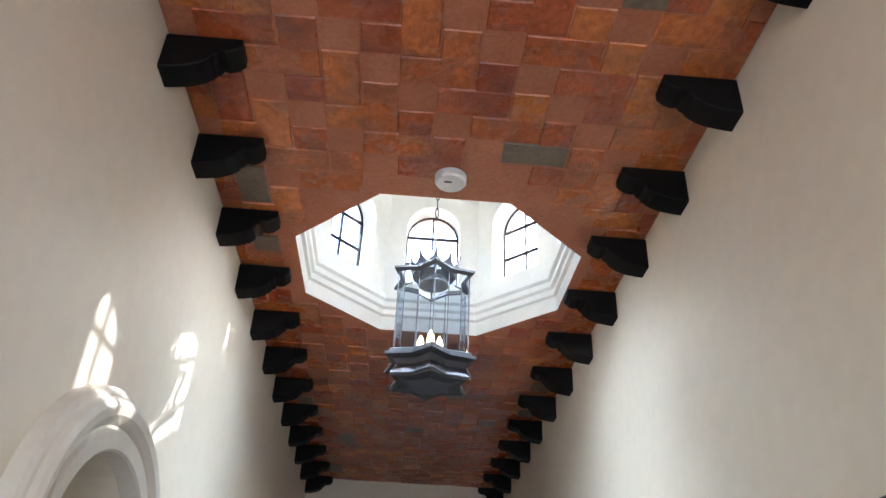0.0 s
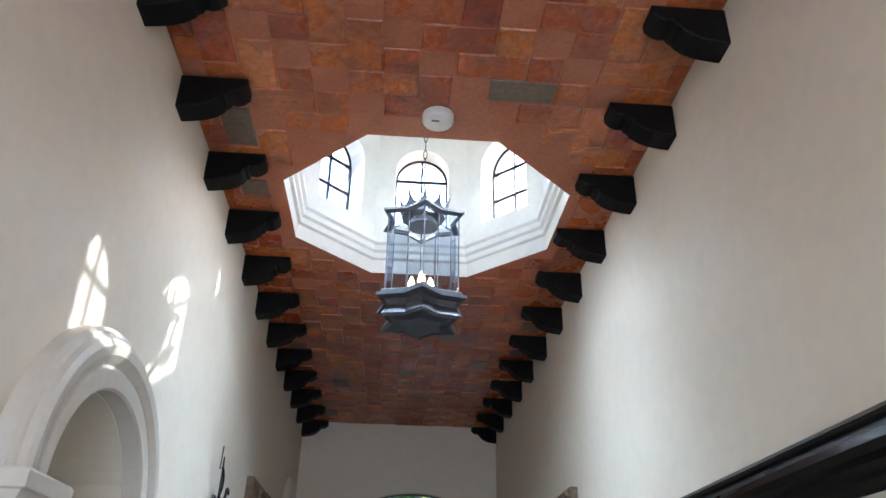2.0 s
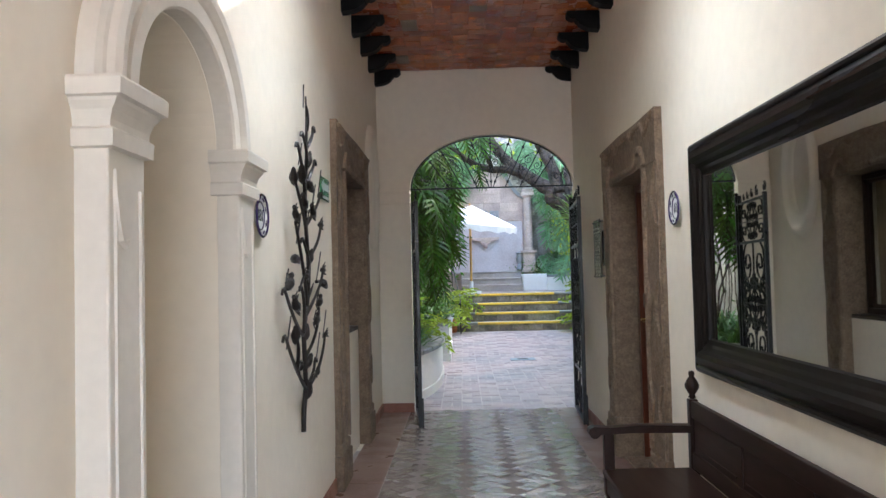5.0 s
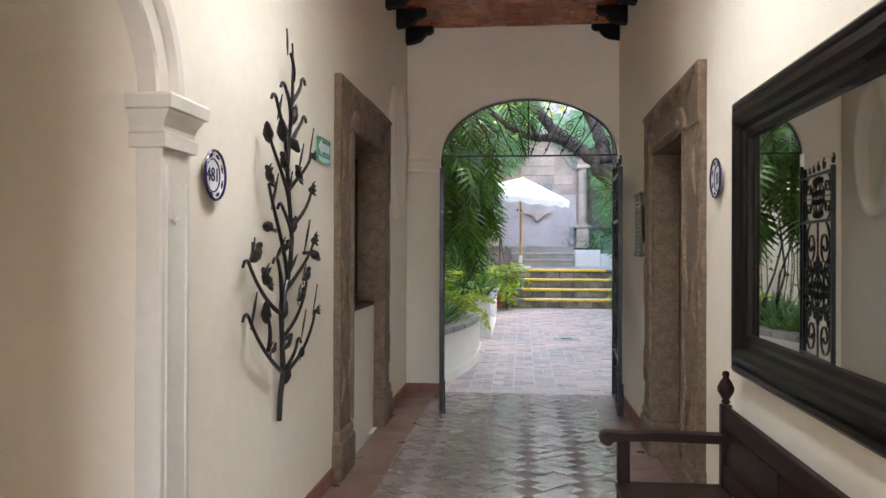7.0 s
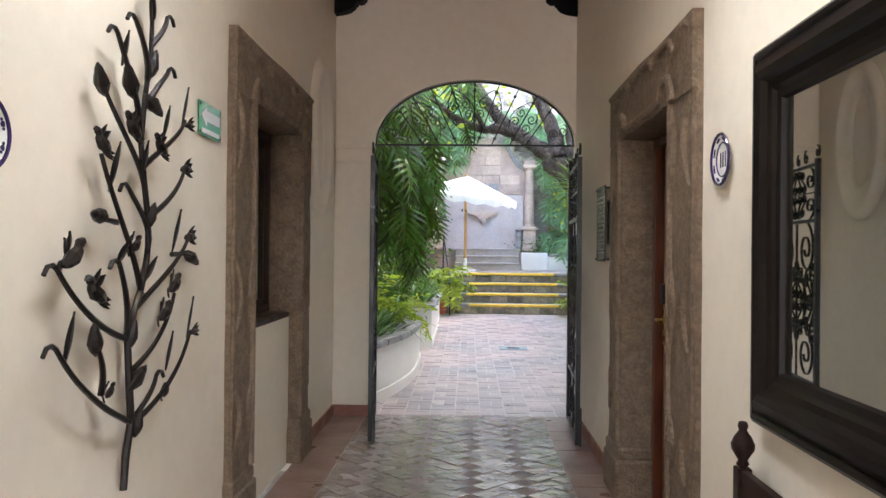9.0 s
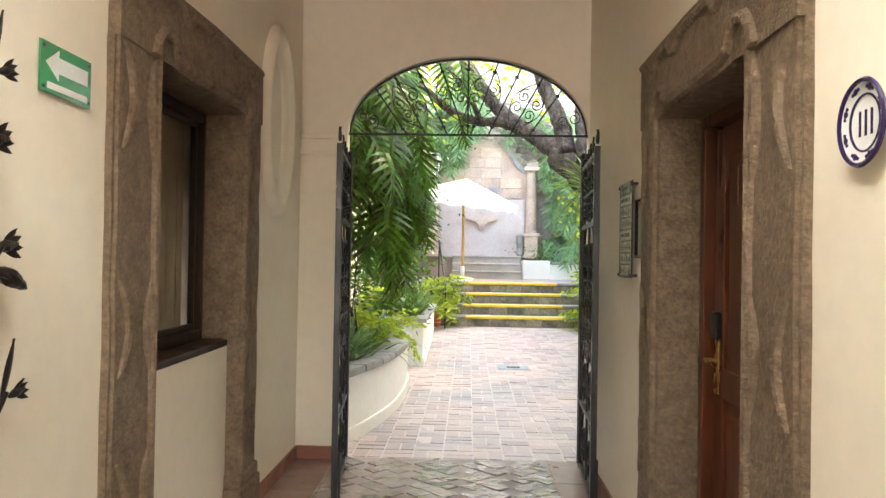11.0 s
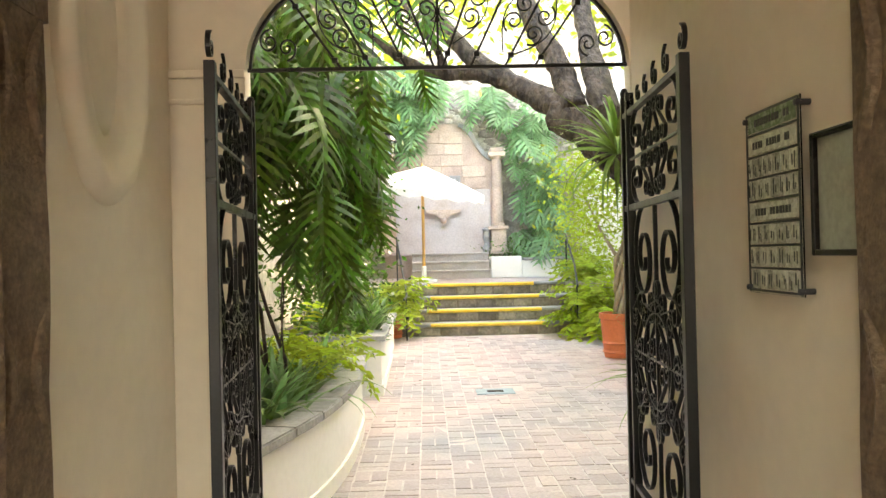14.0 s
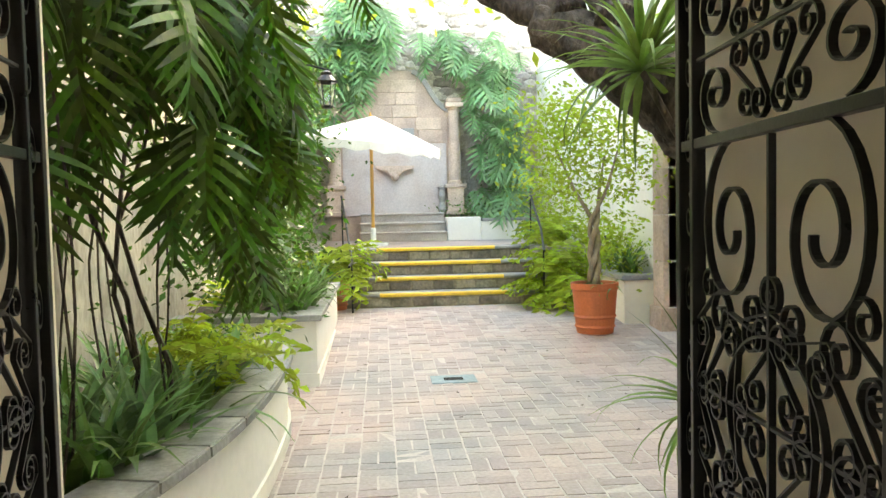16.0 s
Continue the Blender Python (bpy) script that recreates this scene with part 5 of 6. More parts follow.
for k in range(6):
    a = 2 * math.pi * k / 6 - math.pi / 2
    part("top_arm", tube(B(), [(0.22 * math.cos(a), 0.22 * math.sin(a), 0.630), (0.12 * math.cos(a), 0.12 * math.sin(a), 0.650), (0.02 * math.cos(a), 0.02 * math.sin(a), 0.775)], 0.005, 5), PEWTER, lan)
part("inner_shade", lathe(B(), [(0.02, 0.67), (0.05, 0.655), (0.08, 0.62), (0.085, 0.595), (0.08, 0.595), (0.05, 0.645), (0.02, 0.66)], (0, 0, 0), 20), PEWTER, lan)
BULB = glow("lit_bulb", (1.0, 0.62, 0.25), 16.0)
for dx, dy, z in ((0.0, -0.03, 0.16), (0.05, 0.04, 0.16), (-0.05, 0.04, 0.16)):
    cn = part("candle", lathe(B(), [(0.014, z), (0.014, z + 0.05), (0.012, z + 0.055)], (dx, dy, 0), 12), PLASTIC, lan)
    part("bulb", lathe(B(), [(0.009, z + 0.055), (0.018, z + 0.08), (0.019, z + 0.10), (0.012, z + 0.125), (0.003, z + 0.145)], (dx, dy, 0), 12), BULB, cn)
bm = B()
for k in range(28):
    z = 0.775 + k * 0.062
    tube(bm, [((0.010 if k % 2 else 0) * math.cos(a), (0 if k % 2 else 0.010) * math.cos(a), z + 0.036 * math.sin(a)) for a in (2 * math.pi * i / 10 for i in range(11))], 0.003, 5)
tagged(part("chain", bm, IRON, lan), kind="stuff")

# ---- courtyard: walls and stonework ----
# planter with a curved front along the west side
def path_solid(bm, pts, inner_x, z0, z1):
    """A solid between an outer line of points and a straight inner side."""
    out = list(pts) + [(inner_x, pts[-1][1]), (inner_x, pts[0][1])]
    return prism(bm, out, "z", z0, z1)


def offset_line(pts, d):
    res = []
    for i, p in enumerate(pts):
        a, b = pts[max(i - 1, 0)], pts[min(i + 1, len(pts) - 1)]
        v = Vector((b[0] - a[0], b[1] - a[1])).normalized()
        res.append((p[0] + v.y * d, p[1] - v.x * d))
    return res


P1 = [p for p in bez((-0.70, 8.74), (-0.50, 9.5), (-0.36, 10.0), (-0.385, 11.2), 10)] + [p for p in bez((-0.385, 11.2), (-0.39, 12.1), (-0.45, 12.45), (-1.0, 12.6), 8)][1:]
pl = base("planter", "low curved cream planter wall with a grey stone coping", "planter", (-1.2, 10.6, 0))
OFF = (-1.2, 10.6)


def loc(pts, o=OFF):
    return [(x - o[0], y - o[1]) for x, y in pts]


front, back = P1, offset_line(P1, -0.20)
bm = B()
prism(bm, loc(front + back[::-1]), "z", -0.02, 0.53)
part("planter_wall", bm, WHITE_PLASTER, pl)
bm = B()
prism(bm, loc(offset_line(P1, 0.018) + offset_line(P1, 0.0)[::-1]), "z", -0.01, 0.11)
part("foot_band", bm, WHITE_PLASTER, pl)
# coping stones
n = len(P1) - 1
for i in range(0, n, 2):
    a = P1[i:i + 3]
    if len(a) < 2:
        continue
    o, q = offset_line(P1, 0.045)[i:i + 3], offset_line(P1, -0.235)[i:i + 3]
    e = 0.004
    bm = B()
    prism(bm, loc(o + q[::-1]), "z", 0.53, 0.59)
    bmesh.ops.bevel(bm, geom=[x for x in bm.edges], offset=0.010, segments=2, affect="EDGES")
    part("coping_stone", bm, GREY_STONE, pl)
bm = B()
soil = [(x, y) for x, y in offset_line(P1, -0.21)] + [(CXL, 12.6), (CXL, 8.74)]
prism(bm, loc(soil), "z", 0.30, 0.47)
part("soil", bm, SOIL, pl)
# second planter, further along
p2 = base("planter", "square ended cream planter with a stone coping beside the steps", "planter", (-1.2, 14.6, 0))
part("planter_wall", box(B(), -0.415, -1.35, -0.02, 0.88, 1.9, 0.60), WHITE_PLASTER, p2)
part("foot_band", box(B(), -0.415, -1.37, -0.02, 0.90, 1.9, 0.12), WHITE_PLASTER, p2)
for k in range(4):
    part("coping_stone", box(B(), 0.60, -1.40 + 0.84 * k + 0.004, 0.60, 0.93, -1.40 + 0.84 * (k + 1), 0.66, 0.010), GREY_STONE, p2)
part("coping_stone", box(B(), -0.415, -1.40, 0.60, 0.597, -1.10, 0.66, 0.010), GREY_STONE, p2)
part("soil", box(B(), -0.415, -1.10, 0.58, 0.60, 1.9, 0.63), SOIL, p2)

# east facade with a red door and its stone jambs
FX = 3.72
# the 7.4 m top is out of view, its height made up to block the sun
bm = B()
prism(bm, [(Y1 + AT, -0.1), (13.85, -0.1), (13.85, 2.55), (15.12, 2.55), (15.12, -0.1), (22.6, -0.1), (22.6, 4.6), (18.6, 4.6), (18.6, 7.4), (Y1 + AT, 7.4)], "x", FX, FX + 0.5)
tagged(part("wall_court_east", bm, WHITE_PLASTER), "pale plaster courtyard facade with a red door", "wall", kind="structure")
rd = base("door_2", "red painted door with glazed panels in a stone frame", "door", (FX + 0.12, 14.48, 0.03), kind="structure")
part("leaf", box(B(), 0.0, -0.62, 0.0, 0.05, 0.62, 2.50), RED_PAINT, rd)
for a in (-0.57, 0.03):
    for c, d in ((0.12, 0.75), (0.85, 1.55), (1.65, 2.4)):
        part("panel", box(B(), -0.012, a + 0.05, c, 0.0, a + 0.49, d, 0.008), RED_PAINT if c < 0.5 else GLASS, rd)
jf = base("stone_frame", "tall pale pink stone door surround in the courtyard", "door surround", (FX, 14.48, 0))
for a, b in ((-0.93, -0.63), (0.64, 0.98)):
    part("plinth", box(B(), -0.11, a - 0.03, 0.03, 0.10, b + 0.03, 0.36, 0.012), PINK_STONE, jf)
    for k in range(4):
        part("jamb_stone", box(B(), -0.07, a, 0.36 + 0.56 * k, 0.10, b, 0.36 + 0.56 * (k + 1) - 0.004, 0.008), PINK_STONE, jf)
part("lintel", box(B(), -0.09, -1.0, 2.602, 0.10, 1.05, 2.95, 0.012), PINK_STONE, jf)
# planter beyond the door
p3 = base("planter", "cream planter with a grey coping beside the courtyard door", "planter", (3.55, 16.0, 0))
part("planter_wall", box(B(), -0.22, -0.40, 0.0, 0.168, 1.3, 0.66), PLASTER, p3)
part("coping_stone", box(B(), -0.27, -0.45, 0.66, 0.168, 1.32, 0.73, 0.012), GREY_STONE, p3)

# steps up to the terrace
SX0, SX1, SY, SZ = -0.25, 2.66, 17.3, 0.20
steps = base("stone_steps", "four stone steps with worn yellow painted nosings", "steps", (1.2, SY, SZ), kind="structure")
for k in range(4):
    z = 0.205 * (k + 1)
    y = 0.33 * k
    part("riser", box(B(), SX0 - 1.2, y, z - 0.205 - 0.05, SX1 - 1.2, y + (2.0 if k == 3 else 0.4), z - 0.05), RISER, steps)
    x = SX0 - 1.2
    r = random.Random(k)
    cuts = [SX0 - 1.2, SX0 - 1.2 + 0.46 + r.uniform(-0.03, 0.03), SX1 - 1.2 - 0.55 + r.uniform(-0.05, 0.05), SX1 - 1.2]
    for i in range(3):
        bm = B()
        prism(bm, [(y - 0.03, z - 0.05), (y - 0.035, z - 0.02), (y - 0.025, z - 0.004), (y - 0.01, z), (y + 0.40, z), (y + 0.40, z - 0.05)], "x", cuts[i] + 0.002, cuts[i + 1] - 0.002)
        part("tread", bm, GREY_STONE, steps)
        if i == 1:
            bm = B()
            prism(bm, [(y - 0.034, z - 0.052), (y - 0.039, z - 0.018), (y - 0.027, z + 0.0), (y - 0.01, z + 0.003), (y + 0.004, z + 0.003), (y + 0.002, z - 0.002), (y - 0.008, z - 0.004), (y - 0.03, z - 0.05)], "x", cuts[1] + 0.02, cuts[2] - 0.02)
            part("painted_nosing", bm, YELLOW, steps, "yellow painted step edge")
    for i in range(9):
        w = (SX1 - SX0) / 9
        part("riser_stone", box(B(), SX0 - 1.2 + w * i + 0.008 + r.uniform(0, 0.02), y - 0.012 - r.uniform(0, 0.008), z - 0.195, SX0 - 1.2 + w * (i + 1) - 0.008, y + 0.05, z - 0.06 - r.uniform(0, 0.02), 0.012), RISER, steps)
TZ = SZ + 0.82
tagged(part("terrace", box(B(), CXL, SY + 1.0, 0.0, FX, 23.0, TZ - 0.006), PAVER), "raised terrace of pale pavers above the steps", "pavement", kind="structure")
for name, xa, xb in (("wall_terrace_west", CXL, SX0), ("wall_terrace_east", SX1, FX)):
    tagged(part(name, box(B(), xa, SY + 0.35, 0.0, xb, SY + 1.0, TZ - 0.01), RUBBLE), "low stone retaining wall beside the steps", "wall", kind="structure")
# upper steps
us = base("stone_steps", "pale grey upper stone steps below the fountain wall", "steps", (0.85, 21.0, TZ), kind="structure")
for k in range(3):
    part("step", box(B(), -0.95, 0.32 * k, -0.01, 0.725, 2.2, 0.185 * (k + 1) - 0.04, 0.006), PALE_STEP, us)
    part("tread", box(B(), -0.96, 0.32 * k - 0.03, 0.185 * (k + 1) - 0.04, 0.735, 2.2 if k == 2 else 0.32 * k + 0.34, 0.185 * (k + 1), 0.012), PALE_STEP, us)
UZ = TZ + 0.555
# white bench blocks beside the upper steps
wb = base("planter", "white plastered planter box with a grey stone top beside the steps", "planter", (2.3, 21.4, TZ))
part("low_block", box(B(), -0.71, -0.35, -0.01, -0.05, 0.5, 0.45, 0.02), WHITE_PLASTER, wb)
part("long_block", box(B(), -0.05, -0.40, -0.01, 0.80, 0.5, 0.36, 0.015), WHITE_PLASTER, wb)
part("coping_stone", box(B(), -0.03, -0.44, 0.36, 0.84, 0.5, 0.42, 0.012), GREY_STONE, wb)

# fountain wall with columns, scrolled gable and mask
FY = 22.2
fw = base("fountain_wall", "old pink stone fountain wall with columns and a scrolled gable", "fountain", (0.62, FY, UZ))
gab = [(-1.35, -0.6), (1.35, -0.6), (1.35, 2.05), (1.12, 2.12), (0.90, 2.28), (0.72, 2.55), (0.62, 2.86), (0.30, 2.95), (-0.30, 2.95), (-0.62, 2.86), (-0.72, 2.55), (-0.90, 2.28), (-1.12, 2.12), (-1.35, 2.05)]
part("wall", prism(B(), gab, "y", 0.0, 0.35), PINK_STONE, fw)
for s in (-1, 1):
    bm = B()
    ribbon(bm, [(s * x, z) for x, z in bez((1.30, 2.08), (0.75, 2.15), (0.78, 2.80), (0.40, 2.93), 14)], 0.09, 0.12)
    bmesh.ops.translate(bm, verts=bm.verts, vec=(0, -0.02, 0))
    part("gable_scroll", bm, GREY_STONE, fw)
r = random.Random(8)
for row in range(11):
    x = -1.2 + (0.15 if row % 2 else 0)
    z = -0.1 + row * 0.26
    while x < 1.15:
        w = r.uniform(0.32, 0.55)
        lim = 1.15 if z < 1.85 else (0.85 if z < 2.1 else 0.55)
        if x > -lim and x + w < lim and z > 1.3:
            part("facing_stone", box(B(), x + 0.006, -0.02 - r.uniform(0, 0.012), z + 0.006, x + w - 0.006, 0.03, z + 0.254, 0.008), PINK_STONE, fw)
        x += w
part("limewashed_panel", box(B(), -1.08, -0.026, -0.05, 1.08, 0.02, 1.44, 0.006), LIMEWASH, fw, "pale limewashed lower wall")
for s in (-1, 1):
    cx = s * 1.24
    col = part("pedestal", box(B(), cx - 0.17, -0.28, -0.05, cx + 0.17, 0.06, 0.50, 0.01), PINK_STONE, fw)
    part("pedestal_cap", box(B(), cx - 0.22, -0.33, 0.50, cx + 0.22, 0.06, 0.58, 0.015), PINK_STONE, fw)
    part("pedestal_foot", box(B(), cx - 0.21, -0.32, -0.05, cx + 0.21, 0.06, 0.04, 0.012), PINK_STONE, fw)
    part("column", lathe(B(), [(0.15, 0.58), (0.15, 0.63), (0.125, 0.66), (0.128, 1.1), (0.118, 2.05), (0.115, 2.10), (0.14, 2.13), (0.14, 2.16)], (cx, -0.12, 0), 20), PINK_STONE, fw, smooth=False)
    part("capital", box(B(), cx - 0.19, -0.30, 2.16, cx + 0.19, 0.06, 2.26, 0.015), PINK_STONE, fw)
    part("capital_top", box(B(), cx - 0.15, -0.26, 2.26, cx + 0.15, 0.06, 2.36, 0.02), PINK_STONE, fw)
for x, z in ((-0.06, 1.62), (0.28, 1.62)):
    pq = part("carved_plaque", box(B(), x - 0.13, -0.06, z - 0.14, x + 0.13, 0.02, z + 0.14, 0.01), GREY_STONE, fw)
    part("rosette", lathe(B(), [(0.07, -0.055), (0.08, -0.08), (0.05, -0.10), (0.03, -0.12), (0.003, -0.125)], (x, 0, z), 12, "y"), GREY_STONE, pq)
bm = B()
prism(bm, [(-0.42, 0.98), (-0.36, 0.90), (-0.16, 0.86), (-0.09, 0.76), (0.09, 0.76), (0.16, 0.86), (0.36, 0.90), (0.42, 0.98)], "y", -0.16, 0.02)
bmesh.ops.bevel(bm, geom=bm.edges[:], offset=0.02, segments=2, affect="EDGES")
part("carved_bracket", bm, PINK_STONE, fw)
part("spout_ball", lathe(B(), [(0.003, -0.10), (0.05, -0.085), (0.075, -0.03), (0.06, 0.03), (0.02, 0.05)], (0.0, -0.14, 0.76), 16), PINK_STONE, fw, smooth=True)
part("side_scroll", lathe(B(), [(0.07, -0.02), (0.10, 0.06), (0.06, 0.2), (0.09, 0.34), (0.07, 0.46), (0.10, 0.52), (0.02, 0.56)], (0.97, -0.12, 0), 14), GREY_STONE, fw)
# rubble wall behind
tagged(part("wall_court_north", box(B(), -6, 22.56, 0.0, 8, 23.2, 9.5), RUBBLE), "tall old rubble stone wall overgrown with climbers", "wall", kind="structure")
r = random.Random(21)
bm = B()
for k in range(900):
    x, z = r.uniform(-1.8, 3.6), r.uniform(3.2, 7.4)
    s = r.uniform(0.07, 0.19)
    bmesh.ops.create_icosphere(bm, subdivisions=1, radius=s, matrix=Matrix.Translation((x, 22.57, z)) @ Matrix.Diagonal((1.25, 0.45, 0.8, 1)))
st = tagged(part("rubble_stone_facing", bm, RUBBLE), "uneven old rubble stones of the back wall", "stone", kind="stuff")

# drain
dr = base("floor_drain", "blue grey metal floor drain grate in the pavers", "drain", (0.93, 13.30, 0.0))
part("plate", box(B(), -0.21, -0.16, -0.02, 0.21, 0.16, 0.008), mat("weathered_blue_grey_metal", (0.25, 0.33, 0.36), 0.6, 0.3, 12, 0.2, 40), dr)
for k in range(5):
    part("slot", box(B(), -0.09, -0.06 + 0.025 * k, 0.008, 0.09, -0.048 + 0.025 * k, 0.011), IRON, dr)

# market umbrella
um = base("umbrella", "open white canvas market umbrella with scalloped edge and wooden pole", "umbrella", (0.16, 19.5, TZ - 0.006))
part("pole", lathe(B(), [(0.030, 0.02), (0.030, 2.2), (0.015, 2.30)], (0, 0, 0), 12), POLE_WOOD, um)
part("foot", lathe(B(), [(0.26, 0.0), (0.26, 0.05), (0.05, 0.08), (0.045, 0.30), (0.03, 0.31)], (0, 0, 0), 20), CERAMIC, um)
tilt = Matrix.Rotation(radians(7), 4, "Y") @ Matrix.Rotation(radians(5), 4, "X")
bm = B()
tip = bm.verts.new(tilt @ Vector((0, 0, 0.46)))
R8 = 1.20
prev = None
rows = []
for j in range(1, 6):
    rr = R8 * j / 5
    row = []
    for k in range(32):
        a = 2 * math.pi * k / 32
        edge = 1 - 0.035 * (1 - abs(math.cos(4 * a))) * j / 5
        z = 0.46 * (1 - j / 5) ** 0.95 + 0.012 * abs(math.cos(4 * a)) * j / 5
        row.append(bm.verts.new(tilt @ Vector((rr * edge * math.cos(a), rr * edge * math.sin(a), z))))
    rows.append(row)
for k in range(32):
    bm.faces.new((tip, rows[0][k], rows[0][(k + 1) % 32]))
for a, b in zip(rows, rows[1:]):
    for k in range(32):
        bm.faces.new((a[k], b[k], b[(k + 1) % 32], a[(k + 1) % 32]))
val = []
for k in range(32):
    c = rows[-1][k].co
    val.append(bm.verts.new((c.x, c.y, c.z - (0.17 if k % 2 else 0.12))))
for k in range(32):
    bm.faces.new((rows[-1][k], val[k], val[(k + 1) % 32], rows[-1][(k + 1) % 32]))
cano = part("canopy", bm, CANVAS, um)
cano.location.z = 1.78
for k in range(8):
    a = 2 * math.pi * (k + 0.0) / 8
    part("rib", tube(B(), [tilt @ Vector((0.03 * math.cos(a), 0.03 * math.sin(a), 0.43)), tilt @ Vector((R8 * 0.95 * math.cos(a), R8 * 0.95 * math.sin(a), 0.0))], 0.008, 5), POLE_WOOD, um).location.z = 1.76

# wall lantern on its bracket
wl = base("wall_lantern", "black iron courtyard lantern with glass sides on a bracket", "lantern", (-0.28, 15.0, 2.76))
part("lamp_frame", lathe(B(), [(0.05, 0.0), (0.07, 0.02), (0.07, 0.03)], (0, 0, 0), 6), IRON, wl)
for k in range(6):
    a = 2 * math.pi * k / 6
    part("bar", tube(B(), [(0.065 * math.cos(a), 0.065 * math.sin(a), 0.03), (0.105 * math.cos(a), 0.105 * math.sin(a), 0.29)], 0.005, 5), IRON, wl)
part("glass_body", lathe(B(), [(0.06, 0.03), (0.10, 0.285), (0.097, 0.285), (0.057, 0.032)], (0, 0, 0), 6), GLASS, wl)
part("hood", lathe(B(), [(0.12, 0.285), (0.125, 0.30), (0.09, 0.34), (0.06, 0.37), (0.065, 0.40), (0.03, 0.42), (0.003, 0.43)], (0, 0, 0), 12), IRON, wl)
part("bracket", tube(B(), [(0.10, 0, 0.30), (0.02, 0, 0.43), (-0.25, 0, 0.50), (-0.9, 0.0, 0.42), (CXL + 0.28, 0, 0.40)], 0.012, 6), IRON, wl)


# hand rails of the steps
def rail(pts, posts, label):
    ob = base("handrail", label, "handrail", posts[0][:3])
    o = Vector(posts[0][:3])
    part("rail_bar", tube(B(), [Vector(p) - o for p in pts], 0.018, 8), IRON, ob)
    for x, y, z, top in posts:
        part("post", tube(B(), [Vector((x, y, z)) - o, Vector((x, y, top)) - o], 0.013, 8), IRON, ob)
    return ob


rail([(-0.16, 16.75, 0.84), (-0.12, 16.95, 0.90), (-0.20, 17.6, 1.25), (-0.33, 18.6, 1.86)], [(-0.13, 16.95, 0.18, 0.90), (-0.32, 18.5, TZ - 0.01, 1.80)], "black iron handrail beside the stone steps")
rail([(2.62, 17.0, 0.98), (2.70, 17.6, 1.30), (2.74, 18.6, 1.86)], [(2.62, 17.05, 0.18, 1.0), (2.73, 18.5, TZ - 0.01, 1.80)], "black iron handrail beside the stone steps")

# terracotta pots
def pot(x, y, z, r0, r1, h, label):
    ob = base("terracotta_pot", label, "pot", (x, y, z))
    part("body", lathe(B(), [(r0, 0.0), (r0 * 1.02, 0.02), (r0 + (r1 - r0) * 0.15, h * 0.10), (r0 + (r1 - r0) * 0.17 + 0.018, h * 0.13), (r0 + (r1 - r0) * 0.2, h * 0.17), (r0 + (r1 - r0) * 0.32, h * 0.30), (r0 + (r1 - r0) * 0.34 + 0.018, h * 0.33), (r0 + (r1 - r0) * 0.37, h * 0.37), (r1 - 0.02, h * 0.84), (r1 - 0.015, h * 0.86), (r1, h * 0.88), (r1, h), (r1 - 0.03, h), (r1 - 0.035, h - 0.06), (0.01, h - 0.06)], (0, 0, 0), 32), TERRACOTTA, ob)
    part("soil", lathe(B(), [(r1 - 0.04, h - 0.08), (r1 - 0.04, h - 0.05), (0.02, h - 0.03)], (0, 0, 0), 20), SOIL, ob)
    return ob


pot(2.83, 15.2, ground_z(15.2), 0.215, 0.285, 0.60, "large orange terracotta pot holding a small tree")
pot(-0.42, 17.35, 0.19, 0.20, 0.27, 0.58, "terracotta pot with a lime green fern beside the steps")
pot(1.78, 9.25, 0.0, 0.17, 0.22, 0.36, "terracotta pot with a spiky plant behind the arch")

# ---- planting ----
def lobed_leaf(l=0.42, w=0.34, lobes=8, gap=0.30, droop=0.22, seed=0):
    """A split leaf: a midrib with curved narrow lobes on both sides, lying along +y, face up."""
    r = random.Random(seed)
    bm = B()

    def mid(s):
        return Vector((0, l * s, -droop * l * s * s))
    rib = []
    for k in range(lobes + 1):
        s = k / lobes
        c = mid(s)
        hw = 0.10 * w * (1 - s * 0.7)
        rib.append([bm.verts.new(c + Vector((-hw, 0, 0.012))), bm.verts.new(c), bm.verts.new(c + Vector((hw, 0, 0.012)))])
    for a, b in zip(rib, rib[1:]):
        bm.faces.new((a[0], a[1], b[1], b[0]))
        bm.faces.new((a[1], a[2], b[2], b[1]))
    for side in (-1, 1):
        for k in range(lobes):
            s0, s1 = k / lobes, (k + 1 - gap) / lobes
            s = (s0 + s1) / 2
            length = w * 0.55 * math.sin(math.pi * (0.20 + 0.72 * s)) ** 0.7 * r.uniform(0.85, 1.1)
            fw_ = radians(15 + 50 * s)
            d = Vector((side * math.cos(fw_), math.sin(fw_), 0))
            a0, a1 = mid(s0), mid(s1)
            pts = []
            for j in range(4):
                t = j / 3
                c0 = a0 + d * length * t + Vector((0, 0, -0.30 * length * t * t))
                c1 = a1 + d * length * t * 0.97 + Vector((0, 0, -0.30 * length * t * t + 0.004))
                m_ = (c0 + c1) / 2
                wid = (1.0, 1.12, 0.9, 0.15)[j]
                pts.append((bm.verts.new(m_ + (c0 - m_) * wid), bm.verts.new(m_ + (c1 - m_) * wid)))
            for p, q in zip(pts, pts[1:]):
                bm.faces.new((p[0], q[0], q[1], p[1]) if side > 0 else (p[1], q[1], q[0], p[0]))
    return bm


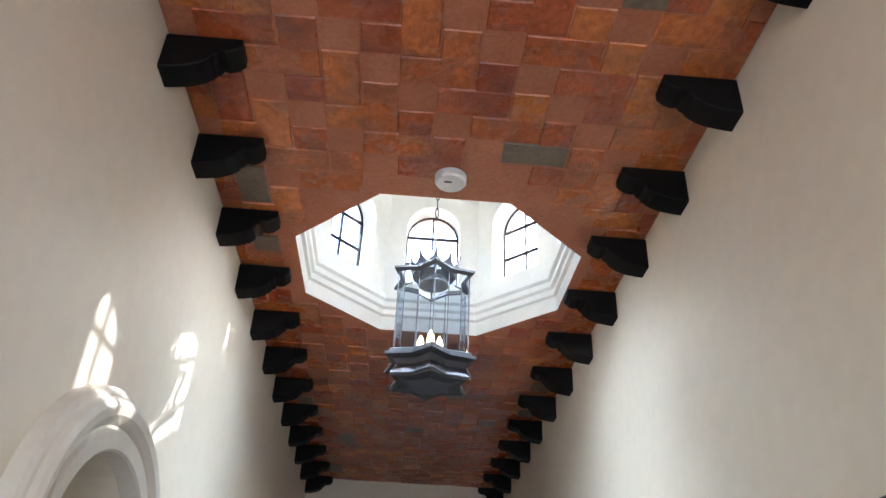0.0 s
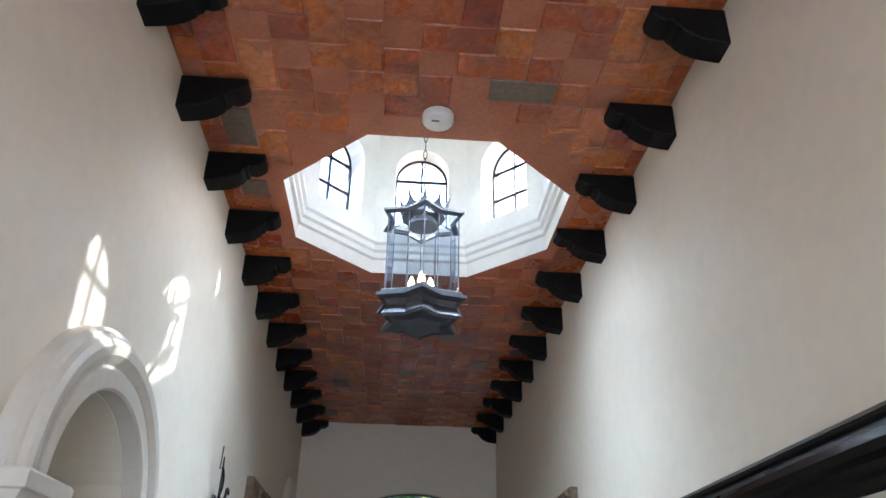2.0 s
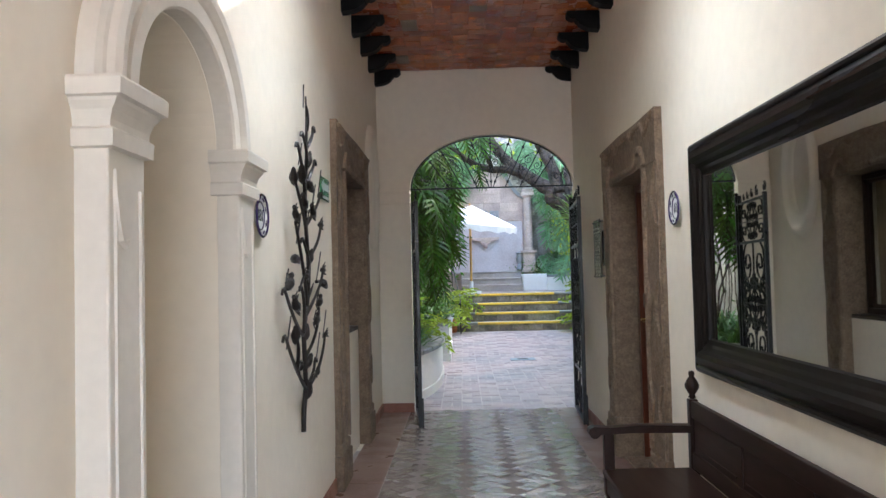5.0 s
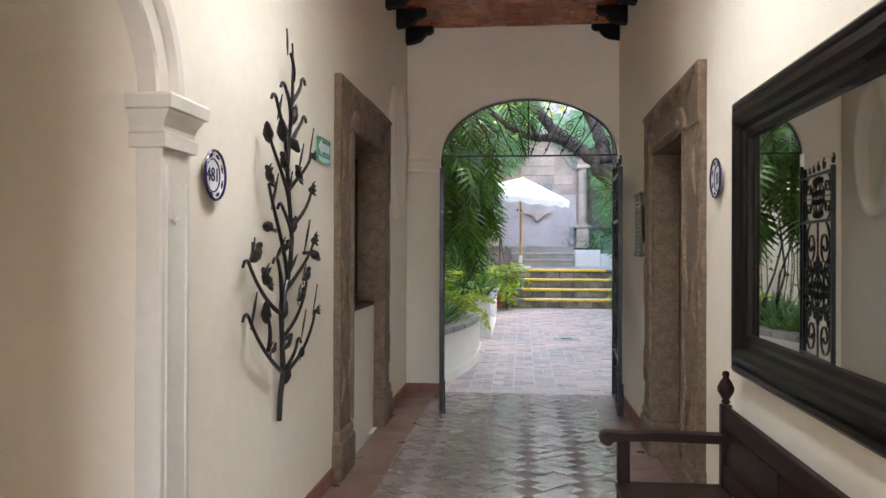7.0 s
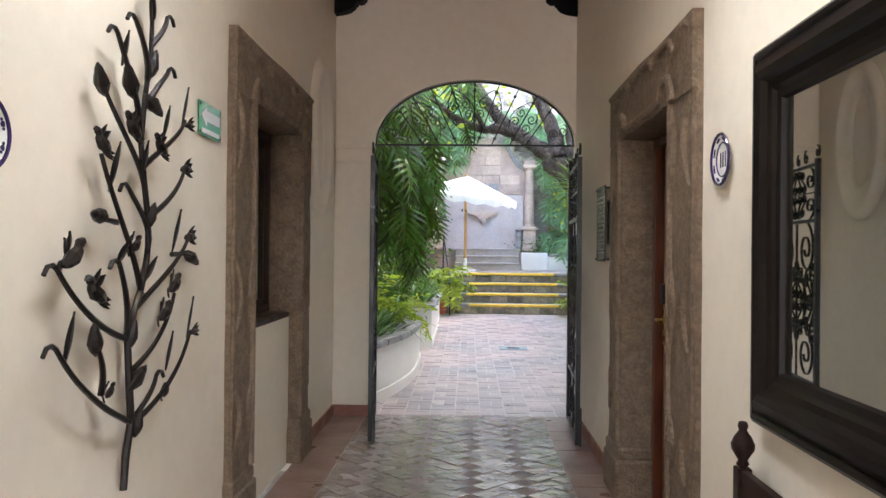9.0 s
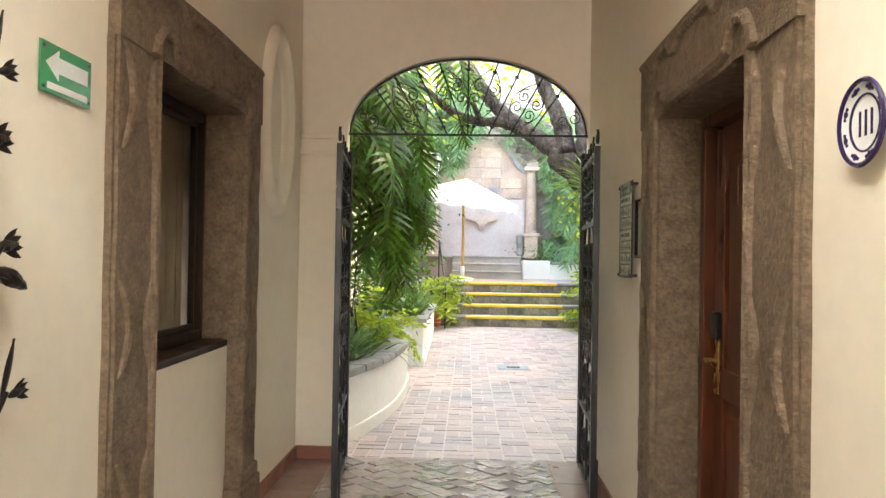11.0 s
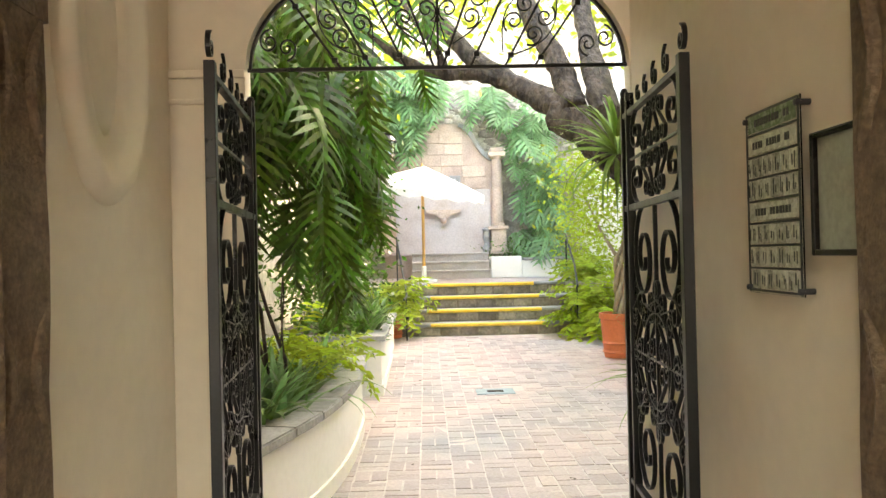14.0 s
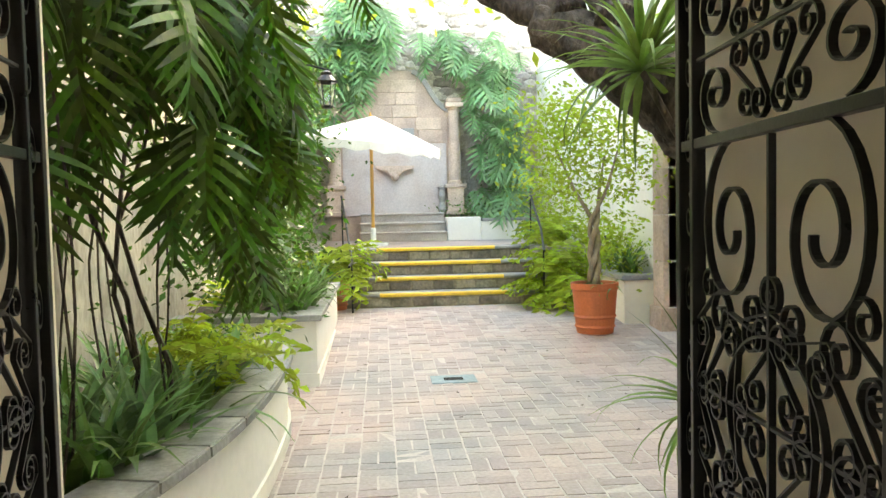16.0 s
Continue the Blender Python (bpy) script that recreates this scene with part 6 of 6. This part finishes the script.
def strap_leaf(l=0.5, w=0.03, bend=0.9, n=7, fold=0.25):
    """A long tapering leaf from its foot, rising along +z and bending over towards +y."""
    bm = B()
    rows, p, a = [], Vector((0, 0, 0)), 0.0
    for k in range(n + 1):
        s = k / n
        ww = w * (0.6 + 0.4 * math.sin(math.pi * min(1, s * 1.6))) * (1 - s ** 2.2) + 0.0008
        rows.append([bm.verts.new(p + Vector((-ww, -fold * ww, 0))), bm.verts.new(p), bm.verts.new(p + Vector((ww, -fold * ww, 0)))])
        a = bend * (s + 0.5 / n) ** 1.3
        p = p + Vector((0, math.sin(a), math.cos(a))) * l / n
    for x, y in zip(rows, rows[1:]):
        bm.faces.new((x[0], x[1], y[1], y[0]))
        bm.faces.new((x[1], x[2], y[2], y[1]))
    return bm


def sprig(seed, l=0.30, n=9, w=0.045, leaf=(0.05, 0.014)):
    """A thin twig with paired narrow leaflets, along +z bending to +y."""
    r = random.Random(seed)
    bm = B()
    p, a = Vector((0, 0, 0)), 0.1
    line = [p.copy()]
    for k in range(n):
        a += r.uniform(0.08, 0.2)
        p = p + Vector((r.uniform(-0.1, 0.1), math.sin(a), math.cos(a))) * l / n
        line.append(p.copy())
        for s in (-1, 1):
            d = Vector((s, r.uniform(0.1, 0.7), r.uniform(-0.1, 0.5))).normalized()
            u = d.cross(Vector((0, 0.4, 1))).normalized()
            ll, lw = leaf[0] * r.uniform(0.7, 1.3), leaf[1] * r.uniform(0.8, 1.2)
            vs = [bm.verts.new(p), bm.verts.new(p + d * ll * 0.5 + u * lw), bm.verts.new(p + d * ll + Vector((0, 0, -ll * 0.2))), bm.verts.new(p + d * ll * 0.5 - u * lw)]
            bm.faces.new(vs)
    tube(bm, line, 0.0025, 3)
    return bm


MON = [mesh_of(lobed_leaf(0.44, 0.50, 8, 0.34, 0.45, k), "leaf", LEAF) for k in range(3)]
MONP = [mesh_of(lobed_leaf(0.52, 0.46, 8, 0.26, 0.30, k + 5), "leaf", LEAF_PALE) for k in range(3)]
STRAP = [mesh_of(strap_leaf(0.50, 0.025, b), "leaf", LEAF_DARK) for b in (0.7, 1.2, 1.8)]
SPIKE = [mesh_of(strap_leaf(0.46, 0.017, b, fold=0.5), "leaf", LEAF_SPIKE) for b in (0.5, 1.0, 1.7)]
BROAD = [mesh_of(strap_leaf(0.42, 0.042, b), "leaf", LEAF_PALE) for b in (0.6, 1.1)]
FERN = [mesh_of(sprig(k, 0.42, 10, leaf=(0.10, 0.017)), "frond", LEAF_LIME) for k in range(4)]


def aim(at, d, spin=0.0, up=Vector((0, 0, 1)), scale=1.0):
    """A pose at a place, with +y along d and the face turned up."""
    y = Vector(d).normalized()
    x = y.cross(up)
    x = x.normalized() if x.length > 1e-3 else Vector((1, 0, 0))
    z = x.cross(y)
    m = Matrix((x, y, z)).transposed().to_4x4()
    return Matrix.Translation(at) @ m @ Matrix.Rotation(spin, 4, "Y") @ Matrix.Diagonal((scale, scale, scale, 1))


def climber(name, label, at, spots, meshes, seed, face, stems=True, size=(0.7, 1.2), n_group=""):
    """A climbing plant: stems up a wall and many hanging split leaves."""
    r = random.Random(seed)
    ob = base(name, label, "climbing plant", at, n_group)
    o = Vector(at)
    for (x, y, z), spread, count in spots:
        for _ in range(count):
            p = Vector((x + r.gauss(0, spread[0]), y + r.gauss(0, spread[1]), z + r.gauss(0, spread[2])))
            d = Vector((face[0] + r.uniform(-0.6, 0.6), face[1] + r.uniform(-0.6, 0.6), face[2] + r.uniform(-0.5, 0.35)))
            sc = r.uniform(*size)
            piece("leaf", r.choice(meshes), ob, aim(p - o, d, r.uniform(-0.5, 0.5), scale=sc))
    return ob


# big split-leaf climber hanging beside the arch
mon = climber("monstera", "large dark green split-leaf climber hanging over the planter", (-1.0, 9.7, 0.46),
              [((-0.80, 9.6, 3.05), (0.22, 0.30, 0.25), 42), ((-0.55, 9.9, 2.65), (0.20, 0.32, 0.20), 42), ((-0.38, 10.1, 2.30), (0.14, 0.30, 0.15), 28), ((-0.42, 10.1, 1.95), (0.14, 0.30, 0.12), 14), ((-0.40, 10.3, 1.60), (0.09, 0.20, 0.10), 7), ((-0.98, 9.3, 2.35), (0.14, 0.25, 0.35), 24), ((-0.45, 10.5, 3.35), (0.30, 0.50, 0.22), 26), ((-1.05, 9.5, 1.85), (0.10, 0.25, 0.12), 5)],
              MON, 3, (0.25, -0.45, -0.85), size=(0.62, 1.08))
r = random.Random(5)
for k in range(4):
    x, y = -1.05 + r.uniform(-0.3, 0.25), 9.7 + r.uniform(-0.7, 0.7)
    part("stem", tube(B(), [(x + 1.0 + 0.12 * math.sin(j * 1.1 + k), y - 9.7 + 0.1 * math.cos(j + k), j * 0.36) for j in range(9)], [0.015 - 0.001 * j for j in range(9)], 6), BARK, mon)
for k in range(16):
    x, y, z = -1.0 + r.uniform(-0.35, 0.30), 9.7 + r.uniform(-0.8, 0.9), r.uniform(1.2, 2.2)
    part("aerial_root", tube(B(), [(x + 1.0 + 0.05 * math.sin(j * 0.9 + k), y - 9.7 + 0.05 * math.cos(j * 1.3 + k), z * (1 - j / 8)) for j in range(9)], 0.006, 5), BARK, mon)
ROOT = mat("pale_dry_root", (0.30, 0.24, 0.18), 0.85, 0.4, 8.0, 0.5, 40)
for k in range(14):
    x, y, a = -0.95 + r.uniform(-0.15, 0.22), 9.0 + 0.17 * k, r.uniform(0.6, 2.4)
    part("root", tube(B(), [(x + 1.0 + (j - 3) * 0.07 * math.cos(a) + 0.02 * math.sin(2 * j + k), y - 9.7 + (j - 3) * 0.09 * math.sin(a), 0.018 + 0.02 * math.sin(j * 1.1 + k) ** 2) for j in range(7)], [0.005, 0.010, 0.012, 0.012, 0.011, 0.008, 0.004], 6), ROOT, mon)
# climbers on the back wall, their leaf colour lightened in place of brightness
climber("monstera", "split-leaf climber with lightened green leaves hanging from the top of the stone wall", (-0.6, 22.2, TZ), [((-0.30, 22.15, 4.95), (0.36, 0.12, 0.26), 26), ((0.0, 22.2, 5.7), (0.4, 0.12, 0.3), 18), ((-1.1, 22.1, 4.4), (0.3, 0.2, 0.5), 16)], MONP, 11, (0.05, -0.8, -0.75), size=(1.2, 2.1))
climber("monstera", "split-leaf climber with lightened green leaves on the stone wall", (2.4, 22.2, TZ), [((1.85, 22.25, 5.1), (0.26, 0.10, 0.20), 14), ((2.7, 22.2, 4.7), (0.30, 0.12, 0.35), 18), ((2.72, 22.0, 3.55), (0.20, 0.15, 0.42), 16), ((2.72, 21.9, 2.7), (0.20, 0.2, 0.40), 18), ((2.8, 21.8, 2.0), (0.22, 0.2, 0.2), 12)], MONP, 12, (0.0, -0.8, -0.6), size=(1.1, 1.9))


def clump(name, label, at, meshes, count, seed, lean=(0.15, 0.9), size=(0.7, 1.2), spread=0.05, cat="plant"):
    """A tuft: leaves rising from one foot."""
    r = random.Random(seed)
    ob = base(name, label, cat, at)
    for k in range(count):
        a = 2 * math.pi * (k * 0.382 + r.uniform(-0.05, 0.05))
        m = Matrix.Translation((r.gauss(0, spread), r.gauss(0, spread), 0)) @ Matrix.Rotation(a, 4, "Z") @ Matrix.Rotation(-r.uniform(*lean), 4, "X") @ Matrix.Diagonal((*([r.uniform(*size)] * 3), 1))
        piece("leaf", r.choice(meshes), ob, m)
    return ob


r = random.Random(31)
for k, (x, y) in enumerate(((-0.98, 9.55), (-0.80, 10.0), (-0.78, 10.7), (-1.15, 9.8), (-1.2, 10.6), (-0.75, 11.4), (-1.1, 11.5), (-1.15, 9.15), (-0.85, 9.8), (-0.72, 10.35), (-1.0, 10.2), (-1.35, 11.0), (-0.95, 9.95), (-0.82, 9.35), (-0.80, 9.62))):
    clump("strap_plant", "green strap-leaved plant in the planter", (x, y, 0.46), BROAD if k in (0, 4, 8, 14) else STRAP, 26, 40 + k, lean=(0.05, 0.9), size=(0.9, 1.4))
for k, (x, y, z, n_) in enumerate(((-0.66, 10.55, 0.66, 9), (-0.66, 11.0, 0.70, 11), (-0.75, 11.7, 0.60, 12), (-0.85, 10.9, 0.85, 11))):
    clump("fern", "lime green feathery fern spilling over the planter", (x, y, z), FERN, n_, 60 + k, lean=(0.1, 1.4), size=(0.7, 1.35))
for k, (x, y) in enumerate(((-0.55, 13.6), (-0.60, 14.2), (-0.55, 14.8), (-1.0, 13.9), (-0.9, 14.6), (-0.6, 15.6), (-0.5, 13.9), (-0.5, 15.2), (-0.8, 15.0))):
    clump("strap_plant", "dark green strap-leaved plant in the planter", (x, y, 0.62), STRAP, 34, 70 + k, size=(0.8, 1.3))
clump("fern", "lime green fern in a terracotta pot", (-0.42, 17.35, 0.72), FERN, 60, 81, lean=(0.1, 1.3), size=(1.3, 2.1))
clump("fern", "lime green fern beside the steps", (2.9, 17.3, 0.75), FERN, 46, 82, lean=(0.1, 1.4), size=(1.1, 1.9))
clump("fern", "light green fern beside the steps", (3.0, 18.2, 1.1), FERN, 40, 85, lean=(0.1, 1.4), size=(1.1, 1.9))
clump("fern", "lime green fern spilling beside the steps", (2.80, 17.0, 0.30), FERN, 46, 86, lean=(0.1, 1.2), size=(1.2, 2.2))
clump("strap_plant", "green strap-leaved plant in the planter by the door", (3.5, 15.95, 0.72), STRAP, 40, 83, size=(0.9, 1.4))
clump("grass_tuft", "pale trailing grass around the small tree", (2.83, 15.2, 0.63), STRAP, 34, 84, lean=(0.8, 2.0), size=(0.35, 0.75), spread=0.12)

# spiky plant beside the arch: two heads on canes
dr_ = base("dracaena", "spiky dracaena with long narrow leaves in a pot", "plant", (1.78, 9.25, 0.33))
for k, (x, y, z) in enumerate(((-0.50, -0.10, 1.74), (-0.21, -0.02, 0.42))):
    part("cane", tube(B(), [(0.0, 0.0, -0.02), (0.05, 0.02, z * 0.5), (x, y, z)], [0.02, 0.016, 0.014], 7), BARK, dr_)
    rr_ = random.Random(90 + k)
    for j in range(62 if k == 0 else 34):
        a = 2 * math.pi * j * 0.382
        tilt_ = rr_.uniform(0.15, 2.0)
        piece("leaf", rr_.choice(SPIKE), dr_, Matrix.Translation((x, y, z)) @ Matrix.Rotation(a, 4, "Z") @ Matrix.Rotation(-tilt_, 4, "X") @ Matrix.Diagonal((1, 1, 1.0 + 0.25 * rr_.random(), 1)))


# trees
def leaf_cloud(spots, seed, size, material, name, parent, label=""):
    """Small pointed leaves in loose clusters, joined into one crown."""
    r = random.Random(seed)
    vs, fs = [], []
    for (x, y, z), (sx, sy, sz), count in spots:
        for _ in range(count):
            p = Vector((x + r.gauss(0, sx), y + r.gauss(0, sy), z + r.gauss(0, sz)))
            d = Vector((r.uniform(-1, 1), r.uniform(-1, 1), r.uniform(-0.9, 0.4))).normalized()
            u = d.cross(Vector((r.uniform(-1, 1), r.uniform(-1, 1), r.uniform(-1, 1)))).normalized()
            l = size * r.uniform(0.6, 1.4)
            i = len(vs)
            vs += [p, p + d * l * 0.45 + u * l * 0.24, p + d * l, p + d * l * 0.45 - u * l * 0.24]
            fs.append((i, i + 1, i + 2, i + 3))
    me = bpy.data.meshes.new(name)
    me.from_pydata([tuple(v) for v in vs], [], fs)
    me.materials.append(material)
    ob = new(name, me)
    ob.parent = parent
    return tagged(ob, label, kind="stuff")


big = base("tree", "large leaning tree with rugged grey-brown bark and spreading limbs", "tree", (2.5, 9.2, 0))


def limb(name, pts, radii, seed, seg=14):
    """A rugged limb through points of the courtyard, thickened by knots and ridges."""
    r = random.Random(seed)
    fine, rr = [], []
    n = len(pts)
    for i in range(n - 1):
        p0, p1, p2, p3 = (Vector(pts[max(0, min(n - 1, i + q))]) for q in (-1, 0, 1, 2))
        for k in range(6):
            t = k / 6
            p = 0.5 * (2 * p1 + (p2 - p0) * t + (2 * p0 - 5 * p1 + 4 * p2 - p3) * t * t + (3 * p1 - p0 - 3 * p2 + p3) * t ** 3)
            q = radii[i] * (1 - t) + radii[i + 1] * t
            fine.append(p - Vector((2.5, 9.2, 0)) + Vector((r.uniform(-1, 1), r.uniform(-1, 1), r.uniform(-1, 1))) * q * 0.10)
            rr.append(q * r.uniform(0.92, 1.10))
    bm = tube(B(), fine, rr, seg)
    for i, v in enumerate(bm.verts):
        ridge = 1.0 + (0.07 if (i % seg) % 3 == 0 else -0.05) + r.uniform(-0.04, 0.04)
        c = fine[min(i // seg, len(fine) - 1)]
        v.co = c + (v.co - c) * ridge
    return part(name, bm, BARK, big, smooth=True)


limb("trunk", [(2.6, 9.2, -0.05), (2.5, 9.15, 0.7), (2.15, 9.15, 1.25), (1.70, 9.22, 1.72), (1.44, 9.45, 2.06), (1.24, 9.8, 2.33), (1.08, 10.05, 2.48)], [0.24, 0.20, 0.18, 0.165, 0.150, 0.125, 0.108], 1, 18)
limb("limb", [(1.12, 10.0, 2.49), (0.89, 10.4, 2.74), (0.67, 10.7, 2.95), (0.44, 11.0, 3.27), (0.23, 11.4, 3.72), (-0.1, 11.8, 4.4)], [0.098, 0.082, 0.074, 0.066, 0.058, 0.04], 2)
limb("limb", [(0.80, 10.5, 2.80), (0.60, 10.7, 2.91), (0.39, 10.8, 2.93), (0.18, 10.9, 3.01), (-0.03, 11.0, 3.16), (-0.30, 11.2, 3.42), (-0.6, 11.4, 3.6)], [0.06, 0.056, 0.05, 0.045, 0.04, 0.034, 0.02], 3, 10)
limb("limb", [(1.19, 9.85, 2.44), (1.18, 10.05, 2.62), (1.15, 10.2, 2.85), (1.04, 10.5, 3.22), (0.97, 10.8, 3.68), (0.9, 11.2, 4.5)], [0.092, 0.086, 0.078, 0.07, 0.06, 0.04], 4)
limb("limb", [(1.33, 9.6, 2.34), (1.35, 9.9, 2.65), (1.37, 10.2, 2.94), (1.40, 10.6, 3.5), (1.5, 11.0, 4.4)], [0.10, 0.085, 0.075, 0.065, 0.04], 5, 10)
limb("limb", [(0.39, 10.8, 2.93), (0.30, 10.7, 3.12), (0.12, 10.75, 3.38), (-0.05, 10.9, 3.75)], [0.035, 0.03, 0.025, 0.012], 6, 8)
# last three clusters are added overhead, out of view, to shade the west wall
leaf_cloud([((-2.0, 4.0, 4.9), (0.9, 1.2, 0.35), 1500), ((-0.4, 4.8, 4.9), (0.9, 1.2, 0.4), 1400), ((0.9, 4.2, 4.6), (0.6, 0.9, 0.6), 700), ((-3.3, 4.4, 4.3), (0.35, 0.8, 0.4), 400), ((-2.6, 2.0, 4.0), (0.4, 0.5, 0.3), 500), ((0.2, 1.6, 5.4), (0.9, 0.9, 0.4), 1900), ((1.0, 3.6, 5.8), (0.6, 1.4, 0.5), 1900), ((-1.6, 1.2, 5.2), (0.7, 0.6, 0.35), 900)], 7, 0.13, LEAF_LIME, "crown", big, "bright yellow-green leaves")
small = base("tree", "small potted tree with a twisted trunk and light green leaves", "tree", (2.83, 15.2, ground_z(15.2) + 0.54))
for k in range(3):
    part("trunk", tube(B(), [(0.05 * math.cos(2.1 * k + j * 0.9), 0.05 * math.sin(2.1 * k + j * 0.9), 0.13 * j) for j in range(7)] + [(0.22 * math.cos(2.1 * k + 1), 0.2 * math.sin(2.1 * k + 1), 1.15), (0.42 * math.cos(2.1 * k + 1), 0.35 * math.sin(2.1 * k + 1), 1.6)], [0.042, 0.04, 0.04, 0.038, 0.036, 0.034, 0.03, 0.02, 0.01], 8), PALE_BARK, small, smooth=True)
leaf_cloud([((-0.45, 0.0, 1.95), (0.26, 0.26, 0.24), 900), ((-0.05, 0.1, 1.85), (0.32, 0.30, 0.30), 900), ((0.42, 0.0, 1.55), (0.26, 0.24, 0.30), 550), ((-0.40, 0.0, 1.35), (0.22, 0.22, 0.18), 420), ((0.2, 0.0, 1.2), (0.30, 0.22, 0.16), 200)], 8, 0.075, LEAF_LIME, "crown", small, "light green small leaves")
shrub = base("shrub", "mixed green shrubs along the courtyard wall", "shrub", (-1.5, 15.0, 0.6))
leaf_cloud([((0.55, 0.6, 0.75), (0.26, 0.8, 0.40), 1300), ((0.35, 2.6, 1.3), (0.30, 0.8, 0.6), 1700), ((0.55, -1.6, 0.5), (0.28, 0.6, 0.35), 1500), ((0.2, 0.5, 2.4), (0.3, 1.6, 0.8), 2600), ((0.4, 3.4, 2.6), (0.4, 0.9, 0.7), 1600), ((-0.1, -3.0, 2.3), (0.25, 1.2, 1.0), 1500)], 9, 0.085, LEAF, "foliage", shrub)
part("stems", tube(B(), [(0.3, 0.5, -0.02), (0.35, 0.8, 0.9), (0.3, 1.2, 1.8)], 0.02, 6), BARK, shrub)
shrub2 = base("shrub", "bright green shrub beside the door and railing", "shrub", (3.45, 16.6, 0.68))
leaf_cloud([((0.0, 0.0, 0.35), (0.16, 0.5, 0.22), 1600), ((-0.20, 1.6, 0.6), (0.22, 0.4, 0.35), 1000), ((-0.30, 2.8, 1.2), (0.25, 0.5, 0.45), 900)], 10, 0.075, LEAF_LIME, "foliage", shrub2)
part("stems", tube(B(), [(0.0, 0.0, -0.02), (0.05, 0.1, 0.3), (0.0, 0.2, 0.5)], 0.02, 6), BARK, shrub2)
hedge = base("shrub", "dark green vines at the foot of the fountain column", "shrub", (2.5, 21.8, TZ + 0.3))
leaf_cloud([((0.0, 0.0, 0.25), (0.4, 0.12, 0.16), 900)], 13, 0.08, LEAF_DARK, "foliage", hedge)
part("stems", tube(B(), [(0.0, 0.0, -0.02), (0.05, 0.1, 0.3)], 0.02, 6), BARK, hedge)

# ---- pieces of the floors, last ----
for cy, q in FLOOR_BRICKS[:280]:
    bm = B()
    slab_poly(bm, q, -0.015, rng.uniform(-0.003, 0.005))
    part("brick", bm, HALL_BRICK, floor)
paving = tagged(base("pavement", "weathered pale pink brick paving of the courtyard", "pavement", (0, 0, 0)), kind="structure")
r = random.Random(17)
PU, PV = 0.228, 0.114
meshes = []
for k in range(8):
    bm = B()
    w, h = PU - 0.005 - r.uniform(0, 0.007), PV - 0.005 - r.uniform(0, 0.006)
    lo = [bm.verts.new((x, y, -0.03)) for x, y in ((-w / 2, -h / 2), (w / 2, -h / 2), (w / 2, h / 2), (-w / 2, h / 2))]
    hi = [bm.verts.new((x * 0.985 + r.uniform(-0.004, 0.004), y * 0.97 + r.uniform(-0.003, 0.003), r.uniform(-0.0015, 0.0015))) for x, y, _ in (v.co for v in lo)]
    bm.faces.new(hi)
    for i in range(4):
        m_ = (i + 1) % 4
        bm.faces.new((lo[i], lo[m_], hi[m_], hi[i]))
    meshes.append(mesh_of(bm, "paver", PAVER))
spots = []
# basket weave: pairs laid across and along by turns
for j in range(39):
    for i in range(-3, 21):
        x, y = -0.45 + i * PU, Y1 + AT + 0.12 + j * PU
        if not (-0.8 < x < FX - 0.1 and y < SY - 0.10):
            continue
        for s in (-1, 1):
            spots.append((x, y + s * PV / 2, 0.0) if (i + j) % 2 else (x + s * PV / 2, y, math.pi / 2))
spots.sort(key=lambda p: abs(p[1] - 10.6) + 0.5 * abs(p[0] - 0.6))
vs, fs = [], []
for n_, (x, y, turn) in enumerate(spots):
    m_ = Matrix.Translation((x, y, ground_z(y) + r.uniform(-0.003, 0.002))) @ Matrix.Rotation(0.054 if y > 13.6 else 0.0, 4, "X") @ Matrix.Rotation(turn + r.uniform(-0.03, 0.03), 4, "Z")
    me = r.choice(meshes)
    if n_ < 290:
        piece("paver", me, paving, m_)
    else:
        i0 = len(vs)
        vs += [tuple(m_ @ v.co) for v in me.vertices]
        fs += [tuple(i0 + i for i in p.vertices) for p in me.polygons]
me = bpy.data.meshes.new("paver_rest")
me.from_pydata(vs, [], fs)
me.materials.append(PAVER)
rest = new("paver_rest", me)
rest.parent = paving
tagged(rest, kind="stuff")
# fallen leaves and petals on the pavers
r = random.Random(6)
bm = B()
for k in range(46):
    x, y = r.uniform(-0.2, 2.6), r.uniform(8.9, 16.8)
    a, s = r.uniform(0, 6.28), r.uniform(0.012, 0.03)
    z = ground_z(y) + 0.006
    vs_ = [bm.verts.new((x + s * math.cos(a + b) * q, y + s * math.sin(a + b) * q, z + dz)) for b, q, dz in ((0, 1, 0.004), (1.57, 0.45, 0.0), (3.14, 1, 0.006), (4.71, 0.45, 0.0))]
    bm.faces.new(vs_)
tagged(part("fallen_leaves", bm, BARK), "small dry fallen leaves scattered on the paving", "leaves", kind="stuff")
